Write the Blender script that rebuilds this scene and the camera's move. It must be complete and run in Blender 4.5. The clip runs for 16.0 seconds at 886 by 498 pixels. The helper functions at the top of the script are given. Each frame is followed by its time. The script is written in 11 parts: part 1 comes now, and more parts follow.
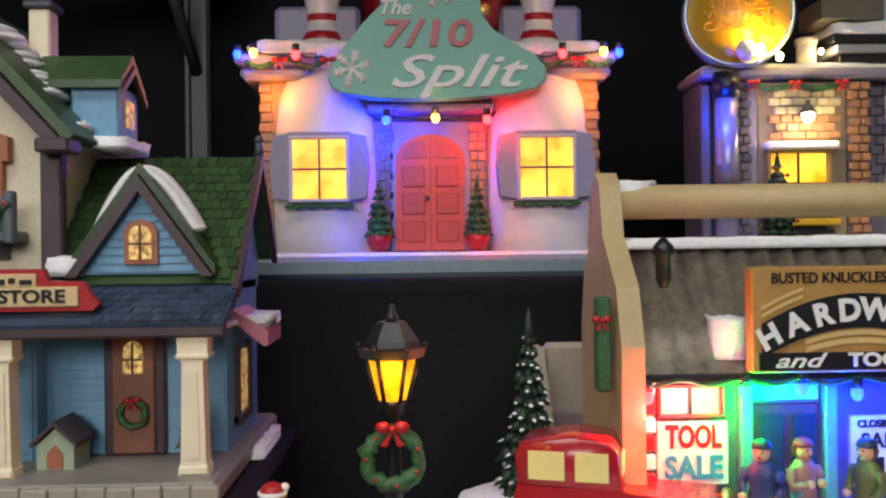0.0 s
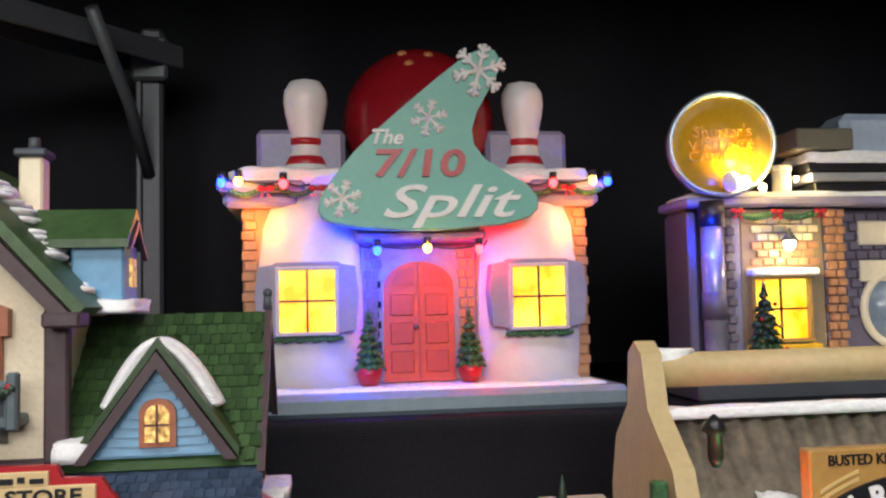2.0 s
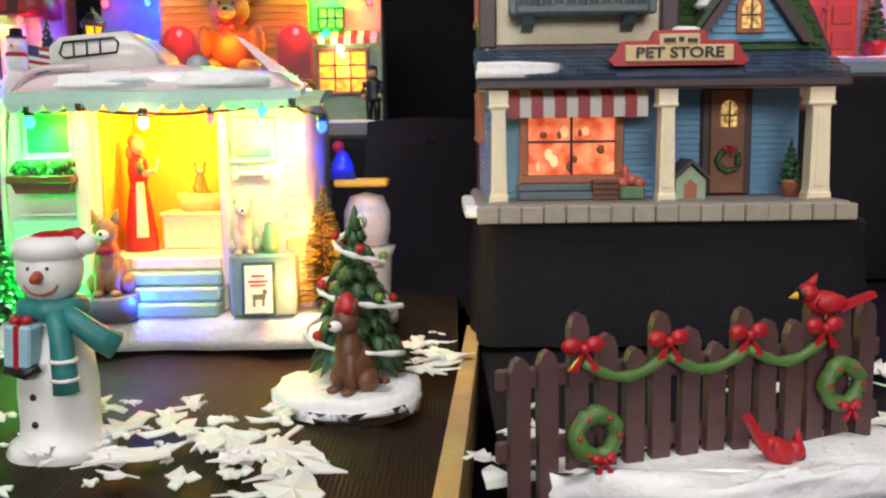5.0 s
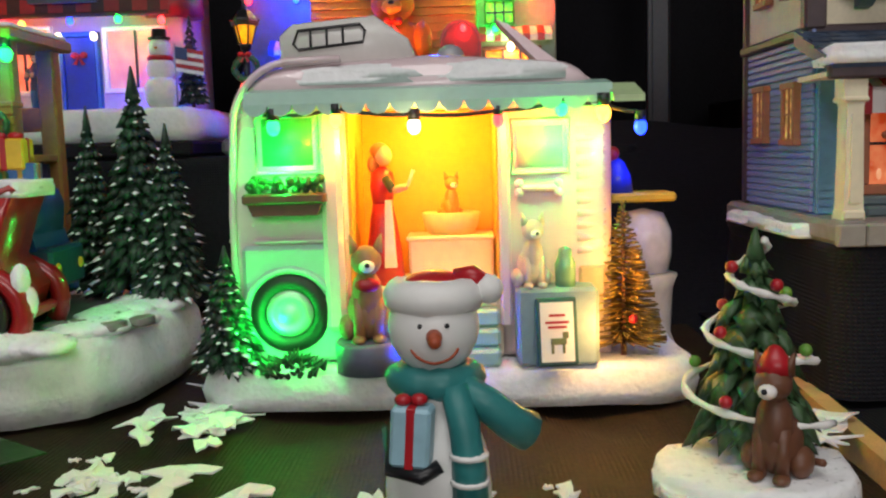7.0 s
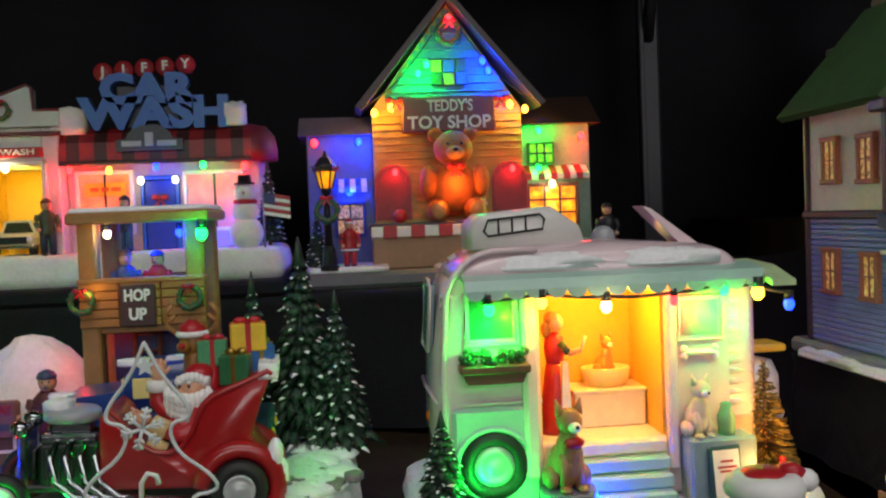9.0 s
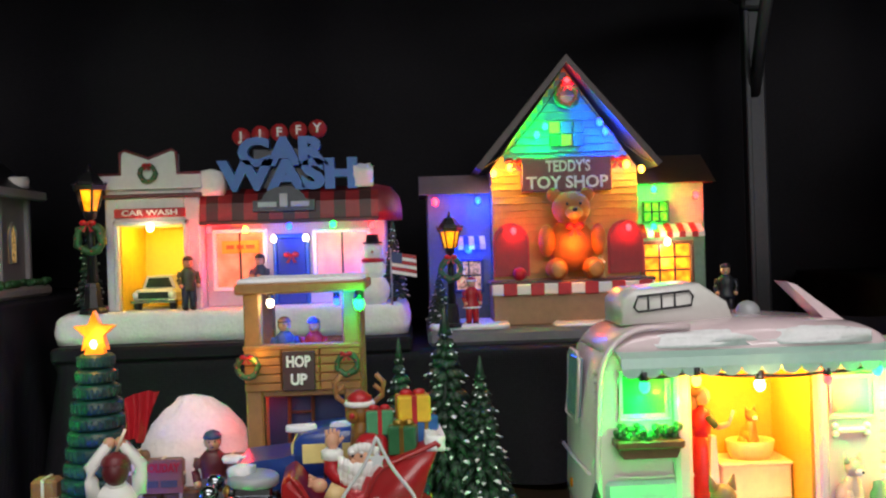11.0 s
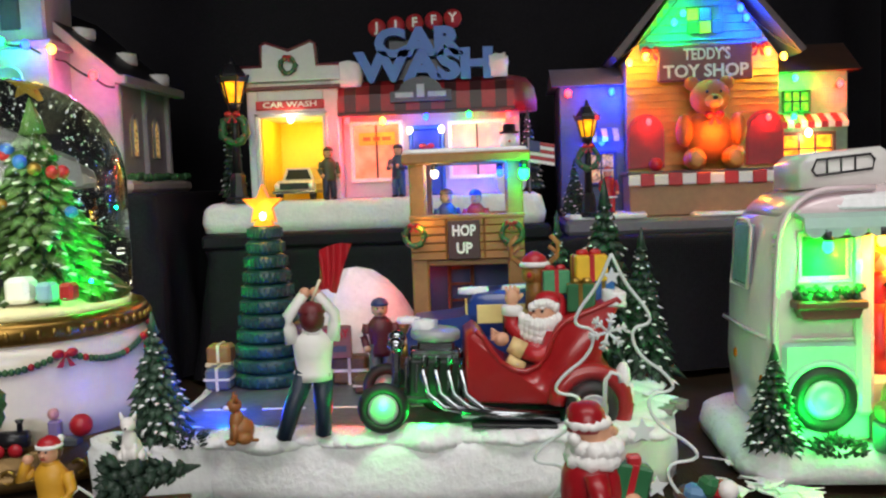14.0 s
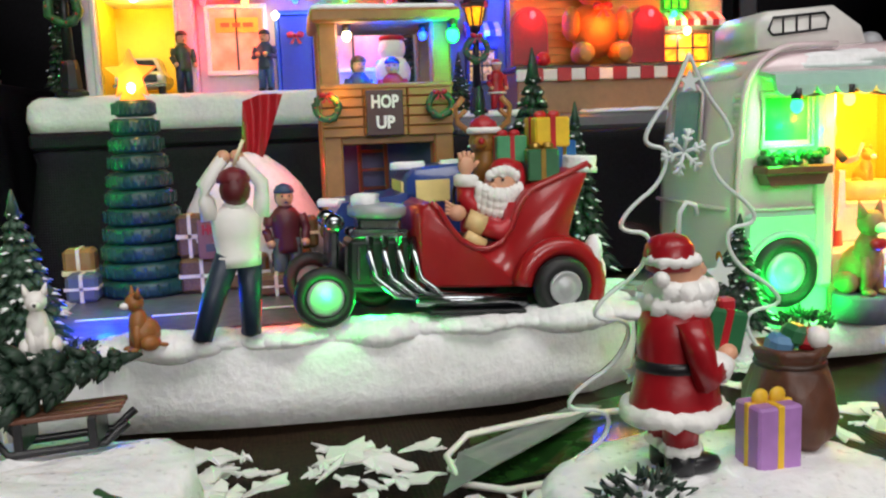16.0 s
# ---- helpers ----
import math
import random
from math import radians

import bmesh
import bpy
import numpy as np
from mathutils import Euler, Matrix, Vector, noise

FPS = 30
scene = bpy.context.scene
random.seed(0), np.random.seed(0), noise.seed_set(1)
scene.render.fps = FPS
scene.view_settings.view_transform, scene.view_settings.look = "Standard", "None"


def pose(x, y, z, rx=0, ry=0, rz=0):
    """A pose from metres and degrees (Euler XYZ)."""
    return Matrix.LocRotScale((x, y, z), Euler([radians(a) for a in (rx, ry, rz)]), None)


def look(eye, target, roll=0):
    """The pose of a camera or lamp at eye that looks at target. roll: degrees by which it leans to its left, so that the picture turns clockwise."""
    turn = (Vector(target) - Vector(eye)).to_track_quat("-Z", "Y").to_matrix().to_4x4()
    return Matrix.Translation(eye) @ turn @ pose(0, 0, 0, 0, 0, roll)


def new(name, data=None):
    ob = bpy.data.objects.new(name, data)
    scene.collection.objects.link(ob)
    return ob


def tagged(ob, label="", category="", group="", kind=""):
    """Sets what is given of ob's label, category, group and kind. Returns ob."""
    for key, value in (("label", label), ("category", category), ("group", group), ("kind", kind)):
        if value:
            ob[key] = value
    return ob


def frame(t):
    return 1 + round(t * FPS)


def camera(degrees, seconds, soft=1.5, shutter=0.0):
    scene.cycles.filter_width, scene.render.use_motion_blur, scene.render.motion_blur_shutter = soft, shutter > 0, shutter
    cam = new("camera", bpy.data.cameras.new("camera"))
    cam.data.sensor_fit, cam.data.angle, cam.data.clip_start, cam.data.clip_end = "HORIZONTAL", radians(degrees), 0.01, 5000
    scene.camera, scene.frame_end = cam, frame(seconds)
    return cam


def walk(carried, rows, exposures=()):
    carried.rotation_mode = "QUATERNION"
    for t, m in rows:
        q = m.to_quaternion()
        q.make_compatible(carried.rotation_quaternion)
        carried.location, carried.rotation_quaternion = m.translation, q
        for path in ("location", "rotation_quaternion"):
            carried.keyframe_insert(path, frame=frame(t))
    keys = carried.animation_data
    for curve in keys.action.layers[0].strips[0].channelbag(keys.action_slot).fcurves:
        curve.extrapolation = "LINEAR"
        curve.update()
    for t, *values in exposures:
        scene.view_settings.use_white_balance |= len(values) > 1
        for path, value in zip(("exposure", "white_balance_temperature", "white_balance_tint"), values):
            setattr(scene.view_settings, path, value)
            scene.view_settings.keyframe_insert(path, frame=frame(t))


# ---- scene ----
cam = camera(53.23, 16.0, soft=2.2)
PATH = [
    (0, (-0.0172, 0.0293, 0.167), (0.0158, 1.0287, 0.1677), -0.7),
    (0.5, (-0.0359, 0.0129, 0.1949), (0.0309, 1.01, 0.2337), -1.17),
    (1, (-0.0479, 0.0336, 0.2067), (0.0533, 1.0265, 0.2699), -1.38),
    (1.5, (-0.0562, 0.0529, 0.2117), (0.0743, 1.0419, 0.2818), -1.35),
    (2, (-0.0666, 0.0452, 0.2136), (0.0711, 1.0337, 0.2759), -1.32),
    (2.5, (-0.0886, 0.0293, 0.2032), (0.041, 1.0201, 0.2413), -1.3),
    (3, (-0.1296, 0.0169, 0.186), (-0.0211, 1.011, 0.189), -1.12),
    (3.5, (-0.1624, -0.0063, 0.1716), (-0.0753, 0.9891, 0.1314), -1.02),
    (4, (-0.1981, -0.0244, 0.1361), (-0.1366, 0.9701, 0.052), -0.85),
    (4.5, (-0.2343, -0.0377, 0.1168), (-0.2025, 0.9557, 0.0071), -0.81),
    (5, (-0.279, -0.049, 0.1134), (-0.2799, 0.9432, -0.0112), -0.73),
    (5.2, (-0.2932, -0.0487, 0.1143), (-0.3097, 0.9433, -0.0107), -0.88),
    (7.3, (-0.4143, 0.0516, 0.1129), (-0.439, 1.046, 0.0102), -1.72),
    (7.5, (-0.4242, 0.0599, 0.1135), (-0.4307, 1.0556, 0.0213), -1.82),
    (8, (-0.4506, 0.0443, 0.1246), (-0.3979, 1.039, 0.0359), -1.76),
    (8.5, (-0.5055, -0.0013, 0.1469), (-0.4222, 0.9932, 0.0827), -2.18),
    (9, (-0.5275, -0.0181, 0.1657), (-0.4245, 0.9758, 0.1264), -2.29),
    (9.2, (-0.5298, -0.0216, 0.171), (-0.4239, 0.9725, 0.1439), -2.22),
    (11.3, (-0.5774, -0.0333, 0.1895), (-0.5686, 0.9666, 0.1869), -1.73),
    (11.5, (-0.5821, -0.0319, 0.1873), (-0.5883, 0.968, 0.1836), -1.66),
    (12, (-0.5951, -0.033, 0.1864), (-0.6393, 0.966, 0.1765), -1.81),
    (12.5, (-0.6049, -0.0331, 0.1853), (-0.6769, 0.9642, 0.1698), -1.86),
    (13, (-0.609, -0.0337, 0.1833), (-0.697, 0.962, 0.155), -1.99),
    (13.5, (-0.6183, -0.0329, 0.177), (-0.6997, 0.9626, 0.1284), -2.01),
    (14, (-0.6175, -0.0385, 0.1578), (-0.6747, 0.957, 0.0826), -2.09),
    (14.5, (-0.6347, -0.0329, 0.1464), (-0.6443, 0.9618, 0.0439), -2.03),
    (15, (-0.6744, -0.0541, 0.1404), (-0.6388, 0.9379, 0.0198), -1.95),
    (15.5, (-0.6857, -0.0452, 0.1376), (-0.5802, 0.9408, 0.0085), -2.04),
    (16, (-0.6775, 0.0229, 0.1205), (-0.5114, 0.9992, -0.0182), -2.12),
]
EXPOSURES = [(0.0, -0.15), (1.0, 0.27), (2.5, 0.35), (3.5, 0.28), (5.0, 0.05), (7.3, -0.75), (9.2, -0.95), (11.5, -0.25), (14.0, -0.2), (16.0, -0.15)]
walk(cam, [(t, look(eye, target, roll)) for t, eye, target, roll in PATH], EXPOSURES)

# ---- world and room light ----
world = bpy.data.worlds.new("world")
world.use_nodes = True
world.node_tree.nodes["Background"].inputs["Color"].default_value = (0.9, 0.92, 1.0, 1)
world.node_tree.nodes["Background"].inputs["Strength"].default_value = 0.01
scene.world = world


def area_lamp(name, eye, target, size_x, size_y, watts, color):
    data = bpy.data.lights.new(name, "AREA")
    data.shape, data.size, data.size_y, data.energy, data.color = "RECTANGLE", size_x, size_y, watts, color
    ob = new(name, data)
    ob.matrix_world = look(eye, target)
    return ob


area_lamp("ceiling_panel_light", (-0.3, -0.42, 1.4), (-0.3, 0.3, 0.1), 1.8, 0.45, 19, (1.0, 0.97, 0.94))
# Unseen fill from the front, added to brighten upright faces.
area_lamp("far_panel_light", (-0.35, -2.6, 0.95), (-0.35, 0.3, 0.15), 2.0, 0.7, 40, (1.0, 0.97, 0.94))
LED_POWER = 2.3

# ---- materials ----
def col(h):
    c = [int(h[i:i + 2], 16) / 255 for i in (0, 2, 4)]
    return tuple(v / 12.92 if v < 0.04045 else ((v + 0.055) / 1.055) ** 2.4 for v in c) + (1,)


def mat(name, h, rough=0.45, var=0.18, bump=0.25, grain=260, metal=0.0, glow=0.0, alpha=1.0, second=None, coat=0.0, patch=70, island=0.0):
    """Painted surface: base colour varied by coarse patches and fine grain, with relief."""
    m = bpy.data.materials.new(name)
    m.use_nodes = True
    nt = m.node_tree
    p = nt.nodes["Principled BSDF"]
    c = col(h)
    tc = nt.nodes.new("ShaderNodeTexCoord")
    n1 = nt.nodes.new("ShaderNodeTexNoise")
    n1.inputs["Scale"].default_value, n1.inputs["Detail"].default_value = patch, 4
    n2 = nt.nodes.new("ShaderNodeTexNoise")
    n2.inputs["Scale"].default_value, n2.inputs["Detail"].default_value = grain, 6
    for n in (n1, n2):
        nt.links.new(tc.outputs["Object"], n.inputs["Vector"])
    add = nt.nodes.new("ShaderNodeMath")
    add.operation = "ADD"
    nt.links.new(n1.outputs["Fac"], add.inputs[0])
    nt.links.new(n2.outputs["Fac"], add.inputs[1])
    fac = add.outputs[0]
    if island:
        oi = nt.nodes.new("ShaderNodeObjectInfo")
        mad = nt.nodes.new("ShaderNodeMath")
        mad.operation = "MULTIPLY_ADD"
        mad.inputs[1].default_value = island
        nt.links.new(oi.outputs["Random"], mad.inputs[0])
        nt.links.new(fac, mad.inputs[2])
        fac = mad.outputs[0]
    ramp = nt.nodes.new("ShaderNodeMapRange")
    ramp.inputs["From Min"].default_value, ramp.inputs["From Max"].default_value = 0.6, 1.4 + island
    nt.links.new(fac, ramp.inputs["Value"])
    mix = nt.nodes.new("ShaderNodeMix")
    mix.data_type = "RGBA"
    lo = col(second) if second else tuple(v * (1 - var) for v in c[:3]) + (1,)
    hi = tuple(min(1, v * (1 + var * 0.6)) for v in c[:3]) + (1,)
    mix.inputs["A"].default_value, mix.inputs["B"].default_value = lo, hi
    nt.links.new(ramp.outputs["Result"], mix.inputs["Factor"])
    nt.links.new(mix.outputs["Result"], p.inputs["Base Color"])
    p.inputs["Roughness"].default_value, p.inputs["Metallic"].default_value = rough, metal
    p.inputs["Coat Weight"].default_value = coat
    if bump:
        bp = nt.nodes.new("ShaderNodeBump")
        bp.inputs["Strength"].default_value, bp.inputs["Distance"].default_value = bump, 0.0006
        nt.links.new(add.outputs[0], bp.inputs["Height"])
        nt.links.new(bp.outputs["Normal"], p.inputs["Normal"])
    if glow:
        nt.links.new(mix.outputs["Result"], p.inputs["Emission Color"])
        p.inputs["Emission Strength"].default_value = glow
    return m


def glow_mat(name, dark, bright, strength, scale=90):
    """A lit coloured plastic pane: inside light is put in as emission, made uneven by noise."""
    m = bpy.data.materials.new(name)
    m.use_nodes = True
    nt = m.node_tree
    p = nt.nodes["Principled BSDF"]
    tc = nt.nodes.new("ShaderNodeTexCoord")
    n1 = nt.nodes.new("ShaderNodeTexNoise")
    n1.inputs["Scale"].default_value, n1.inputs["Detail"].default_value = scale, 3
    nt.links.new(tc.outputs["Object"], n1.inputs["Vector"])
    r = nt.nodes.new("ShaderNodeMapRange")
    r.inputs["From Min"].default_value, r.inputs["From Max"].default_value = 0.35, 0.68
    nt.links.new(n1.outputs["Fac"], r.inputs["Value"])
    mix = nt.nodes.new("ShaderNodeMix")
    mix.data_type = "RGBA"
    mix.inputs["A"].default_value, mix.inputs["B"].default_value = col(dark), col(bright)
    nt.links.new(r.outputs["Result"], mix.inputs["Factor"])
    nt.links.new(mix.outputs["Result"], p.inputs["Emission Color"])
    nt.links.new(mix.outputs["Result"], p.inputs["Base Color"])
    p.inputs["Emission Strength"].default_value = strength
    p.inputs["Roughness"].default_value = 0.3
    return m


def bulb_mat(name, rgb, strength):
    m = bpy.data.materials.new(name)
    m.use_nodes = True
    p = m.node_tree.nodes["Principled BSDF"]
    p.inputs["Base Color"].default_value = (*rgb, 1)
    p.inputs["Emission Color"].default_value = (*[0.012 + 0.988 * v for v in rgb], 1)
    p.inputs["Emission Strength"].default_value = strength
    return m


def glass_mat(name, tint=(1, 1, 1), rough=0.02, ior=1.45):
    m = bpy.data.materials.new(name)
    m.use_nodes = True
    p = m.node_tree.nodes["Principled BSDF"]
    p.inputs["Base Color"].default_value = (*tint, 1)
    p.inputs["Transmission Weight"].default_value = 1.0
    p.inputs["Roughness"].default_value, p.inputs["IOR"].default_value = rough, ior
    return m


def snow_mat(name, h="f4f4f6", glitter=True):
    """White flocked paint with fine glitter flakes."""
    m = mat(name, h, rough=0.7, var=0.1, bump=0.55, grain=340, patch=110)
    m.node_tree.nodes["Bump"].inputs["Distance"].default_value = 0.0012
    if glitter:
        nt = m.node_tree
        p = nt.nodes["Principled BSDF"]
        tc = nt.nodes.new("ShaderNodeTexCoord")
        v = nt.nodes.new("ShaderNodeTexVoronoi")
        v.inputs["Scale"].default_value = 900
        nt.links.new(tc.outputs["Object"], v.inputs["Vector"])
        sep = nt.nodes.new("ShaderNodeSeparateColor")
        nt.links.new(v.outputs["Color"], sep.inputs["Color"])
        gt = nt.nodes.new("ShaderNodeMath")
        gt.operation = "GREATER_THAN"
        gt.inputs[1].default_value = 0.95
        nt.links.new(sep.outputs["Red"], gt.inputs[0])
        r = nt.nodes.new("ShaderNodeMapRange")
        r.inputs["To Min"].default_value, r.inputs["To Max"].default_value = 0.7, 0.08
        nt.links.new(gt.outputs[0], r.inputs["Value"])
        nt.links.new(r.outputs["Result"], p.inputs["Roughness"])
    return m


def cloth_mat(name, h, second):
    """Black non-woven cloth with a fine woven grid and a dull sheen."""
    m = mat(name, h, rough=0.62, var=0.4, bump=0.0, second=second, patch=6, grain=500)
    nt = m.node_tree
    p = nt.nodes["Principled BSDF"]
    p.inputs["Specular IOR Level"].default_value = 0.12
    tc = nt.nodes.new("ShaderNodeTexCoord")
    w = []
    for d in ("X", "Z"):
        wv = nt.nodes.new("ShaderNodeTexWave")
        wv.bands_direction = d
        wv.inputs["Scale"].default_value = 190
        nt.links.new(tc.outputs["Object"], wv.inputs["Vector"])
        w.append(wv)
    mx = nt.nodes.new("ShaderNodeMath")
    mx.operation = "MULTIPLY"
    nt.links.new(w[0].outputs["Fac"], mx.inputs[0])
    nt.links.new(w[1].outputs["Fac"], mx.inputs[1])
    bp = nt.nodes.new("ShaderNodeBump")
    bp.inputs["Strength"].default_value, bp.inputs["Distance"].default_value = 0.5, 0.0005
    nt.links.new(mx.outputs[0], bp.inputs["Height"])
    nt.links.new(bp.outputs["Normal"], p.inputs["Normal"])
    return m


SNOW = snow_mat("glitter_snow")
SNOW_DULL = snow_mat("flocked_snow", "f0efec", False)
WHITE = mat("white_paint", "f0ece8", var=0.08)
CREAM = mat("cream_plaster", "eadcc0", rough=0.6, var=0.12, bump=0.5, grain=500)
COLUMN = mat("ivory_paint", "efe2c4", var=0.1)
BLUE_CLAP = mat("blue_clapboard", "6ea0c4", var=0.16)
BROWN_TRIM = mat("dark_brown_trim", "4c3b40", var=0.25)
TERRA = mat("terracotta_paint", "a8674c", var=0.2)
GREEN_ROOF = mat("green_shingle", "3f5a33", var=0.4, second="1d2f1b", island=0.7, rough=0.4)
SLATE = mat("slate_shingle", "44546c", var=0.4, second="20293a", island=0.7, rough=0.4)
GREY_STONE = mat("grey_stone", "8a8580", var=0.25, bump=0.6)
PAVER = mat("buff_paver", "a89e90", var=0.2, bump=0.6, island=0.4)
DKGREY = mat("dark_grey_paint", "4a4e56", var=0.2)
BALC = mat("blue_grey_wood", "5d6a70", var=0.25)
RED = mat("red_paint", "b3202a", var=0.2, rough=0.35)
DEEPRED = mat("deep_red_gloss", "8c1620", var=0.15, rough=0.22, coat=0.4)
CORAL = mat("coral_red_door", "c94a3c", var=0.15)
GREEN = mat("garland_green", "3c6b40", var=0.4, second="1f3f24", bump=0.8, grain=600)
DKGREEN = mat("pine_green", "2b4234", var=0.45, second="141f18", rough=0.5)
BLACK = mat("black_paint", "1c1c20", var=0.2, rough=0.35)
LAVENDER = mat("lavender_grey", "8f8aa4", var=0.15)
TEAL = mat("teal_sign", "6fb3a2", var=0.08, rough=0.4)
BASE_GREY = mat("blue_grey_base", "7b8b96", var=0.15)
BRICK = mat("tan_brick", "b0805c", var=0.25, island=0.5)
GREYBRICK = mat("grey_violet_brick", "6c6474", var=0.25, island=0.5)
TAN = mat("tan_wood", "a0713f", var=0.25, rough=0.5)
GOLD = mat("gold_paint", "a98842", var=0.3, rough=0.3, metal=0.8)
YELLOW = mat("yellow_paint", "e3b52e", var=0.15)
PINK = mat("pale_pink_enamel", "e6cfd4", var=0.06, rough=0.2, coat=0.5)
MINT = mat("mint_paint", "a9cfc0", var=0.08, rough=0.3)
SKIN = mat("painted_skin", "d8a283", var=0.1)
CHROME = mat("chrome", "9a9da2", var=0.15, rough=0.2, metal=1.0, bump=0.2)
RUBBER = mat("black_rubber", "1a1a1c", var=0.2, rough=0.55)
PINGLASS = mat("cream_window_paint", "ead98c", var=0.1)
NAVY = mat("navy_paint", "2b3c72", var=0.2)
BLUE = mat("bright_blue_paint", "2f62b5", var=0.15)
DENIM = mat("dark_denim", "26344a", var=0.3)
BROWN = mat("brown_paint", "6b4230", var=0.3)
GREYMETAL = mat("grey_metal", "a4a6aa", var=0.15, rough=0.45, metal=0.15)
STEEL = mat("charcoal_steel", "55575c", var=0.2, rough=0.5, metal=0.3, patch=20)
CLOTH = cloth_mat("black_cloth", "1f1e23", "141317")
BROWNCLOTH = cloth_mat("brown_black_cloth", "37291c", "15110e")
PANE_Y = glow_mat("lit_yellow_pane", "f0940c", "ffd84a", 1.5, 55)
PANE_DIM = glow_mat("lit_amber_pane", "7a5a2c", "ffd080", 0.6, 420)
PANE_RED = glow_mat("lit_scene_pane", "c8481c", "ff9a68", 0.8, 120)
GLASS = glass_mat("clear_glass")
LED = {"r": (1.0, 0.015, 0.02), "g": (0.0, 1.0, 0.07), "b": (0.0, 0.035, 1.0), "y": (1.0, 0.42, 0.03), "w": (1.0, 0.75, 0.42), "p": (1.0, 0.08, 0.13)}
LED_MAT = {k: bulb_mat("led_" + k, v, 11.0) for k, v in LED.items()}


# ---- mesh tools ----
class B:
    """Gathers simple solids into one mesh; places are in the world, or in the thing's own axes where it is to be copied."""

    def __init__(self, thing_ob=None):
        self.v, self.f, self.m, self.s, self.g = [], [], [], [], []
        self.off = Vector(ORIGIN.get(thing_ob.name, (0, 0, 0))) if thing_ob else Vector((0, 0, 0))

    def add(self, vs, fs, m=0, smooth=False, M=None):
        n = len(self.v)
        self.g.append((n, len(self.f)))
        for v in vs:
            v = Vector(v)
            self.v.append(M @ v if M is not None else v)
        for f in fs:
            self.f.append(tuple(i + n for i in f))
            self.m.append(m)
            self.s.append(smooth)
        return self

    def box(self, c, d, m=0, bev=0.0, M=None):
        h = [x / 2 for x in d]
        b = min(bev, *[x * 0.9 for x in h])
        vs, ix = [], {}
        for sx in (-1, 1):
            for sy in (-1, 1):
                for sz in (-1, 1):
                    for a in range(3):
                        p = [sx * (h[0] - b), sy * (h[1] - b), sz * (h[2] - b)]
                        p[a] = (sx, sy, sz)[a] * h[a]
                        ix[(sx, sy, sz, a)] = len(vs)
                        vs.append((p[0] + c[0], p[1] + c[1], p[2] + c[2]))
        fs = []
        R = ((-1, -1), (1, -1), (1, 1), (-1, 1))
        for a in range(3):
            o = [k for k in range(3) if k != a]
            for s in (-1, 1):
                q = []
                for u, w in R:
                    k = [0, 0, 0]
                    k[a], k[o[0]], k[o[1]] = s, u, w
                    q.append(ix[(*k, a)])
                fs.append(q)
            if b > 0:
                for u, w in R:
                    k, l = [0, 0, 0], [0, 0, 0]
                    k[a], k[o[0]], k[o[1]] = -1, u, w
                    l[a], l[o[0]], l[o[1]] = 1, u, w
                    fs.append([ix[(*k, o[0])], ix[(*k, o[1])], ix[(*l, o[1])], ix[(*l, o[0])]])
        if b > 0:
            for sx in (-1, 1):
                for sy in (-1, 1):
                    for sz in (-1, 1):
                        fs.append([ix[(sx, sy, sz, a)] for a in range(3)])
        return self.add(vs, fs, m, False, M)

    def rng(self, x0, x1, y0, y1, z0, z1, m=0, bev=0.0, M=None):
        return self.box(((x0 + x1) / 2, (y0 + y1) / 2, (z0 + z1) / 2), (abs(x1 - x0), abs(y1 - y0), abs(z1 - z0)), m, bev, M)

    def prism(self, poly, y0, y1, m=0, M=None, smooth=False):
        n = len(poly)
        vs = [(x, y0, z) for x, z in poly] + [(x, y1, z) for x, z in poly]
        fs = [tuple(range(n)), tuple(range(2 * n - 1, n - 1, -1))] + [(i, i + n, (i + 1) % n + n, (i + 1) % n) for i in range(n)]
        return self.add(vs, fs, m, smooth, M)

    def prism_x(self, poly, x0, x1, m=0, M=None):
        n = len(poly)
        vs = [(x0, y, z) for y, z in poly] + [(x1, y, z) for y, z in poly]
        fs = [tuple(range(n)), tuple(range(2 * n - 1, n - 1, -1))] + [(i, i + n, (i + 1) % n + n, (i + 1) % n) for i in range(n)]
        return self.add(vs, fs, m, False, M)

    def prism_z(self, poly, z0, z1, m=0, M=None, smooth=False):
        n = len(poly)
        vs = [(x, y, z0) for x, y in poly] + [(x, y, z1) for x, y in poly]
        fs = [tuple(range(n)), tuple(range(2 * n - 1, n - 1, -1))] + [(i, i + n, (i + 1) % n + n, (i + 1) % n) for i in range(n)]
        return self.add(vs, fs, m, smooth, M)

    def lathe(self, prof, c=(0, 0, 0), seg=20, m=0, sy=1.0, M=None, smooth=True):
        vs, fs = [], []
        for r, z in prof:
            for i in range(seg):
                a = 2 * math.pi * i / seg
                vs.append((c[0] + r * math.cos(a), c[1] + r * sy * math.sin(a), c[2] + z))
        for k in range(len(prof) - 1):
            for i in range(seg):
                j = (i + 1) % seg
                fs.append((k * seg + i, k * seg + j, (k + 1) * seg + j, (k + 1) * seg + i))
        fs.append(tuple(range(seg - 1, -1, -1)))
        fs.append(tuple((len(prof) - 1) * seg + i for i in range(seg)))
        return self.add(vs, fs, m, smooth, M)

    def ball(self, c, r, m=0, seg=16, M=None):
        r = (r, r, r) if isinstance(r, (int, float)) else r
        k = max(6, seg // 2)
        prof = [(max(1e-5, math.sin(math.pi * i / k)), -math.cos(math.pi * i / k)) for i in range(k + 1)]
        T = Matrix.Translation(c) @ Matrix.Diagonal((*r, 1))
        return self.lathe(prof, (0, 0, 0), seg, m, 1.0, (M @ T) if M is not None else T)

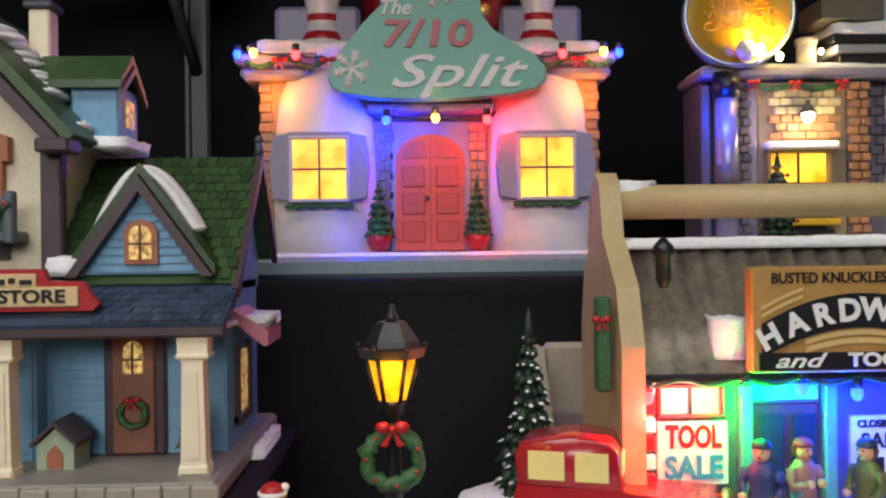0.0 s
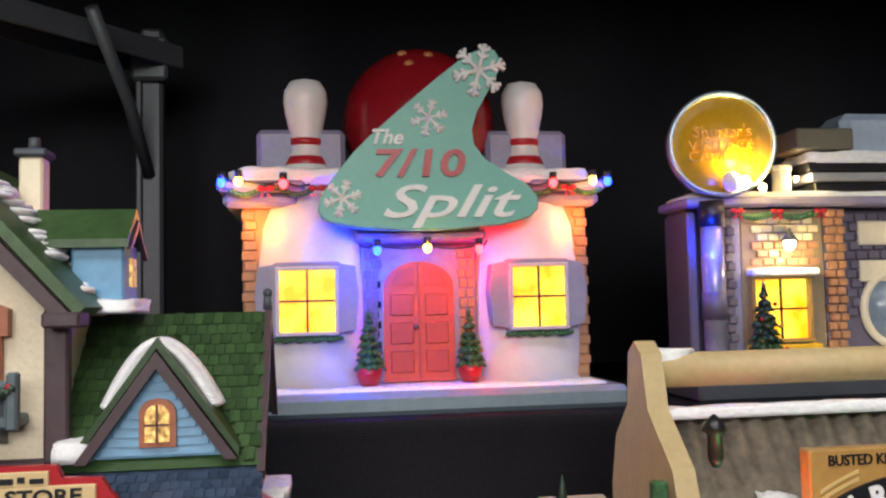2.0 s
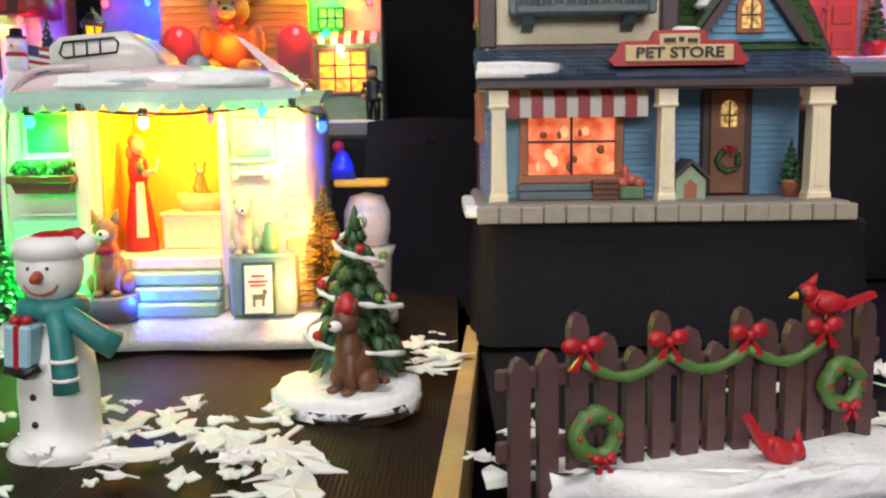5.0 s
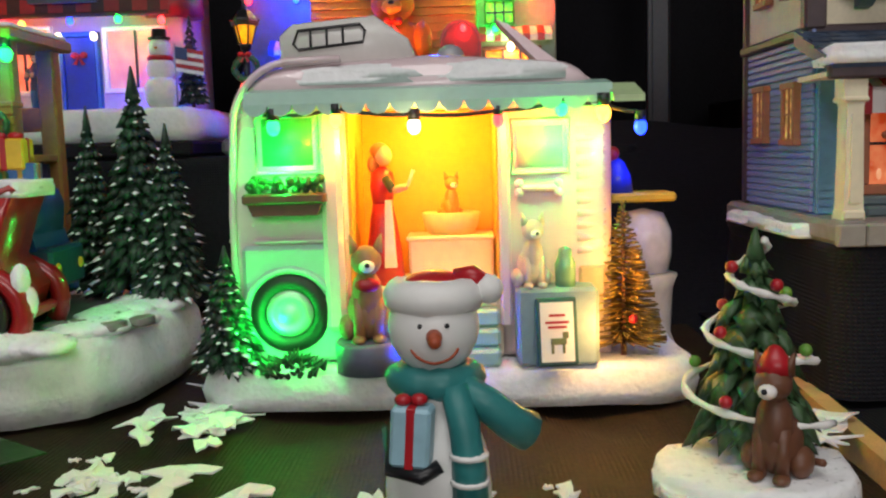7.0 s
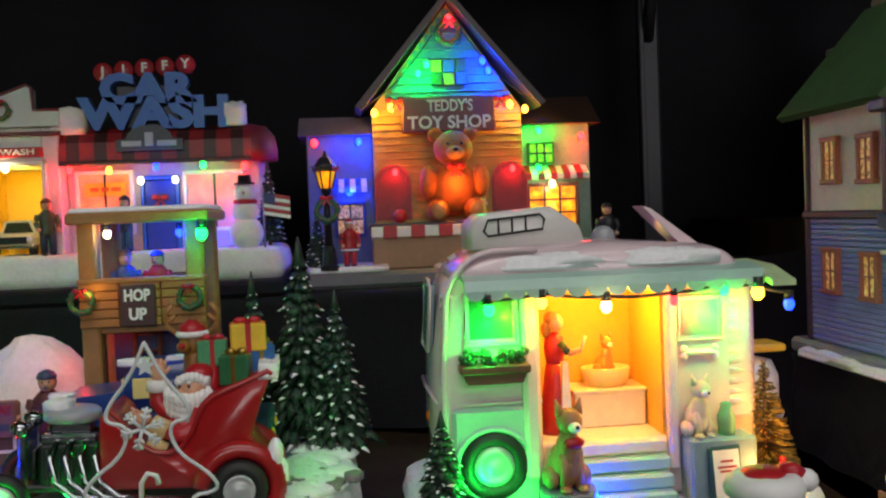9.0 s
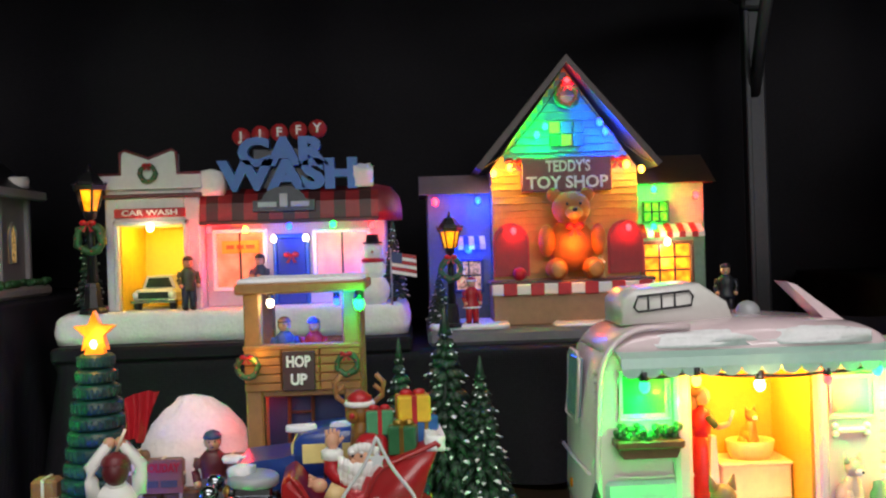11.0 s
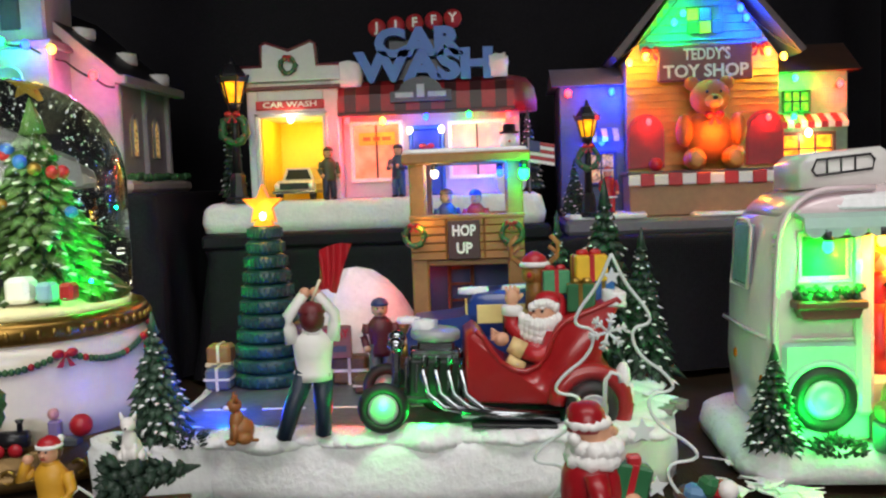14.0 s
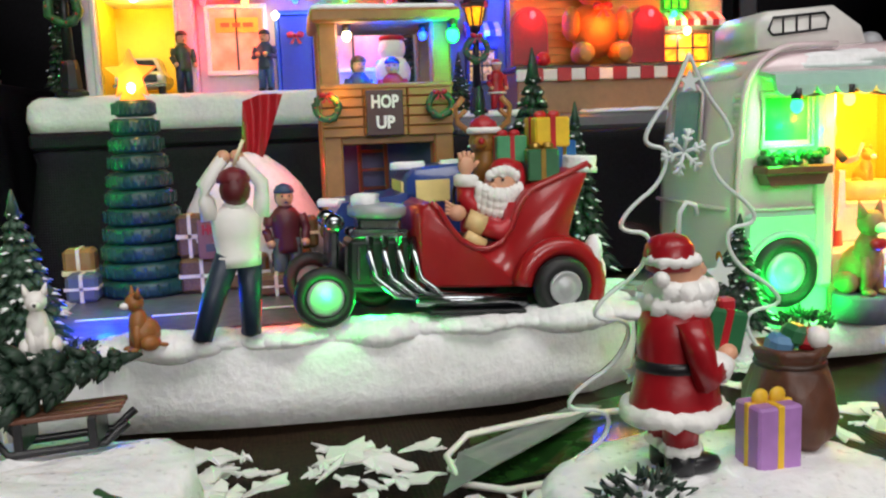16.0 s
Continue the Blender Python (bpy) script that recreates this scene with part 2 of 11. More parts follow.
    def cyl(self, a, b, r0, r1=None, seg=12, m=0, M=None, smooth=True):
        a, b = Vector(a), Vector(b)
        r1 = r0 if r1 is None else r1
        T = Matrix.Translation(a) @ (b - a).to_track_quat("Z", "Y").to_matrix().to_4x4()
        d = (b - a).length
        return self.lathe([(r0, 0), (r1, d)], (0, 0, 0), seg, m, 1.0, (M @ T) if M is not None else T, smooth)

    def tube(self, pts, r, seg=6, m=0, closed=False, M=None):
        pts = [Vector(p) for p in pts]
        vs, fs, n = [], [], len(pts)
        up = Vector((0.13, 0.31, 0.94))
        for i, p in enumerate(pts):
            q0 = pts[i - 1] if (i or closed) else p
            q1 = pts[(i + 1) % n] if (i < n - 1 or closed) else p
            d = (q1 - q0).normalized()
            s = d.cross(up).normalized()
            u = s.cross(d)
            rr = r(i / max(1, n - 1)) if callable(r) else r
            for k in range(seg):
                a = 2 * math.pi * k / seg
                vs.append(p + s * rr * math.cos(a) + u * rr * math.sin(a))
        for i in range(n if closed else n - 1):
            j = (i + 1) % n
            for k in range(seg):
                l = (k + 1) % seg
                fs.append((i * seg + k, i * seg + l, j * seg + l, j * seg + k))
        if not closed:
            fs += [tuple(range(seg - 1, -1, -1)), tuple((n - 1) * seg + k for k in range(seg))]
        return self.add(vs, fs, m, True, M)

    def ring(self, c, R, r, m=0, seg=24, side=8, axis="y", lump=0.0):
        pts = []
        for i in range(seg):
            a = 2 * math.pi * i / seg
            q = R * (1 + lump * random.uniform(-1, 1))
            u, w = q * math.cos(a), q * math.sin(a)
            pts.append((c[0] + u, c[1], c[2] + w) if axis == "y" else (c[0] + u, c[1] + w, c[2]) if axis == "z" else (c[0], c[1] + u, c[2] + w))
        rad = (lambda t: r * (1 + lump * 2 * random.uniform(-1, 1))) if lump else r
        return self.tube(pts, rad, side, m, True)

    def mesh(self, name, mats):
        me = bpy.data.meshes.new(name)
        me.from_pydata([v - self.off for v in self.v], [], self.f)
        for q in (mats if isinstance(mats, (list, tuple)) else [mats]):
            me.materials.append(q)
        me.polygons.foreach_set("material_index", self.m)
        me.polygons.foreach_set("use_smooth", self.s)
        bm = bmesh.new()
        bm.from_mesh(me)
        bmesh.ops.recalc_face_normals(bm, faces=bm.faces)
        bm.to_mesh(me)
        bm.free()
        return me


ORIGIN = {}


def thing(name, loc, label, category, group="", kind="", world_axes=True):
    ob = new(name)
    ob.location = loc
    ob.empty_display_size = 0.01
    ORIGIN[ob.name] = loc if world_axes else (0, 0, 0)
    return tagged(ob, label, category, group, kind)


def part(name, b, mats, parent, label=""):
    """Links the solids in b as one mesh object under a thing or under a part."""
    ob = new(name, b.mesh(name, mats))
    ob.parent = parent
    if label:
        ob["label"] = label
    return ob


def pieces(name, b, mats, parent, label=""):
    """Links every solid in b as a part of its own."""
    ends = b.g[1:] + [(len(b.v), len(b.f))]
    for (v0, f0), (v1, f1) in zip(b.g, ends):
        c = B()
        c.off = b.off
        c.v, c.s, c.m = b.v[v0:v1], b.s[f0:f1], b.m[f0:f1]
        c.f = [tuple(i - v0 for i in f) for f in b.f[f0:f1]]
        part(name, c, mats, parent, label)


def solid(name, b, mats, loc, label, category, group="", kind=""):
    """One top-level mesh with no parts, built in the world's axes."""
    b.off = Vector(loc)
    ob = new(name, b.mesh(name, mats))
    ob.location = loc
    return tagged(ob, label, category, group, kind)


def lettering(t, parent, body, place, size, material, depth=0.0006, name="lettering", shear=0.0, bold=0.0, width=None, turn=(90, 0, 0), spacing=1.0):
    """Raised letters, centred on the place given."""
    cu = bpy.data.curves.new("letters", "FONT")
    cu.body, cu.size, cu.extrude, cu.shear, cu.offset, cu.space_character = body, size, depth, shear, bold, spacing
    cu.align_x, cu.align_y, cu.resolution_u = "CENTER", "CENTER", 3
    tmp = bpy.data.objects.new("letters", cu)
    scene.collection.objects.link(tmp)
    bpy.context.view_layer.update()
    me = bpy.data.meshes.new_from_object(tmp.evaluated_get(bpy.context.evaluated_depsgraph_get()))
    bpy.data.objects.remove(tmp)
    xs = [v.co.x for v in me.vertices] or [0, 1]
    k = width / (max(xs) - min(xs)) if width else 1.0
    off = Vector(ORIGIN.get(t.name, (0, 0, 0)))
    me.transform(pose(*(Vector(place) - off), *turn) @ Matrix.Diagonal((k, 1, 1, 1)))
    me.materials.clear()
    me.materials.append(material)
    ob = new(name, me)
    ob.parent = parent
    return ob


# Serves bulbs, and also lights added without a bulb to tint surfaces.
def lamp(t, place, color, watts, radius=0.003):
    data = bpy.data.lights.new("led_light", "POINT")
    data.energy, data.color, data.shadow_soft_size = watts * LED_POWER, color, radius
    ob = new("led_light", data)
    ob.location = Vector(place) - Vector(ORIGIN.get(t.name, (0, 0, 0)))
    ob.parent = t
    return ob


def led(t, place, key, watts=0.02, size=0.0032, throw=(0, -0.007, 0), cap=True):
    """A small coloured bulb in a black socket, with its light just in front."""
    x, y, z = place
    b = B(t).ball(place, (size * 0.8, size * 0.8, size), 0, 10)
    ob = part("bulb", b, LED_MAT[key], t)
    if cap:
        part("socket", B(t).cyl((x, y, z + size * 0.7), (x, y, z + size * 2.0), size * 0.7, seg=8), BLACK, t)
    if watts:
        lamp(t, (x + throw[0], y + throw[1], z + throw[2]), LED[key], watts)
    return ob


def cable(t, pts, r=0.0008, sag=0.002, name="cable", material=None):
    out = []
    for a, b in zip(pts[:-1], pts[1:]):
        for i in range(6):
            k = i / 6
            p = Vector(a).lerp(Vector(b), k)
            p.z -= sag * 4 * k * (1 - k)
            out.append(p)
    out.append(Vector(pts[-1]))
    return part(name, B(t).tube(out, r, 5), material or BLACK, t)


def window(t, x0, x1, z0, z1, y, frame_mat, pane_mat, nx=2, nz=2, w=0.003, bar=0.0007, bar_mat=None, depth=0.004, parent=None):
    """A pane with a moulded frame round it and glazing bars in front; y is the wall's face, to which the frame stands proud."""
    p = part("window", B(t).rng(x0, x1, y - 0.0006, y + 0.001, z0, z1), pane_mat, parent or t)
    f = B(t)
    f.rng(x0 - w, x1 + w, y - depth, y + 0.001, z1, z1 + w, bev=0.0005).rng(x0 - w, x1 + w, y - depth - 0.001, y + 0.001, z0 - w, z0, bev=0.0005)
    f.rng(x0 - w, x0, y - depth, y + 0.001, z0, z1, bev=0.0005).rng(x1, x1 + w, y - depth, y + 0.001, z0, z1, bev=0.0005)
    part("window_frame", f, frame_mat, p)
    g = B(t)
    for i in range(1, nx):
        x = x0 + (x1 - x0) * i / nx
        g.rng(x - bar, x + bar, y - 0.002, y - 0.0006, z0, z1)
    for i in range(1, nz):
        z = z0 + (z1 - z0) * i / nz
        g.rng(x0, x1, y - 0.0018, y - 0.0006, z - bar, z + bar)
    if nx > 1 or nz > 1:
        pieces("glazing_bar", g, bar_mat or BLACK, p)
    return p


def bow(b, c, s, m):
    """Two loops, a knot and two tails."""
    x, y, z = c
    for k in (-1, 1):
        b.ball((x + k * s * 0.55, y, z + s * 0.12), (s * 0.5, s * 0.28, s * 0.38), m, 8)
        b.prism([(x, z), (x + k * s * 0.75, z - s * 0.95), (x + k * s * 0.3, z - s * 1.0)], y - s * 0.18, y + s * 0.05, m)
    b.ball((x, y - s * 0.12, z), s * 0.24, m, 8)
    return b


def wreath(t, c, R, r, bow_at=-1, axis="y"):
    w = part("wreath", B(t).ring(c, R, r, seg=26, side=7, axis=axis, lump=0.09), GREEN, t)
    q = B(t)
    for i in range(7):
        a = i * 0.9 + 0.4
        q.ball((c[0] + R * math.cos(a), c[1] - r * 0.9, c[2] + R * math.sin(a)), r * 0.28, 0, 6)
    pieces("berry", q, RED, w)
    part("bow", bow(B(t), (c[0], c[1] - r * 1.1, c[2] + bow_at * R), R * 0.62, 0), RED, w)
    return w


def leafy_cone(b, x, y, z0, h, r, m=0, tiers=9, per=13, snow_m=None, seed=1, droop=0.28):
    """Crown of a fir: tiers of drooping forked sprays with gaps between, their ends dusted with snow."""
    rr = random.Random(seed)
    for k in range(tiers):
        u = k / (tiers - 1)
        z = z0 + h * (0.04 + 0.86 * u)
        R = (r * (1 - u) ** 0.85 + r * 0.08) * rr.uniform(0.92, 1.06)
        n = max(5, int(per * (1 - 0.66 * u)))
        th = h / tiers * 0.95
        for i in range(n):
            a = 2 * math.pi * (i + 0.5 * (k % 2)) / n + rr.uniform(-0.2, 0.2)
            q = R * rr.uniform(0.74, 1.14)
            w = 2.5 * q / n * rr.uniform(0.75, 1.2) + 0.0005
            ca, sa = math.cos(a), math.sin(a)
            out, side = Vector((ca, sa, 0)), Vector((-sa, ca, 0))
            base = Vector((x, y, z + rr.uniform(-0.2, 0.2) * th))
            root = base + out * q * 0.25 + Vector((0, 0, th * 0.55))
            mid = base + out * q * 0.7 + Vector((0, 0, th * 0.16 - q * droop * 0.3))
            tip = base + out * q + Vector((0, 0, -q * droop))
            top, bot = mid + Vector((0, 0, th * 0.34)), mid - out * q * 0.22 - Vector((0, 0, th * 0.5))
            b.add([root, mid - side * w, tip, mid + side * w, top, bot], [(0, 1, 4), (0, 4, 3), (1, 2, 4), (4, 2, 3), (0, 5, 1), (0, 3, 5), (1, 5, 2), (5, 3, 2)], m, True)
            for g in (-1, 1):
                e = mid + side * g * w * 1.25 + out * q * rr.uniform(0.12, 0.2) - Vector((0, 0, q * droop * 0.55))
                f0, f1 = mid - out * q * 0.2, mid + out * q * 0.08
                b.add([f0, e, f1, mid + Vector((0, 0, th * 0.26)), mid - Vector((0, 0, th * 0.22))], [(0, 1, 3), (1, 2, 3), (0, 4, 1), (1, 4, 2), (2, 4, 0), (0, 3, 2)], m, True)
            if snow_m is not None and rr.random() < 0.5:
                c = mid.lerp(tip, rr.uniform(0.35, 0.75)) + Vector((0, 0, th * 0.13))
                l, v = q * rr.uniform(0.12, 0.24), w * rr.uniform(0.4, 0.75)
                d = out * l - Vector((0, 0, l * droop))
                up = Vector((0, 0, th * 0.13))
                b.add([c - d, c - side * v, c + d, c + side * v, c + up, c - up], [(0, 1, 4), (1, 2, 4), (2, 3, 4), (3, 0, 4), (1, 0, 5), (2, 1, 5), (3, 2, 5), (0, 3, 5)], snow_m, True)
    b.cyl((x, y, z0 + h * 0.84), (x, y, z0 + h), r * 0.16, 0.0004, 7, m)
    b.cyl((x, y, z0), (x, y, z0 + h * 0.9), r * 0.45, r * 0.05, 9, m)
    return b


def fir(name, x, y, z, h, r, label, seed=1, tiers=10, per=13, material=None, snow_cover=None):
    t = thing(name, (x, y, z), label, "tree", "miniature fir trees")
    part("trunk", B(t).cyl((x, y, z - 0.001), (x, y, z + h * 0.2), r * 0.16, r * 0.12, 8), BROWN, t)
    part("crown", leafy_cone(B(t), x, y, z + h * 0.06, h * 0.94, r * 1.2, 0, tiers + 5, per + 7, 1, seed, 0.34), [material or DKGREEN, snow_cover or SNOW], t)
    return t


def slab(b, outline, z0, z1, m=0, rough=0.0012, lip=0.004, seed=3, dome=0.0):
    """A lumpy snow slab: rounded rim, uneven top, given an outline in x and y."""
    n = len(outline)
    cx, cy = sum(p[0] for p in outline) / n, sum(p[1] for p in outline) / n
    rings = [(1.0, z0), (1.012, z0 + (z1 - z0) * 0.35), (1.0, z1 - lip), (0.985, z1 - lip * 0.35), (0.955, z1)]
    rings += [(k, z1 + dome * (1 - k * k)) for k in (0.85, 0.68, 0.48, 0.25)]
    vs, fs = [], []
    for k, (s, z) in enumerate(rings):
        for i, (x, y) in enumerate(outline):
            w = noise.noise((x * 60 + seed, y * 60, z * 60 + k)) * rough * (0.2 if k == 0 else 1)
            px, py = cx + (x - cx) * s, cy + (y - cy) * s
            d = Vector((x - cx, y - cy, 0)).normalized() * w
            vs.append((px + d.x, py + d.y, z + (w if k > 1 else 0)))
    for k in range(len(rings) - 1):
        for i in range(n):
            j = (i + 1) % n
            fs.append((k * n + i, k * n + j, (k + 1) * n + j, (k + 1) * n + i))
    vs.append((cx, cy, z1 + dome))
    for i in range(n):
        fs.append(((len(rings) - 1) * n + i, (len(rings) - 1) * n + (i + 1) % n, len(vs) - 1))
    fs.append(tuple(range(n - 1, -1, -1)))
    return b.add(vs, fs, m, True)


def rounded(x0, x1, y0, y1, r, n=7, wob=0.0, seed=2):
    """Outline of a rounded rectangle with points along its sides."""
    pts = []
    for cx, cy, a0 in ((x1 - r, y0 + r, -90), (x1 - r, y1 - r, 0), (x0 + r, y1 - r, 90), (x0 + r, y0 + r, 180)):
        for i in range(n):
            a = radians(a0 + 90 * i / (n - 1))
            pts.append((cx + r * math.cos(a), cy + r * math.sin(a)))
    out = []
    for i, p in enumerate(pts):
        q = pts[(i + 1) % len(pts)]
        k = max(1, int(math.dist(p, q) / 0.008))
        for j in range(k):
            x, y = p[0] + (q[0] - p[0]) * j / k, p[1] + (q[1] - p[1]) * j / k
            w = wob * noise.noise((x * 45 + seed, y * 45, seed))
            out.append((x + w, y + w))
    return out


def low_bush(name, x, y, z, r, label, seed=1, snowy=True):
    """A flat clump of short needles, part of it under snow."""
    rr = random.Random(seed)
    b = B()
    for i in range(90):
        a, q = rr.uniform(0, 6.283), r * math.sqrt(rr.random())
        c = Vector((x + q * math.cos(a), y + q * 0.75 * math.sin(a), z + 0.4 * r * (1 - (q / r) ** 2)))
        d = Vector((math.cos(a) * 0.7 + rr.uniform(-0.5, 0.5), math.sin(a) * 0.7 + rr.uniform(-0.5, 0.5), rr.uniform(0.2, 0.9))).normalized()
        b.cyl(c, c + d * r * rr.uniform(0.22, 0.4), r * 0.085, r * 0.02, 5, 1 if snowy and rr.random() < 0.12 else 0)
    return solid(name, b, [DKGREEN, SNOW], (x, y, z), label, "bush")

# ---- the setting: table, risers, cloth, frame of the stall, room ----
TZ = 0.015


def draped(name, x0, x1, y0, y1, z1, label, folds=0.006, step=0.012, flare=0.02, material=None):
    """A riser under black cloth: flat top, soft edge, and a skirt that hangs in folds to the table."""
    b = B()
    ring_pts = rounded(x0, x1, y0, y1, 0.012, 5)
    n = len(ring_pts)
    cx, cy = (x0 + x1) / 2, (y0 + y1) / 2
    vs, fs = [], []
    levels = [z1, z1 - 0.002, z1 - 0.008, z1 * 0.6 + TZ * 0.4, TZ * 0.75 + z1 * 0.25, TZ + 0.001]
    for k, z in enumerate(levels):
        g = (0, 0.003, 0.004, 0.35, 0.7, 1.0)[k]
        for i, (x, y) in enumerate(ring_pts):
            d = Vector((x - cx, y - cy, 0)).normalized()
            f = folds * g * (math.sin(x * 95 + y * 130 + 2 * noise.noise((x * 9, y * 9, 1))) + noise.noise((x * 30, y * 30, z * 20)))
            o = flare * g * 0.5 + f
            if k == 1:
                o = 0.002
            vs.append((x + d.x * o, y + d.y * o, z))
    for k in range(len(levels) - 1):
        for i in range(n):
            j = (i + 1) % n
            fs.append((k * n + i, k * n + j, (k + 1) * n + j, (k + 1) * n + i))
    fs.append(tuple(range(n)))
    b.add(vs, fs, 0, True)
    ob = new(name, b.mesh(name, material or CLOTH))
    return tagged(ob, label, "display riser", kind="structure")


def sheet(name, fx, nu, nv, material, label, category="cloth"):
    b = B()
    vs = [fx(i / nu, j / nv) for j in range(nv + 1) for i in range(nu + 1)]
    fs = [(j * (nu + 1) + i, j * (nu + 1) + i + 1, (j + 1) * (nu + 1) + i + 1, (j + 1) * (nu + 1) + i) for j in range(nv) for i in range(nu)]
    b.add(vs, fs, 0, True)
    ob = new(name, b.mesh(name, material))
    return tagged(ob, label, category, kind="structure")


def table_left(u, v):
    x, y = -1.7 + 1.425 * u, -0.12 + 1.07 * v
    edge = 0.004 * math.sin(v * 3)
    z = TZ + 0.0026 * noise.noise((x * 26, y * 18, 4)) + 0.0012 * noise.noise((x * 60 + y * 25, y * 20, 7)) + 0.001 * math.sin(x * 70 + y * 30) - 0.0037
    if u > 0.985:
        z -= 0.004
    return (x + 0.17 * (v - 0.3) * 0.09 + edge * 0, y, z)


def table_right(u, v):
    x, y = -0.262 + 1.6 * u, -0.12 + 1.07 * v
    return (x, y, TZ - 0.002 + 0.0012 * noise.noise((x * 20, y * 20, 9)))


sheet("ground", table_left, 150, 100, BROWNCLOTH, "table covered in rumpled brownish black woven cloth", "table")
sheet("ground_far", table_right, 90, 60, CLOTH, "table covered in flat black cloth", "table")
b = B().prism_z([(-0.2885, 0.10), (-0.2815, 0.10), (-0.2605, 0.40), (-0.2675, 0.40)], -0.02, TZ + 0.002)
tagged(new("trim", b.mesh("trim", mat("raw_pine", "c9a66c", rough=0.6, var=0.25, grain=900))), "raw pine strip along the edge of the table", "trim", kind="structure")
b = B().rng(-2.2, 1.9, -0.4, 1.2, -0.10, -0.03)
tagged(new("floor_board", b.mesh("floor_board", CLOTH)), "dark board under the table cloths", "table", kind="structure")

draped("riser_1", -0.155, 0.44, 0.545, 0.93, 0.1505, "tall display riser draped in black cloth", folds=0.005)
draped("riser_2", -0.835, -0.285, 0.612, 0.92, 0.1135, "display riser draped in black cloth", folds=0.005)
draped("riser_3", -1.25, -0.86, 0.575, 0.92, 0.158, "tall corner riser draped in black cloth", folds=0.005)
draped("riser_4", -0.2605, -0.0805, 0.3585, 0.505, 0.0735, "small box wrapped in black woven cloth", folds=0.0012, flare=0.010)
b = B().rng(-0.835, -0.575, 0.608, 0.72, 0.1137, 0.1245, bev=0.002)
tagged(new("riser_5", b.mesh("riser_5", CLOTH)), "low black block on the riser", "display riser", kind="structure")


def hanging(u, v):
    x = -1.9 + 3.3 * u
    return (x, 0.955 + 0.012 * math.sin(x * 23 + 2 * noise.noise((x * 3, v * 2, 0))) + 0.008 * noise.noise((x * 8, v * 3, 2)), -0.03 + 0.64 * v)


sheet("wall_back", hanging, 140, 24, CLOTH, "black cloth hung behind the village", "wall")


def roof_cloth(u, v):
    x, y = -1.9 + 3.3 * u, 0.28 + 0.69 * v
    return (x, y, 0.635 - 0.06 * v + 0.012 * math.sin(x * 5) + 0.008 * noise.noise((x * 6, y * 6, 3)))


sheet("ceiling", roof_cloth, 70, 16, CLOTH, "black cloth roof over the stall", "ceiling")
for nm, x in (("wall_left", -1.95), ("wall_right", 1.45)):
    bb = B().rng(x - 0.02, x + 0.02, 0.3, 1.0, -0.1, 0.62)
    tagged(new(nm, bb.mesh(nm, CLOTH)), "black cloth side of the stall", "wall", kind="structure")


# Out-of-view flap, added to block the overhead panel behind it.
def pelmet(u, v):
    x = -1.9 + 3.3 * u
    return (x, 0.285 + 0.006 * math.sin(x * 31), 0.56 + 0.09 * v)


sheet("pelmet", pelmet, 90, 4, CLOTH, "unseen black cloth added to keep panel light off the back row")


def valley(u, v):
    x = -0.335 + 0.2 * u
    y = 0.62 - 0.1 * v + 0.06 * u
    return (x, y, TZ + 0.115 * (1 - v) + 0.012 * math.sin(u * 7 + v * 3) * (0.3 + v) - 0.004)


sheet("drape", valley, 24, 16, CLOTH, "black cloth sagging between two risers")

# the room beyond the stall
ROOMPAINT = mat("room_paint", "8c8a86", rough=0.8, var=0.1, bump=0.1, grain=40, patch=2)
b = B().rng(-4, 3.4, -4.1, -4.0, -0.8, 2.4)
tagged(new("wall_south", b.mesh("wall_south", ROOMPAINT)), "plain painted wall of the room", "wall", kind="structure")
for nm, x in (("wall_east", 3.4), ("wall_west", -4.1)):
    b = B().rng(x, x + 0.1, -4, 2, -0.8, 2.4)
    tagged(new(nm, b.mesh(nm, ROOMPAINT)), "plain painted wall of the room", "wall", kind="structure")
b = B().rng(-4, 3.4, 1.9, 2.0, -0.8, 2.4)
tagged(new("wall_north", b.mesh("wall_north", ROOMPAINT)), "plain painted wall of the room", "wall", kind="structure")
b = B().rng(-4, 3.4, -4, 2, 2.4, 2.5)
tagged(new("room_ceiling", b.mesh("room_ceiling", ROOMPAINT)), "plain ceiling of the room", "ceiling", kind="structure")
b = B().rng(-4, 3.4, -4, 2, -0.9, -0.8)
tagged(new("floor", b.mesh("floor", mat("room_floor", "4c463f", rough=0.5, patch=3, grain=30))), "dark floor of the room", "floor", kind="structure")

# steel frame of the stall
t = thing("canopy_frame", (-0.215, 0.87, 0.0), "grey pressed steel canopy frame behind the village", "frame", kind="")
part("post", B(t).rng(-0.226, -0.206, 0.862, 0.88, -0.03, 0.47, bev=0.003).rng(-0.2285, -0.2235, 0.858, 0.863, -0.03, 0.46, bev=0.001), STEEL, t)
M = look((-0.212, 0.872, 0.452), (-0.388, 0.63, 0.444))
arm = B(t)
arm.box((0, 0, -0.17), (0.044, 0.006, 0.36), 0, 0.002, M).box((-0.021, -0.008, -0.17), (0.003, 0.02, 0.36), 0, 0.001, M).box((0.021, -0.008, -0.17), (0.003, 0.02, 0.36), 0, 0.001, M)
part("arm", arm, STEEL, t)
slot = B(t)
for k in range(8):
    slot.box((0.0225, -0.008, -0.02 - 0.043 * k), (0.0012, 0.006, 0.016), 0, 0.0005, M)
pieces("slot", slot, BLACK, t)
part("bracket", B(t).rng(-0.232, -0.2, 0.852, 0.866, 0.42, 0.46, bev=0.003), STEEL, t)
part("brace", B(t).tube([(-0.218, 0.864, 0.335), (-0.226, 0.82, 0.39), (-0.24, 0.75, 0.45)], 0.006, 6), STEEL, t)

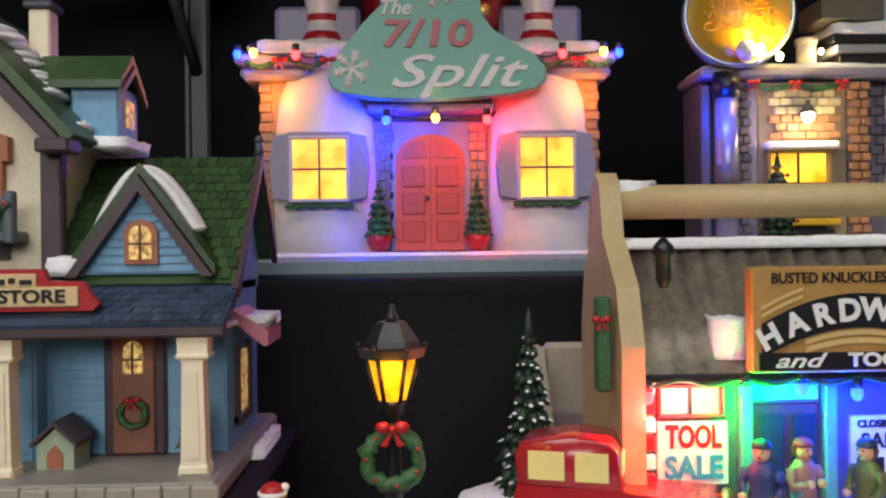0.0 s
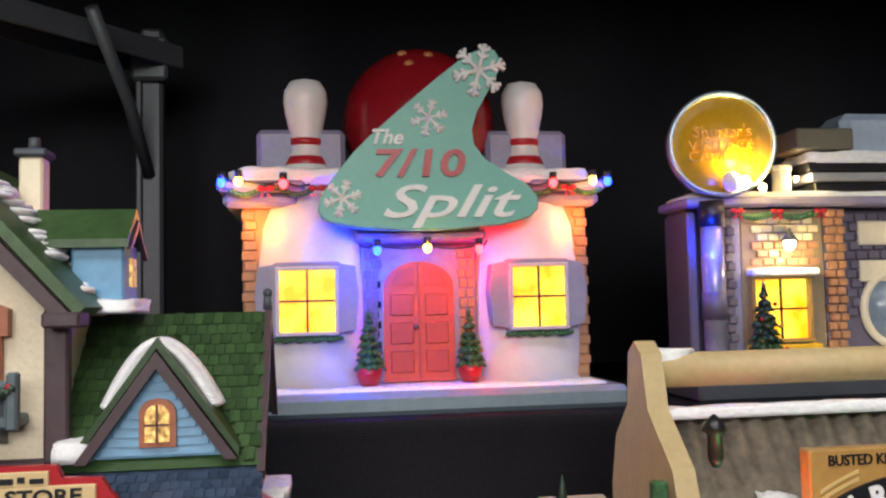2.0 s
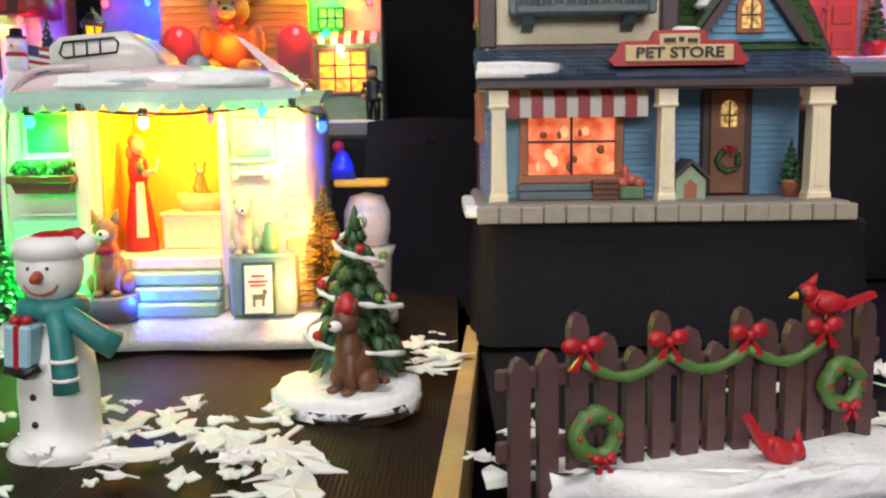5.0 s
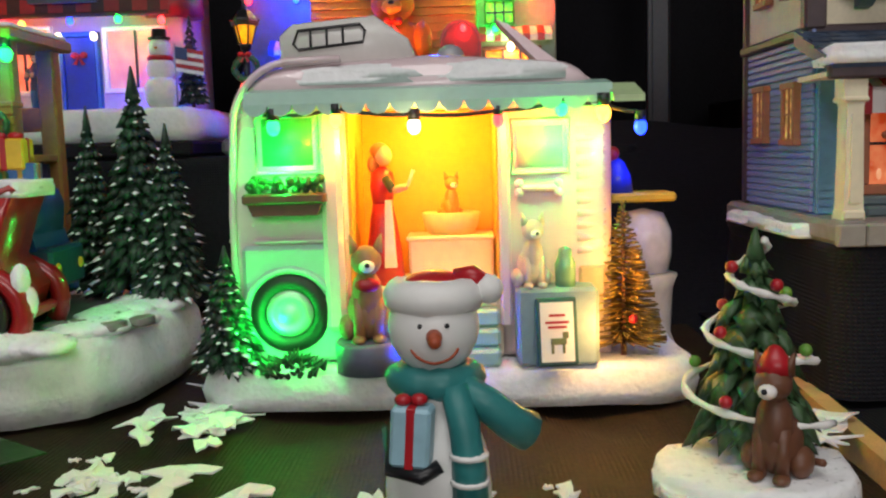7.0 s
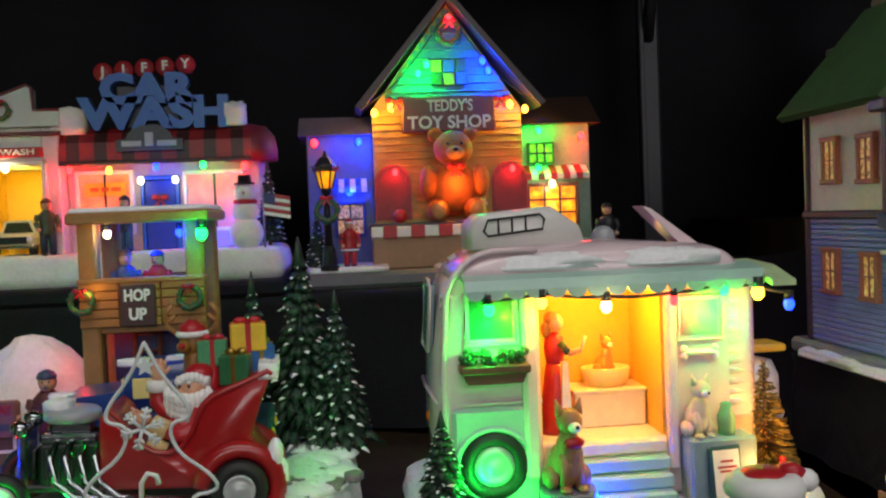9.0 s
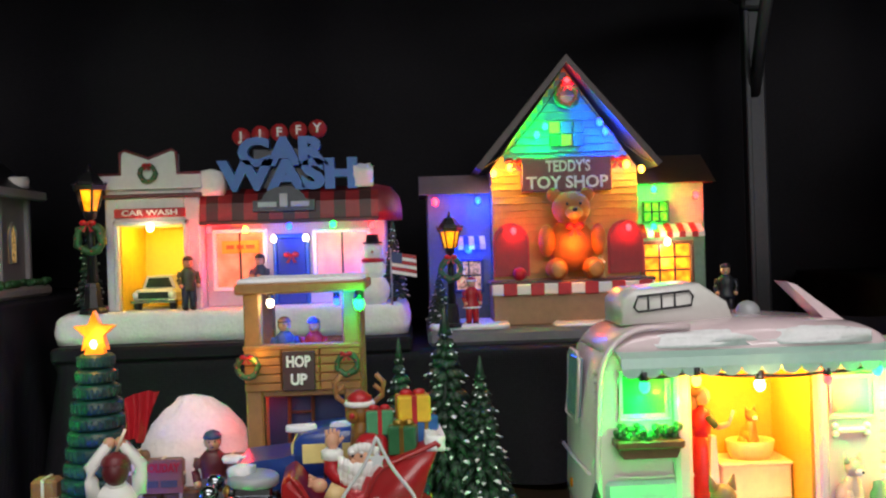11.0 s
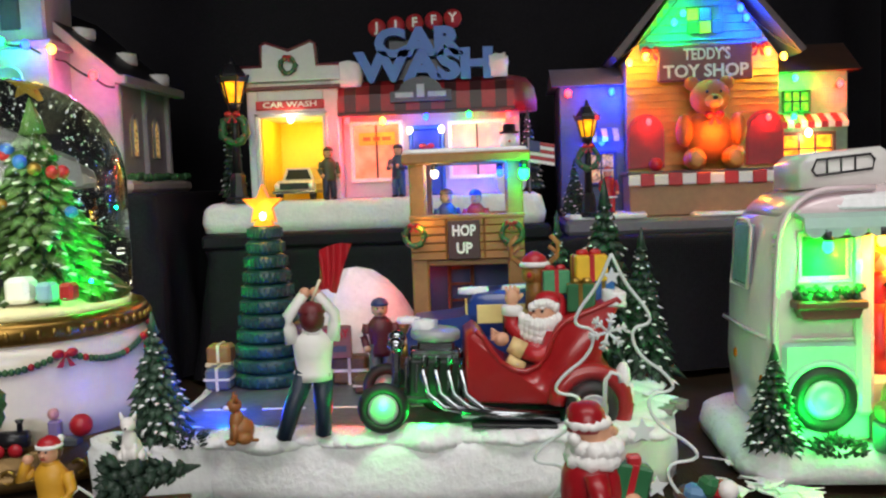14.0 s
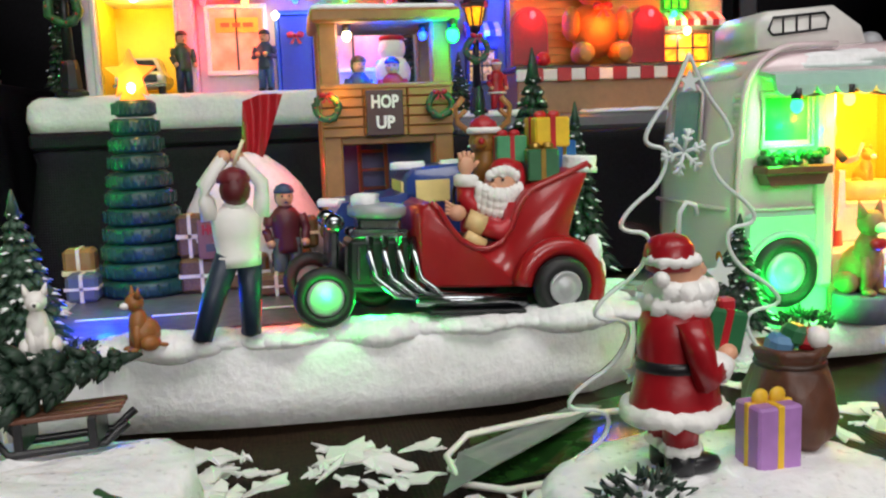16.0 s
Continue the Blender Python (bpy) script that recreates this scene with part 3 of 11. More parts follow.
# ---- bowling alley ----
def snowflake(b, c, r, y, m=0, w=0.0012):
    for i in range(6):
        a = radians(60 * i + 15)
        d = Vector((math.cos(a), 0, math.sin(a)))
        p = Vector((c[0], y, c[1]))
        b.tube([p, p + d * r], w, 5, m)
        for s in (-1, 1):
            e = Matrix.Rotation(s * 0.8, 3, "Y") @ d
            for k in (0.45, 0.72):
                b.tube([p + d * r * k, p + d * r * k + e * r * 0.3], w * 0.85, 5, m)
    return b


def bowling_alley():
    t = thing("bowling_alley", (-0.006, 0.62, 0.1505), "white lit bowling alley with two giant pins and red ball", "village house")
    part("base", B(t).rng(-0.128, 0.1145, 0.553, 0.69, 0.1505, 0.1635, bev=0.003), BASE_GREY, t, "worn blue-grey base")
    g = slab(B(t), rounded(-0.118, 0.105, 0.566, 0.685, 0.008), 0.1630, 0.1655, 0, 0.0012, 0.0015)
    part("snow", g, SNOW, t)
    w = part("wall", B(t).rng(-0.112, 0.1005, 0.60, 0.68, 0.166, 0.286, bev=0.002), GREYBRICK, t)
    pieces("side_wall", B(t).rng(-0.113, -0.092, 0.59, 0.60, 0.166, 0.286, bev=0.001).rng(0.081, 0.1015, 0.59, 0.60, 0.166, 0.286, bev=0.001), BRICK, t)
    c = B(t)
    for x0, x1 in ((-0.127, -0.075), (0.063, 0.1115)):
        c.rng(x0, x1, 0.577, 0.69, 0.283, 0.290, bev=0.002).rng(x0 + 0.003, x1 - 0.003, 0.582, 0.69, 0.274, 0.283, bev=0.003)
    c.rng(-0.05, 0.038, 0.585, 0.69, 0.283, 0.290, bev=0.002)
    pieces("cornice", c, LAVENDER, t)
    pieces("parapet", B(t).rng(-0.105, -0.05, 0.60, 0.66, 0.288, 0.325, bev=0.003).rng(0.04, 0.0935, 0.60, 0.66, 0.288, 0.325, bev=0.003), LAVENDER, t)
    pieces("snow", slab(slab(B(t), rounded(-0.122, -0.04, 0.58, 0.66, 0.015), 0.288, 0.2975, 0, 0.003, 0.006), rounded(0.028, 0.106, 0.58, 0.66, 0.015), 0.288, 0.2975, 0, 0.003, 0.006), SNOW, t)
    for cx in (-0.0745, 0.0655):
        prof = [(0.0335, 0.165), (0.0345, 0.18), (0.0355, 0.205), (0.0352, 0.225), (0.0335, 0.243), (0.0315, 0.262), (0.0262, 0.279), (0.0185, 0.293), (0.0128, 0.303), (0.0102, 0.310), (0.0097, 0.317), (0.0108, 0.326), (0.0128, 0.335), (0.0139, 0.343), (0.0132, 0.350), (0.0095, 0.3558), (0.001, 0.358)]
        p = part("pin", B(t).lathe(prof, (cx, 0.604, 0), 40, sy=0.8), mat("pin_white", "e0dad8", var=0.07, rough=0.35), t, "glossy white giant bowling pin")
        q = B(t)
        for z in (0.3055, 0.317):
            q.lathe([(0.0096, z - 0.0022), (0.0104, z - 0.002), (0.0107, z + 0.002), (0.0098, z + 0.0022)] if z > 0.31 else [(0.0132, z - 0.003), (0.0134, z - 0.0025), (0.0114, z + 0.0022), (0.0104, z + 0.0025)], (cx, 0.604, 0), 32, sy=0.82)
        pieces("band", q, RED, p)
        for s in (-1, 1):
            part("shutter", B(t).prism([(cx + s * 0.0175, 0.198), (cx + s * 0.0285, 0.2), (cx + s * 0.0305, 0.22), (cx + s * 0.0285, 0.2375), (cx + s * 0.0175, 0.2395)], 0.5735, 0.5885), LAVENDER, p)
        part("window_surround", B(t).rng(cx - 0.0195, cx + 0.0195, 0.5745, 0.6, 0.1955, 0.2405, bev=0.001), LAVENDER, p)
        window(t, cx - 0.0163, cx + 0.0163, 0.199, 0.2355, 0.5742, mat("lilac_white_frame", "c4bcc8", var=0.12), PANE_Y, 2, 2, 0.0022, 0.0006, depth=0.003, parent=p)
        s = B(t)
        for i in range(14):
            s.ball((cx - 0.019 + 0.0029 * i, 0.5725, 0.1945 + 0.0006 * math.sin(i * 2.1)), (0.0026, 0.0028, 0.0016), 0, 7)
        tagged(part("window_box_greenery", s, GREEN, p), kind="stuff")
        # Light floating outside the pane, added for the window's spill.
        lamp(t, (cx + 0.004, 0.566, 0.222), (1.0, 0.75, 0.35), 0.001, 0.01)
    # door bay
    part("door_surround", B(t).rng(-0.042, 0.03, 0.5955, 0.6005, 0.166, 0.250, bev=0.001), mat("bay_violet", "8d7f92", var=0.15), t)
    poly = [(-0.0282, 0.1665), (0.0158, 0.1665), (0.0158, 0.224)] + [(-0.0062 + 0.022 * math.cos(radians(a)), 0.224 + 0.0165 * math.sin(radians(a))) for a in range(15, 180, 15)] + [(-0.0282, 0.224)]
    arch = [(-0.0062 + (x + 0.0062) * 1.16, 0.1665 + (z - 0.1665) * 1.07) for x, z in poly]
    part("door_arch", B(t).prism(arch, 0.5935, 0.597), LAVENDER, t)
    part("door", B(t).prism(poly, 0.592, 0.595), CORAL, t, "coral red arched double door")
    q = B(t)
    for k in (-1, 1):
        for i in range(3):
            z = 0.172 + 0.0175 * i
            q.rng(-0.0062 + k * 0.0108 - 0.0072, -0.0062 + k * 0.0108 + 0.0072, 0.5908, 0.5922, z, z + 0.0135, bev=0.0006)
        q.prism([(-0.0062 + k * 0.0032, 0.2255), (-0.0062 + k * 0.018, 0.2255), (-0.0062 + k * 0.014, 0.2345), (-0.0062 + k * 0.0032, 0.238)], 0.5908, 0.5922)
    q.rng(-0.0068, -0.0056, 0.5905, 0.5922, 0.1665, 0.24)
    pieces("door_panel", q, mat("door_panel_red", "b63f34", var=0.15), t)
    part("door_handle", B(t).ball((-0.0085, 0.5895, 0.2), 0.0016, 0, 8), BROWN, t)
    for x0 in (-0.0405, 0.018):
        for i in range(13):
            z = 0.168 + 0.0062 * i
            for k in range(2):
                part("brick", B(t).rng(x0 + 0.0005 + 0.0052 * k + (0.0012 if i % 2 else 0), x0 + 0.005 + 0.0052 * k + (0.0012 if i % 2 else 0), 0.5935, 0.5962, z, z + 0.0054, bev=0.0005), BRICK if x0 > 0 else GREYBRICK, t)
    for i in range(18):
        z = 0.168 + 0.0062 * i
        for x0 in (-0.1135, 0.0925):
            part("brick", B(t).rng(x0 + (0.0015 if i % 2 else 0), x0 + 0.008 + (0.0015 if i % 2 else 0), 0.5885, 0.591, z, z + 0.0054, bev=0.0006), BRICK, t)
    part("canopy", B(t).rng(-0.046, 0.034, 0.575, 0.60, 0.2525, 0.2585, bev=0.0015), mat("canopy_violet", "6c6480", var=0.2), t)
    # roof ball with finger holes
    ball = part("bowling_ball", B(t).ball((0.0, 0.628, 0.333), 0.0505, 0, 48), DEEPRED, t, "glossy deep red bowling ball")
    for x, z in ((-0.0125, 0.3745), (0.0035, 0.3725), (-0.0095, 0.365)):
        d = Vector((x, 0, z - 0.333))
        y = 0.628 - math.sqrt(max(0, 0.0505 ** 2 - d.length ** 2))
        part("finger_hole", B(t).ball((x, y + 0.0006, z), (0.0034, 0.0018, 0.0026), 0, 12), mat("hole_amber", "b06a34", var=0.2), ball)
    # sign
    sg = [(-0.0668, 0.270), (-0.0655, 0.277), (-0.058, 0.289), (-0.046, 0.304), (-0.0345, 0.3155), (-0.018, 0.330), (0.002, 0.347), (0.0165, 0.3585), (0.025, 0.364), (0.033, 0.3675), (0.0395, 0.366), (0.0425, 0.36), (0.0415, 0.353), (0.0355, 0.342), (0.028, 0.329), (0.0245, 0.318), (0.0255, 0.309), (0.032, 0.300), (0.045, 0.2915), (0.058, 0.284), (0.0635, 0.277), (0.0635, 0.27), (0.058, 0.265), (0.042, 0.261), (0.015, 0.2587), (-0.012, 0.258), (-0.04, 0.259), (-0.058, 0.2622), (-0.064, 0.265)]
    s = part("sign", B(t).prism(sg, 0.562, 0.57), TEAL, t, "teal sign board shaped like a boot, with raised letters")
    part("sign_rim", B(t).prism([(-0.0015 + (x + 0.0015) * 1.012, 0.30 + (z - 0.30) * 1.012) for x, z in sg], 0.5635, 0.572), mat("sign_edge", "4f8f80", var=0.1), s)
    lettering(t, s, "The", (-0.0275, 0.5615, 0.3125), 0.0125, WHITE, 0.0007, shear=0.3, bold=0.0003)
    lettering(t, s, "7/10", (-0.0085, 0.5613, 0.2965), 0.0225, RED, 0.0009, shear=0.12, bold=0.0005, width=0.054)
    lettering(t, s, "Split", (0.0075, 0.5613, 0.2735), 0.0275, WHITE, 0.0009, shear=0.35, bold=0.0003, width=0.083)
    for c, r, y, w in (((-0.053, 0.2765), 0.0112, 0.5618, 0.0012), ((-0.0015, 0.3245), 0.0115, 0.5618, 0.0012), ((0.0295, 0.3535), 0.0165, 0.5612, 0.0016)):
        part("snowflake", snowflake(B(t), c, r, y, 0, w), WHITE, s)
    # potted trees by the door
    for x in (-0.0385, 0.0225):
        p = part("potted_tree", leafy_cone(B(t), x, 0.578, 0.176, 0.036, 0.0095, 0, 8, 11, None, 5, 0.3), GREEN, t)
        part("pot", B(t).lathe([(0.005, 0.1665), (0.0072, 0.172), (0.0078, 0.176), (0.006, 0.177)], (x, 0.578, 0), 14), RED, p)
        o = B(t)
        for i in range(14):
            a = i * 1.9
            o.ball((x + (0.0088 - i * 0.0005) * math.cos(a), 0.578 + (0.0088 - i * 0.0005) * math.sin(a), 0.179 + i * 0.002), 0.0009, 0, 6)
        pieces("bauble", o, GOLD, p)
    # string lights and garland
    cable(t, [(-0.044, 0.572, 0.2505), (-0.033, 0.57, 0.2495), (-0.003, 0.57, 0.249), (0.029, 0.57, 0.249), (0.034, 0.573, 0.252)], 0.0006)
    led(t, (-0.033, 0.569, 0.2465), "b", 0.085, throw=(-0.003, 0.001, -0.006))
    led(t, (-0.003, 0.569, 0.2475), "y", 0.012)
    led(t, (0.0285, 0.569, 0.2465), "r", 0.034, throw=(0.003, 0.001, -0.006))
    for s in (-1, 1):
        m = -0.006
        pts = [(m + s * 0.1165, 0.575, 0.2925), (m + s * 0.107, 0.5725, 0.2895), (m + s * 0.0815, 0.5715, 0.2885), (m + s * 0.066, 0.575, 0.287)]
        cable(t, pts, 0.0006)
        led(t, (m + s * 0.1175, 0.5735, 0.288), "b", 0.008)
        led(t, (m + s * 0.1075, 0.5715, 0.2885), "y", 0.007, throw=(-s * 0.004, -0.007, -0.006))
        led(t, (m + s * 0.0815, 0.569, 0.2865), "r", 0.004)
        gl = B(t)
        for i in range(22):
            x = m + s * (0.112 - 0.0022 * i)
            gl.ball((x, 0.5745, 0.283 - 0.0025 * math.sin(i * 0.45)), (0.002, 0.002, 0.0019), 0, 6)
        tagged(part("garland", gl, GREEN, t), kind="stuff")
        rb = B(t)
        for x in (0.092, 0.062):
            bow(rb, (m + s * x, 0.5715, 0.2835), 0.0048, 0)
        part("bow", rb, RED, t)
    # Two lights with no bulb, added to tint the base blue and red.
    lamp(t, (-0.05, 0.556, 0.176), LED["b"], 0.006, 0.003)
    lamp(t, (0.03, 0.556, 0.176), LED["r"], 0.004, 0.003)
    # Orange patches on the pin shoulders come from added bulbless lights.
    for x in (-0.106, 0.094):
        lamp(t, (x, 0.574, 0.264), (1.0, 0.30, 0.01), 0.014, 0.004)


bowling_alley()

# ---- pet store ----
def shingles(t, x0, x1, y0, z0, y1, z1, rows, cols, material, keep=None, thick=0.0011, name="shingle"):
    """Rows of overlapping shingles on a slope from (y0, z0) at the eave to (y1, z1); parts that share one mesh."""
    w, dy, dz = (x1 - x0) / cols, (y1 - y0) / rows, (z1 - z0) / rows
    ln = math.hypot(dy, dz)
    a = math.degrees(math.atan2(dz, dy))
    b = B()
    b.add([(-w * 0.47, 0, 0), (w * 0.47, 0, 0), (w * 0.47, ln * 1.25, -thick * 0.2), (-w * 0.47, ln * 1.25, -thick * 0.2), (-w * 0.47, 0.0002, thick), (w * 0.47, 0.0002, thick), (w * 0.47, ln * 1.25, thick * 0.5), (-w * 0.47, ln * 1.25, thick * 0.5)],
          [(0, 1, 2, 3), (4, 5, 6, 7), (0, 1, 5, 4), (1, 2, 6, 5), (2, 3, 7, 6), (3, 0, 4, 7)])
    me = b.mesh(name, material)
    off = Vector(ORIGIN[t.name])
    rr = random.Random(int(abs(x0) * 1000) + rows)
    for j in range(rows):
        for i in range(cols + (j % 2)):
            x = x0 + w * (i + (0.0 if j % 2 else 0.5))
            y, z = y0 + dy * j, z0 + dz * j
            if not x0 - w * 0.1 <= x <= x1 + w * 0.1 or (keep and not keep(x, y, z)):
                continue
            ob = new(name, me)
            ob.parent = t
            ob.matrix_basis = pose(x - off.x, y - off.y, z - off.z + rr.uniform(0, 0.0004), a + rr.uniform(-1.5, 1.5), 0, rr.uniform(-2, 2))


def clapboards(t, x0, x1, y, z0, z1, step, material, parent=None, name="clapboard"):
    b = B(t)
    k = 0
    z = z0
    while z < z1 - 1e-6:
        b.prism_x([(y, z), (y - 0.0012, z), (y - 0.0002, min(z1, z + step)), (y + 0.0005, min(z1, z + step))], x0, x1)
        z += step
    return pieces(name, b, material, parent or t)


def pet_store():
    t = thing("pet_store", (-0.176, 0.42, 0.0735), "cream and blue pet store with green roofs on a black box", "village house")
    part("base", B(t).rng(-0.262, -0.09, 0.356, 0.498, 0.0735, 0.0825, bev=0.002), GREY_STONE, t, "grey stone porch floor")
    for i in range(17):
        x = -0.2635 + 0.01025 * i
        part("paver", B(t).rng(x, x + 0.0099 + 0.0002 * math.sin(i * 1.7), 0.3540 + 0.0003 * math.sin(i * 3.1), 0.358, 0.0738, 0.0818 + 0.0003 * math.sin(i * 2.3), bev=0.0006), PAVER, t)
    part("snow", slab(B(t), rounded(-0.268, -0.258, 0.385, 0.48, 0.004), 0.074, 0.079, 0, 0.002), SNOW, t)
    part("snow", slab(B(t), rounded(-0.094, -0.085, 0.425, 0.48, 0.004), 0.074, 0.079, 0, 0.002), SNOW, t)
    # main block with its gable
    part("wall", B(t).prism([(-0.2565, 0.157), (-0.1665, 0.157), (-0.1665, 0.219), (-0.2115, 0.267), (-0.2565, 0.219)], 0.402, 0.482), CREAM, t, "cream plaster upper wall")
    part("lower_wall", B(t).rng(-0.2555, -0.172, 0.396, 0.482, 0.0825, 0.150).rng(-0.174, -0.097, 0.407, 0.478, 0.0825, 0.1535), BLUE_CLAP, t)
    clapboards(t, -0.255, -0.2425, 0.396, 0.083, 0.15, 0.0032, BLUE_CLAP)
    clapboards(t, -0.1885, -0.1735, 0.396, 0.083, 0.15, 0.0032, BLUE_CLAP)
    clapboards(t, -0.172, -0.1465, 0.407, 0.083, 0.15, 0.0032, BLUE_CLAP)
    clapboards(t, -0.123, -0.098, 0.407, 0.083, 0.15, 0.0032, BLUE_CLAP)
    for k in range(24):
        z = 0.0835 + 0.0031 * k
        part("side_clapboard", B(t).rng(-0.2572, -0.2555, 0.398, 0.481, z, z + 0.0027, bev=0.0005), mat("blue_violet_siding", "8793c4", var=0.12) if k == 0 else bpy.data.materials["blue_violet_siding"], t)
    pieces("corner_board", B(t).rng(-0.2605, -0.2515, 0.3975, 0.4035, 0.157, 0.2165, bev=0.001).rng(-0.1705, -0.1615, 0.3975, 0.4035, 0.157, 0.2165, bev=0.001).rng(-0.2585, -0.2545, 0.479, 0.484, 0.0825, 0.217, bev=0.001), BROWN_TRIM, t)
    part("belt", B(t).rng(-0.2595, -0.1635, 0.3985, 0.485, 0.1545, 0.159, bev=0.001), BROWN_TRIM, t)
    # gable roof in two thick slopes
    def slope(s):
        e, p, r = Vector((-0.2115 + s * 0.0545, 0, 0.2125)), Vector((-0.2115, 0, 0.2735)), 0.0045
        n = Vector((s * (p.z - e.z), 0, abs(p.x - e.x))).normalized() * r
        return [(e.x, e.z), (p.x, p.z), (p.x, p.z + 0.0058), (e.x + n.x, e.z + n.z)]
    part("roof", B(t).prism(slope(-1), 0.3905, 0.494).prism(slope(1), 0.3905, 0.494), GREEN_ROOF, t, "green shingled gable roof")
    def fascia(s, w):
        return [(-0.2115 + s * 0.0553, 0.2105), (-0.2115, 0.2715), (-0.2115, 0.2715 - w), (-0.2115 + s * 0.0490, 0.2115 - 0.0015)]
    pieces("fascia", B(t).prism(fascia(-1, 0.0085), 0.388, 0.3915).prism(fascia(1, 0.0085), 0.388, 0.3915).rng(-0.2682, -0.2545, 0.3872, 0.402, 0.2080, 0.2140, bev=0.001).rng(-0.1685, -0.1548, 0.3872, 0.402, 0.2080, 0.2140, bev=0.001), BROWN_TRIM, t)
    br = [(-0.2115 + 0.033 * math.sin(radians(a)), 0.2255 + 0.0215 * math.cos(radians(a))) for a in range(-78, 79, 12)]
    part("bargeboard", B(t).prism(br + [(-0.1815, 0.2365), (-0.2115, 0.2685), (-0.2415, 0.2365)], 0.3925, 0.396), BROWN_TRIM, t)
    part("king_post", B(t).rng(-0.2135, -0.2095, 0.3895, 0.393, 0.239, 0.27, bev=0.0006).prism([(-0.2135, 0.239), (-0.2115, 0.2355), (-0.2095, 0.239)], 0.3895, 0.393), BROWN_TRIM, t)
    for s in (-1, 1):
        pts = [(-0.2115 + s * (0.009 + 0.0048 * (1 - u * 0.12) * math.cos(u) + 0.0009 * u), 0.3918, 0.2535 + 0.0048 * (1 - u * 0.13) * math.sin(u) - 0.0013 * u) for u in [0.45 * i for i in range(15)]]
        part("scroll", B(t).tube(pts, 0.0007, 5), GOLD, t)
    part("finial", B(t).lathe([(0.0025, 0), (0.0018, 0.003), (0.003, 0.006), (0.001, 0.011), (0.0002, 0.014)], (-0.2115, 0.392, 0.276), 10), DKGREY, t)
    wreath(t, (-0.2115, 0.3995, 0.2365), 0.0058, 0.0016)
    for x0 in (-0.2345, -0.2035):
        x1 = x0 + 0.0150
        w = window(t, x0, x1, 0.188, 0.2115, 0.4015, TERRA, PANE_DIM, 3, 4, 0.0026, 0.0004, BROWN, 0.003)
        xm = (x0 + x1) / 2
        part("window_hood", B(t).prism([(x0 - 0.0055, 0.2055), (x0 - 0.0055, 0.2155), (xm - 0.0035, 0.2195), (xm - 0.0025, 0.2215), (xm + 0.0025, 0.2215), (xm + 0.0035, 0.2195), (x1 + 0.0055, 0.2155), (x1 + 0.0055, 0.2055), (x1 + 0.0025, 0.2055), (x1 + 0.0025, 0.2125), (x0 - 0.0025, 0.2125), (x0 - 0.0025, 0.2055)], 0.3968, 0.402), TERRA, w)
    # balcony
    bal = part("balcony", B(t).rng(-0.2455, -0.1765, 0.386, 0.402, 0.172, 0.1765, bev=0.001).rng(-0.2455, -0.1765, 0.3855, 0.389, 0.1865, 0.1895, bev=0.0008), BALC, t, "blue-grey balcony")
    part("balcony_panel", B(t).rng(-0.2445, -0.1775, 0.3882, 0.3896, 0.1765, 0.1868), mat("balcony_shade", "434d52", var=0.3), bal)
    for x in (-0.2455, -0.1785):
        part("newel", B(t).rng(x - 0.001, x + 0.003, 0.3842, 0.389, 0.1715, 0.1925, bev=0.0008), BALC, bal)
    for i in range(12):
        x = -0.242 + 0.00565 * i
        part("baluster", B(t).rng(x - 0.0013, x + 0.0013, 0.3865, 0.3885, 0.176, 0.187, bev=0.0005), BALC, bal)
    for x in (-0.2365, -0.187):
        part("bracket", B(t).prism_x([(0.402, 0.172), (0.389, 0.172), (0.393, 0.168), (0.398, 0.1655), (0.402, 0.165)], x - 0.0028, x + 0.0028), BALC, bal)
    g = B(t)
    for i in range(120):
        x = -0.245 + 0.00057 * i
        g.ball((x, 0.3842 + 0.0008 * math.sin(i * 2.9), 0.1880 - 0.0055 * abs(math.sin(i * 0.0785)) + 0.0008 * math.sin(i * 4.1)), (0.0013, 0.0015, 0.0013), 0 if i % 13 else 1, 5)
    tagged(part("garland", g, [mat("dusty_garland", "46584a", var=0.4, second="26352b", bump=0.8), RED], bal), kind="stuff")
    # dormer on the side slope, chimney
    d = part("dormer", B(t).rng(-0.168, -0.147, 0.425, 0.452, 0.218, 0.242, bev=0.001), BLUE_CLAP, t)
    part("dormer_roof", B(t).prism_x([(0.421, 0.24), (0.4385, 0.2535), (0.456, 0.24), (0.456, 0.2435), (0.4385, 0.2575), (0.421, 0.2435)], -0.185, -0.1445), GREEN_ROOF, d)
    part("dormer_trim", B(t).prism_x([(0.4205, 0.239), (0.4385, 0.2525), (0.4565, 0.239), (0.4565, 0.236), (0.4385, 0.249), (0.4205, 0.236)], -0.1455, -0.1435), BROWN_TRIM, d)
    part("dormer_window", B(t).rng(-0.1468, -0.1455, 0.434, 0.443, 0.224, 0.236), PANE_DIM, d)
    part("snow", slab(B(t), rounded(-0.168, -0.142, 0.418, 0.458, 0.006), 0.213, 0.2185, 0, 0.002), SNOW, d)
    part("chimney", B(t).rng(-0.196, -0.186, 0.448, 0.459, 0.245, 0.282, bev=0.001), COLUMN, t)
    part("chimney_cap", B(t).rng(-0.198, -0.184, 0.446, 0.461, 0.282, 0.2855, bev=0.001).cyl((-0.191, 0.4535, 0.285), (-0.191, 0.4535, 0.291), 0.003, 0.0024, 8), DKGREY, t)
    # snow on the gable roof
    sn = B(t)
    for i in range(40):
        u = random.random()
        x, z = -0.2115 + 0.05 * u, 0.279 - 0.0605 * u
        if 0.15 < u < 0.95:
            sn.ball((x, 0.43 + 0.012 * random.uniform(-1, 1), z), (0.008, 0.012, 0.0022), 0, 8)
    tagged(part("snow", sn, SNOW, t), kind="stuff")
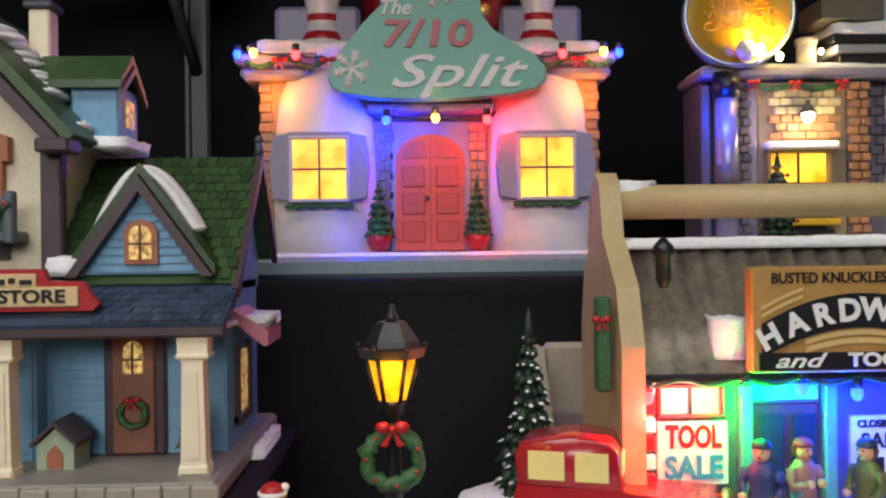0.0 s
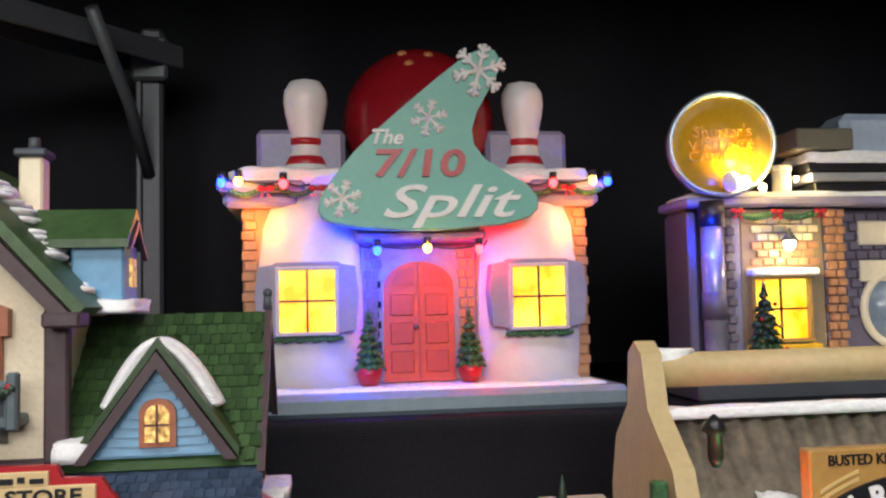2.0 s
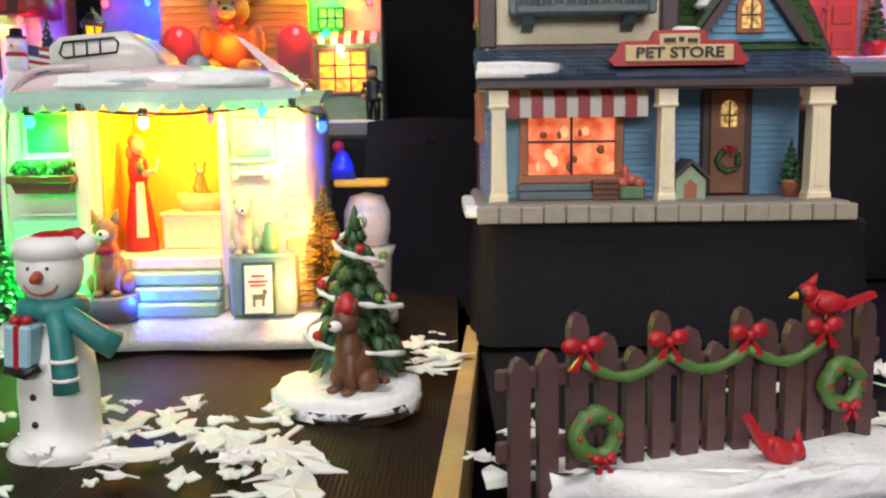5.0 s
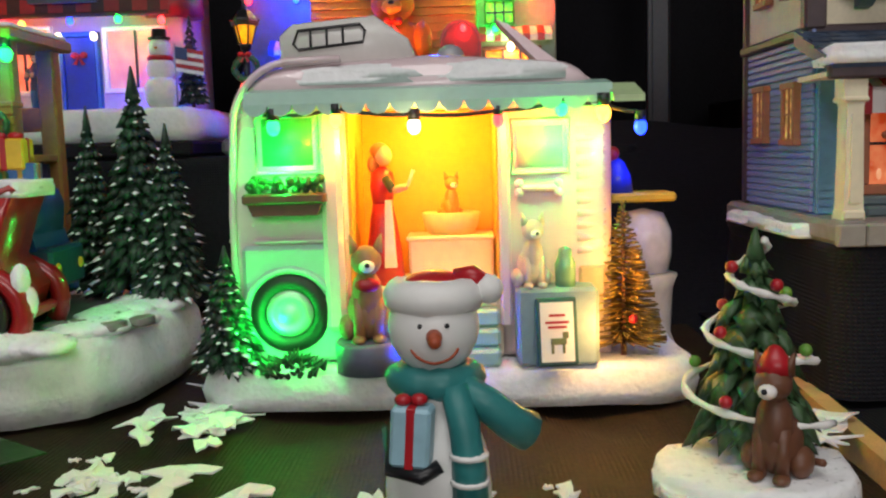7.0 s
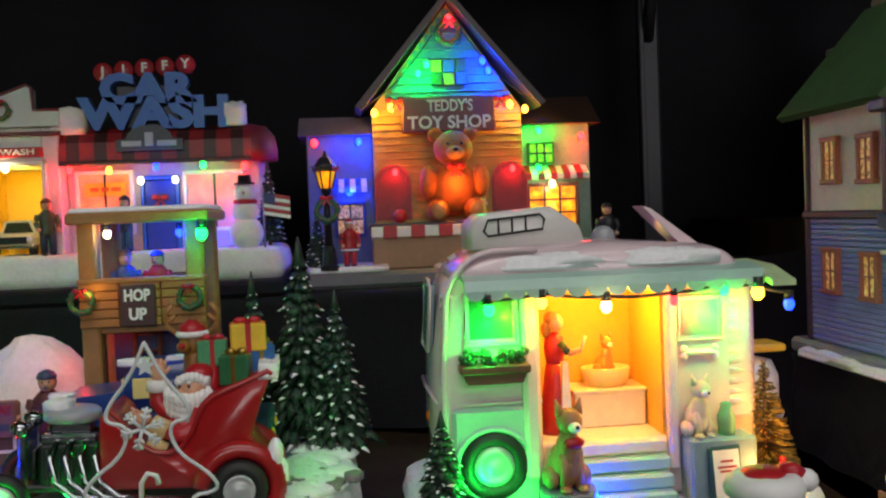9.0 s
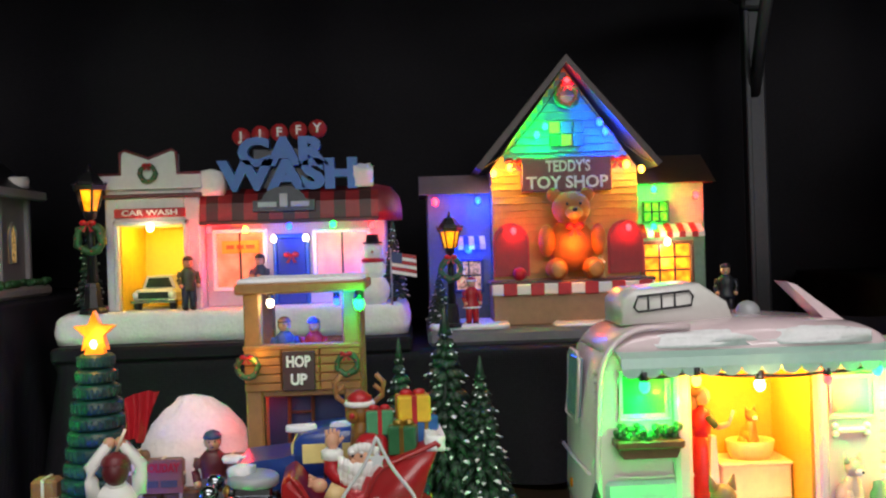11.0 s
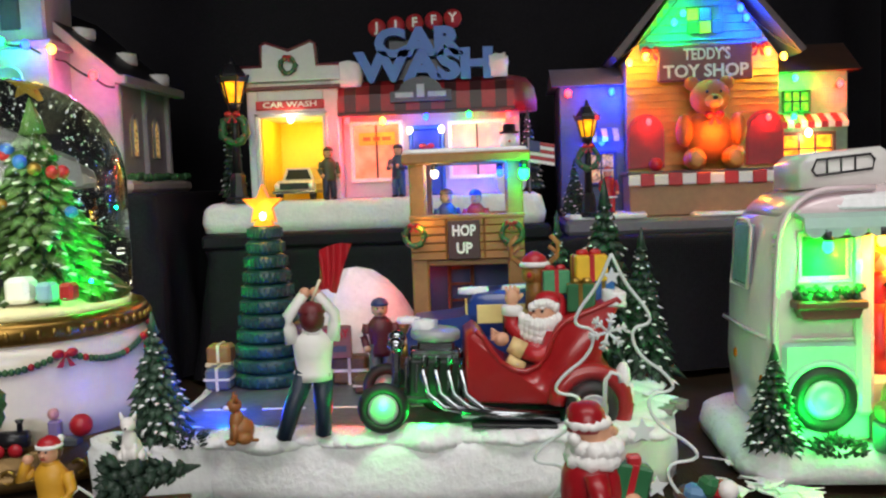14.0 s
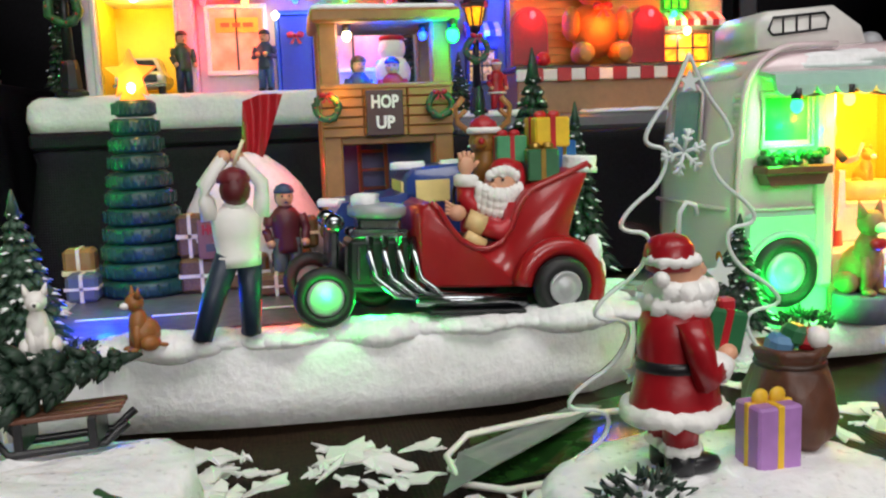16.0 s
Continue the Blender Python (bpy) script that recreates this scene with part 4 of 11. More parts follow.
    # right wing roof, gable
    part("wing_roof", B(t).prism_x([(0.392, 0.1545), (0.454, 0.212), (0.492, 0.165), (0.488, 0.163), (0.454, 0.2065), (0.396, 0.1525)], -0.1665, -0.0905), GREEN_ROOF, t, "green shingled wing roof")
    part("wing_gable_end", B(t).prism_x([(0.402, 0.158), (0.454, 0.206), (0.484, 0.166), (0.484, 0.15), (0.402, 0.15)], -0.1, -0.097), BLUE_CLAP, t)
    part("wing_rake", B(t).prism_x([(0.390, 0.1525), (0.454, 0.2145), (0.494, 0.165), (0.494, 0.161), (0.454, 0.2075), (0.392, 0.149)], -0.0915, -0.0885), BROWN_TRIM, t)
    part("finial", B(t).cyl((-0.0905, 0.454, 0.213), (-0.0905, 0.454, 0.2195), 0.0022, 0.0015, 8).ball((-0.0905, 0.454, 0.2205), 0.0022, 0, 8), DKGREY, t)
    gb = part("gable", B(t).prism([(-0.1525, 0.1585), (-0.1035, 0.1585), (-0.128, 0.1925)], 0.3945, 0.402), BLUE_CLAP, t)
    cl = B(t)
    for k in range(9):
        z = 0.1595 + 0.0034 * k
        hw = 0.0235 * (1 - (z + 0.003 - 0.1585) / 0.034)
        cl.prism_x([(0.3945, z), (0.3935, z), (0.3943, z + 0.0032), (0.3945, z + 0.0032)], -0.128 - hw, -0.128 + hw)
    pieces("clapboard", cl, BLUE_CLAP, gb)
    part("gable_roof", B(t).prism([(-0.158, 0.158), (-0.128, 0.1995), (-0.098, 0.158), (-0.098, 0.162), (-0.128, 0.2035), (-0.158, 0.162)], 0.3905, 0.445), GREEN_ROOF, gb)
    part("gable_trim", B(t).prism([(-0.1575, 0.1575), (-0.128, 0.1985), (-0.0985, 0.1575), (-0.103, 0.1575), (-0.128, 0.192), (-0.153, 0.1575)], 0.3885, 0.3925), BROWN_TRIM, gb)
    arch = [(-0.1325, 0.1645), (-0.1235, 0.1645), (-0.1235, 0.1745)] + [(-0.128 + 0.0045 * math.cos(radians(a)), 0.1745 + 0.004 * math.sin(radians(a))) for a in range(30, 180, 30)] + [(-0.1325, 0.1745)]
    big = [(-0.128 + (x + 0.128) * 1.5, 0.171 + (z - 0.171) * 1.3) for x, z in arch]
    wn = part("window", B(t).prism(arch, 0.3912, 0.393), PANE_DIM, gb)
    part("window_frame", B(t).prism(big, 0.392, 0.3945), TERRA, wn)
    part("glazing_bar", B(t).rng(-0.1284, -0.1276, 0.3904, 0.3912, 0.1645, 0.1785).rng(-0.1325, -0.1235, 0.3904, 0.3912, 0.1705, 0.1713), BROWN, wn)
    sa = B(t)
    for i in range(60):
        u = i / 59
        s = 1 if u > 0.5 else -1
        v = abs(u - 0.5) * 2
        sa.ball((-0.128 + s * 0.0195 * v ** 0.9, 0.4 + 0.006 * v, 0.2015 - 0.024 * v ** 1.5), (0.0042, 0.007, 0.0022), 0, 7)
    tagged(part("snow", sa, SNOW, gb), kind="stuff")
    part("snow", slab(B(t), [(-0.165, 0.389), (-0.153, 0.39), (-0.152, 0.396), (-0.155, 0.404), (-0.161, 0.412), (-0.165, 0.41)], 0.158, 0.166, 0, 0.001, 0.003), SNOW, t)
    # porch
    part("porch_roof", B(t).prism_x([(0.3645, 0.1405), (0.404, 0.1575), (0.404, 0.151), (0.3665, 0.1375)], -0.2625, -0.0895), SLATE, t, "slate blue shingled porch roof")
    part("porch_fascia", B(t).rng(-0.2632, -0.0888, 0.3655, 0.3695, 0.135, 0.1405, bev=0.001), BROWN_TRIM, t)
    part("porch_ceiling", B(t).rng(-0.26, -0.092, 0.369, 0.406, 0.1365, 0.1385), COLUMN, t)
    part("snow", slab(B(t), [(-0.263, 0.364), (-0.245, 0.364), (-0.23, 0.3665), (-0.222, 0.372), (-0.24, 0.378), (-0.255, 0.384), (-0.262, 0.384)], 0.1405, 0.1475, 0, 0.0012, 0.003), SNOW, t)
    for x, w in ((-0.2525, 0.0072), (-0.1735, 0.0072), (-0.1018, 0.0095)):
        c = B(t)
        c.prism([(x - w * 0.62, 0.0825), (x + w * 0.62, 0.0825), (x + w * 0.5, 0.088), (x + w * 0.42, 0.125), (x + w * 0.6, 0.1285), (x + w * 0.62, 0.1365), (x - w * 0.62, 0.1365), (x - w * 0.6, 0.1285), (x - w * 0.42, 0.125), (x - w * 0.5, 0.088)], 0.3678, 0.3765)
        c.rng(x - w * 0.68, x + w * 0.68, 0.3668, 0.3775, 0.1265, 0.1285, bev=0.0006).rng(x - w * 0.6, x + w * 0.6, 0.367, 0.3772, 0.0825, 0.0862, bev=0.0008)
        c.prism([(x - w * 0.25, 0.089), (x + w * 0.25, 0.089), (x + w * 0.2, 0.122), (x - w * 0.2, 0.122)], 0.3671, 0.368)
        part("column", c, COLUMN, t, "ivory square porch column")
    # shop window
    window(t, -0.2365, -0.1935, 0.0945, 0.127, 0.3945, TERRA, PANE_RED, 2, 2, 0.0042, 0.0006, depth=0.004)
    pic = B(t)
    rr = random.Random(4)
    for i in range(16):
        pic.ball((-0.234 + 0.0026 * i, 0.3942, 0.0965 + rr.uniform(0, 0.022)), (rr.uniform(0.0014, 0.003), 0.0006, rr.uniform(0.0015, 0.004)), rr.randrange(3), 7)
    pieces("window_display", pic, [PANE_RED, glow_mat("lit_peach", "ffa070", "ffd0a0", 0.8), mat("display_brown", "a85a34")], t)
    aw = part("awning", B(t).prism_x([(0.3955, 0.1415), (0.3785, 0.1320), (0.3785, 0.1225), (0.3800, 0.1225), (0.3812, 0.1312), (0.3965, 0.1395)], -0.2475, -0.1805), WHITE, t, "red and white striped awning")
    for i in range(6):
        x = -0.2475 + 0.0112 * i
        part("stripe", B(t).prism_x([(0.3957, 0.1425), (0.3781, 0.1326), (0.3779, 0.122), (0.3787, 0.122), (0.3791, 0.1322), (0.3959, 0.1417)], x, x + 0.0057), RED, aw)
    # door and porch things
    part("door_frame", B(t).rng(-0.1475, -0.1218, 0.4035, 0.408, 0.0825, 0.1375, bev=0.001), BROWN_TRIM, t)
    dr = part("door", B(t).rng(-0.1435, -0.126, 0.4015, 0.4045, 0.0835, 0.1355, bev=0.0006), mat("door_wood", "8a5a44", var=0.25), t, "brown wooden door with arched window")
    arch = [(-0.1385, 0.117), (-0.1305, 0.117), (-0.1305, 0.126)] + [(-0.1345 + 0.004 * math.cos(radians(a)), 0.126 + 0.0045 * math.sin(radians(a))) for a in range(30, 180, 30)] + [(-0.1385, 0.126)]
    dw = part("door_window", B(t).prism(arch, 0.4005, 0.4017), PANE_DIM, dr)
    part("glazing_bar", B(t).rng(-0.1349, -0.1341, 0.3998, 0.4006, 0.117, 0.13).rng(-0.1385, -0.1305, 0.3998, 0.4006, 0.1225, 0.1232), BLACK, dr)
    wreath(t, (-0.1345, 0.400, 0.1005), 0.0055, 0.0015, 1)
    dh = part("dog_house", B(t).prism([(-0.166, 0.0825), (-0.1515, 0.0825), (-0.1515, 0.092), (-0.1588, 0.0985), (-0.166, 0.092)], 0.381, 0.398), mat("pale_green_paint", "9fb096"), t)
    part("dog_house_roof", B(t).prism([(-0.1678, 0.0915), (-0.1588, 0.0998), (-0.1498, 0.0915), (-0.1498, 0.0933), (-0.1588, 0.1018), (-0.1678, 0.0933)], 0.379, 0.4), BROWN_TRIM, dh)
    part("dog_house_opening", B(t).prism([(-0.1618, 0.083), (-0.1558, 0.083), (-0.1558, 0.089), (-0.1588, 0.0922), (-0.1618, 0.089)], 0.3803, 0.3812), TERRA, dh)
    pieces("step", B(t).rng(-0.2425, -0.202, 0.379, 0.394, 0.0825, 0.0865, bev=0.0008).rng(-0.2425, -0.202, 0.3845, 0.394, 0.0865, 0.0902, bev=0.0008), BALC, t)
    cr = B(t)
    for i in range(4):
        cr.rng(-0.207, -0.1945, 0.3765, 0.3775, 0.0828 + 0.0026 * i, 0.0846 + 0.0026 * i, bev=0.0003)
    cr.rng(-0.2065, -0.195, 0.3775, 0.385, 0.0825, 0.092)
    part("crate", cr, BROWN, t)
    part("basket", B(t).rng(-0.194, -0.1815, 0.376, 0.386, 0.0825, 0.089, bev=0.0012), mat("basket_green", "5c7a58"), t)
    bd = B(t)
    for x, z in ((-0.192, 0.0905), (-0.1875, 0.092), (-0.184, 0.0905)):
        bd.ball((x, 0.381, z), (0.0034, 0.0038, 0.003), 0, 8)
    bd.ball((-0.1905, 0.381, 0.0955), (0.0018, 0.0018, 0.004), 0, 8)
    pieces("toy", bd, mat("terracotta_toys", "bb5f50"), t)
    pp = part("pot", B(t).lathe([(0.0035, 0.0825), (0.0048, 0.089), (0.0052, 0.0905), (0.004, 0.091)], (-0.1075, 0.388, 0), 12), TERRA, t)
    part("potted_tree", leafy_cone(B(t), -0.1075, 0.388, 0.09, 0.021, 0.006, 0, 7, 10, None, 8, 0.3), GREEN, t)
    # sign
    sp = [(-0.2015, 0.148), (-0.1985, 0.1515), (-0.1955, 0.1565), (-0.1825, 0.157), (-0.1805, 0.1615), (-0.1575, 0.1615), (-0.1555, 0.157), (-0.1425, 0.1565), (-0.1395, 0.1515), (-0.1365, 0.148), (-0.139, 0.1455), (-0.199, 0.1455)]
    s = part("sign", B(t).prism(sp, 0.368, 0.372), RED, t, "red shop sign with a cream panel")
    part("sign_panel", B(t).rng(-0.194, -0.144, 0.3668, 0.3685, 0.1472, 0.1548, bev=0.0004).rng(-0.1785, -0.1595, 0.3668, 0.3685, 0.1545, 0.1598, bev=0.0004), mat("tan_panel_paint", "dcc08e", var=0.08), s)
    lettering(t, s, "PET STORE", (-0.169, 0.3665, 0.151), 0.0068, BLACK, 0.0003, width=0.0405, bold=0.00015)
    pieces("sign_bar", B(t).rng(-0.1765, -0.171, 0.3662, 0.367, 0.1558, 0.1578).rng(-0.1695, -0.1672, 0.3662, 0.367, 0.1562, 0.1582).rng(-0.1655, -0.161, 0.3662, 0.367, 0.1558, 0.1575), BLACK, s)
    # side wall windows and the striped side awning
    for y, z in ((0.4535, 0.187), (0.4185, 0.186), (0.455, 0.125), (0.4175, 0.124)):
        w = part("side_window", B(t).rng(-0.2588, -0.2572, y - 0.0052, y + 0.0052, z - 0.0105, z + 0.0105), PANE_DIM, t)
        f = B(t)
        for a, c in ((-1, 1),):
            f.rng(-0.2602, -0.2568, y - 0.0078, y - 0.0052, z - 0.0128, z + 0.0128, bev=0.0004).rng(-0.2602, -0.2568, y + 0.0052, y + 0.0078, z - 0.0128, z + 0.0128, bev=0.0004)
            f.rng(-0.2605, -0.2568, y - 0.0085, y + 0.0085, z + 0.0105, z + 0.0133, bev=0.0004).rng(-0.2608, -0.2568, y - 0.0085, y + 0.0085, z - 0.0133, z - 0.0105, bev=0.0004)
            f.rng(-0.2596, -0.2586, y - 0.0004, y + 0.0004, z - 0.0105, z + 0.0105).rng(-0.2596, -0.2586, y - 0.0052, y + 0.0052, z - 0.0004, z + 0.0004)
        part("window_frame", f, TERRA, w)
    sw = part("side_window", B(t).rng(-0.098, -0.096, 0.425, 0.448, 0.095, 0.122), PANE_DIM, t)
    part("window_frame", B(t).rng(-0.0975, -0.0945, 0.421, 0.425, 0.091, 0.126, bev=0.0005).rng(-0.0975, -0.0945, 0.448, 0.452, 0.091, 0.126, bev=0.0005).rng(-0.0975, -0.094, 0.421, 0.452, 0.0905, 0.095, bev=0.0005), BROWN_TRIM, sw)
    part("side_awning", B(t).prism([(-0.097, 0.142), (-0.0815, 0.1325), (-0.0815, 0.126), (-0.0835, 0.126), (-0.097, 0.137)], 0.418, 0.456), mat("awning_pink", "d98a9c"), t)
    part("snow", slab(B(t), rounded(-0.0955, -0.0805, 0.42, 0.454, 0.004), 0.134, 0.139, 0, 0.001), SNOW, t)
    # shingles: those of the wing, the gable and the porch, one by one
    def clear(x, y, z):
        return not (abs(x + 0.128) < 0.031 - (z - 0.158) * 0.72 and z < 0.2)
    shingles(t, -0.1655, -0.0925, 0.393, 0.1555, 0.452, 0.2105, 13, 17, GREEN_ROOF, clear)
    shingles(t, -0.2615, -0.0905, 0.3648, 0.1406, 0.403, 0.1568, 7, 46, SLATE, lambda x, y, z: not (-0.2 < x < -0.138 and y < 0.372))


pet_store()

# ---- pet grooming caravan ----
def pillow(b, poly, slices, m=0):
    """A prism through (y, inset) slices, its outline drawn in towards the middle by each inset."""
    cx = (min(p[0] for p in poly) + max(p[0] for p in poly)) / 2
    cz = (min(p[1] for p in poly) + max(p[1] for p in poly)) / 2
    hx, hz = max(p[0] for p in poly) - cx, max(p[1] for p in poly) - cz
    n, vs, fs = len(poly), [], []
    for y, i in slices:
        for x, z in poly:
            vs.append((cx + (x - cx) * (1 - i / hx), y, cz + (z - cz) * (1 - i / hz)))
    for k in range(len(slices) - 1):
        for i in range(n):
            j = (i + 1) % n
            fs.append((k * n + i, k * n + j, (k + 1) * n + j, (k + 1) * n + i))
    fs += [tuple(range(n)), tuple((len(slices) - 1) * n + i for i in range(n))]
    return b.add(vs, fs, m, True)


def arc(cx, cz, rx, rz, a0, a1, n=8):
    return [(cx + rx * math.cos(radians(a0 + (a1 - a0) * i / n)), cz + rz * math.sin(radians(a0 + (a1 - a0) * i / n))) for i in range(n + 1)]


def caravan():
    t = thing("caravan", (-0.41, 0.41, TZ), "pale pink and mint caravan shop with open lit front", "caravan")
    part("snow_base", slab(B(t), rounded(-0.505, -0.308, 0.361, 0.475, 0.022, 8, 0.002), TZ, 0.0305, 0, 0.0012, 0.006), SNOW, t, "glittering white snow base")
    sl = ((0.3745, 0.004), (0.378, 0.0), (0.445, 0.0), (0.458, 0.004), (0.465, 0.014))
    left = [(-0.4445, 0.0315), (-0.4445, 0.146)] + arc(-0.463, 0.122, 0.024, 0.025, 80, 175, 8) + [(-0.4905, 0.10), (-0.492, 0.06), (-0.4885, 0.0315)]
    part("body_end", pillow(B(t), left, sl), PINK, t, "rounded pale pink caravan end")
    right = [(-0.3845, 0.0315), (-0.342, 0.0315), (-0.3415, 0.10)] + arc(-0.363, 0.122, 0.0215, 0.022, 5, 95, 8) + [(-0.3845, 0.146)]
    part("body_end", pillow(B(t), right, sl), PINK, t)
    part("roof", pillow(B(t), [(-0.478, 0.130), (-0.353, 0.130)] + arc(-0.363, 0.132, 0.016, 0.015, 20, 85, 5) + [(-0.41, 0.151)] + arc(-0.462, 0.132, 0.022, 0.016, 95, 165, 5), ((0.372, 0.006), (0.376, 0.002), (0.39, 0.0), (0.44, 0.0), (0.465, 0.01))), PINK, t, "pale pink curved roof")
    inner = mat("interior_amber_wall", "e8b040", var=0.1, rough=0.6)
    part("back_wall", B(t).rng(-0.4445, -0.3845, 0.426, 0.43, 0.0315, 0.13), inner, t, "warm yellow inner wall")
    part("interior_side", B(t).rng(-0.4447, -0.4432, 0.38, 0.428, 0.058, 0.13), inner, t)
    part("interior_side", B(t).rng(-0.386, -0.3844, 0.38, 0.428, 0.058, 0.13), inner, t)
    part("interior_floor", B(t).rng(-0.4445, -0.3845, 0.376, 0.428, 0.031, 0.0585, bev=0.001), COLUMN, t)
    lamp(t, (-0.412, 0.392, 0.124), (1.0, 0.55, 0.04), 0.10, 0.006)
    # open pink door leaf and jamb, pillar, fluting
    part("door_leaf", B(t).rng(-0.4535, -0.4455, 0.369, 0.3765, 0.044, 0.1295, bev=0.002), PINK, t, "open pale pink door leaf")
    part("jamb", B(t).rng(-0.3855, -0.381, 0.3715, 0.377, 0.044, 0.1295, bev=0.001), PINK, t)
    for i in range(11):
        z = 0.073 + 0.0048 * i
        part("rib", B(t).cyl((-0.3555, 0.3755, z), (-0.344, 0.3765, z), 0.0019, seg=8), PINK, t)
        part("rib", B(t).cyl((-0.4885, 0.379, 0.086 + 0.0042 * i), (-0.4805, 0.3755, 0.086 + 0.0042 * i), 0.0014, seg=8), PINK, t)
    part("corner_panel", B(t).rng(-0.356, -0.3435, 0.3735, 0.378, 0.034, 0.068, bev=0.002), mat("tan_panel", "c8a888"), t)
    # windows
    # Mint pane with the green bulb's light painted into its colour.
    w = part("window", pillow(B(t), [(-0.477, 0.108), (-0.456, 0.108), (-0.456, 0.1275), (-0.477, 0.1275)], ((0.3738, 0.001), (0.376, 0))), mat("mint_window_green_lit", "58b078", rough=0.25), t)
    part("window_frame", B(t).tube([(-0.4785, 0.3735, 0.106), (-0.4545, 0.3735, 0.106), (-0.4545, 0.3735, 0.129), (-0.4785, 0.3735, 0.129)], 0.0012, 6, 0, True), PINK, w)
    w = part("window", pillow(B(t), [(-0.3785, 0.105), (-0.36, 0.105), (-0.36, 0.122), (-0.3785, 0.122)], ((0.3735, 0.001), (0.376, 0))), MINT, t)
    part("window_frame", B(t).tube([(-0.38, 0.3733, 0.1035), (-0.3585, 0.3733, 0.1035), (-0.3585, 0.3733, 0.1235), (-0.38, 0.3733, 0.1235)], 0.0011, 6, 0, True), PINK, w)
    bn = B(t).rng(-0.377, -0.363, 0.371, 0.3745, 0.0965, 0.099, bev=0.001)
    for x in (-0.3775, -0.3625):
        for z in (0.096, 0.0995):
            bn.ball((x, 0.3728, z), 0.0018, 0, 8)
    part("bone_sign", bn, WHITE, t)
    M = pose(-0.4908, 0.418, 0.1165, 0, 4, 0)
    ew = part("end_window", B(t).box((0, 0, 0), (0.003, 0.026, 0.031), 0, 0.004, M), mat("blue_grey_glass", "8aa0aa", rough=0.08), t)
    part("window_frame", B(t).tube([M @ Vector((-0.0012, y, z)) for y, z in ((-0.0145, -0.0165), (0.0145, -0.0165), (0.0145, 0.0135), (0.009, 0.0175), (-0.009, 0.0175), (-0.0145, 0.0135))], 0.0009, 6, 0, True), PINK, ew)
    for y, z in ((0.385, 0.058), (0.43, 0.063)):
        part("marker_light", B(t).ball((-0.4915, y, z), (0.0016, 0.003, 0.003), 0, 10), mat("orange_lens", "d8701c", rough=0.2), t)
    part("belt_rail", B(t).tube([(-0.4445, 0.3735, 0.0795), (-0.478, 0.3735, 0.0795), (-0.4915, 0.38, 0.0795), (-0.493, 0.42, 0.0795), (-0.4925, 0.45, 0.0795)], 0.0011, 6), PINK, t)
    part("arch_trim", B(t).tube([(-0.4445, 0.3725, 0.1485)] + [(x, 0.3735, z) for x, z in arc(-0.4625, 0.1235, 0.0245, 0.025, 85, 178, 8)] + [(-0.489, 0.374, 0.09), (-0.489, 0.374, 0.035)], 0.0015, 6), PINK, t)
    part("lower_panel", B(t).rng(-0.486, -0.446, 0.3715, 0.3755, 0.032, 0.078, bev=0.002), MINT, t)
    # wheel
    wh = part("wheel_arch", B(t).tube([(x, 0.3715, z) for x, z in arc(-0.4677, 0.051, 0.0175, 0.0175, -10, 190, 14)], 0.0016, 6), MINT, t)
    ty = part("tyre", B(t).ring((-0.4677, 0.3725, 0.0515), 0.0122, 0.0036, seg=28, side=10), RUBBER, t)
    part("hub_cap", B(t).lathe([(0.0095, 0), (0.009, 0.0015), (0.006, 0.003), (0.0055, 0.0022), (0.003, 0.0035), (0.0005, 0.0038)], (0, 0, 0), 24, M=pose(-0.4677, 0.3715, 0.0515, 90, 0, 0)), mat("silver_paint", "b8bcbc", rough=0.35, metal=0.3), ty)
    # planter
    pb = part("planter", B(t).rng(-0.4825, -0.451, 0.3625, 0.3735, 0.0945, 0.0985, bev=0.0008).prism([(-0.481, 0.0945), (-0.4525, 0.0945), (-0.4545, 0.09), (-0.479, 0.09)], 0.3645, 0.3735), BROWN, t, "brown wooden window box")
    lf = B(t)
    rr = random.Random(6)
    for i in range(60):
        lf.ball((rr.uniform(-0.481, -0.4525), rr.uniform(0.363, 0.3725), 0.0985 + rr.uniform(0, 0.0055)), rr.uniform(0.0011, 0.002), 0, 5)
    tagged(part("planter_leaves", lf, GREEN, pb), kind="stuff")
    # awning
    a = B(t).prism_x([(0.3775, 0.1385), (0.3615, 0.136), (0.3605, 0.131), (0.363, 0.131), (0.3645, 0.1345), (0.3775, 0.1365)], -0.4795, -0.3435)
    for i in range(15):
        x = -0.4795 + 0.00907 * (i + 0.5)
        a.prism(arc(x, 0.1315, 0.0046, 0.0045, 180, 360, 6), 0.3605, 0.363)
    part("awning", a, MINT, t, "mint green scalloped awning")
    part("awning_arm", B(t).prism_x([(0.4, 0.138), (0.372, 0.1365), (0.352, 0.131), (0.352, 0.1285), (0.372, 0.133), (0.4, 0.134)], -0.3445, -0.3335), mat("mint_flap", "bcd4a0"), t)
    part("snow", slab(B(t), rounded(-0.466, -0.356, 0.3705, 0.392, 0.008, 7, 0.004), 0.139, 0.1448, 0, 0.0012, 0.004, 3, 0.003), SNOW, t)
    # roof vents
    v = [(-0.4715, 0.148), (-0.4715, 0.160), (-0.466, 0.165), (-0.433, 0.1675), (-0.4195, 0.158), (-0.4165, 0.149)]
    vt = part("roof_vent", pillow(B(t), v, ((0.392, 0.001), (0.394, 0), (0.43, 0), (0.434, 0.003))), mat("enamel_grey_white", "d9d6d2", var=0.06, rough=0.25), t, "grey white roof vent housing")
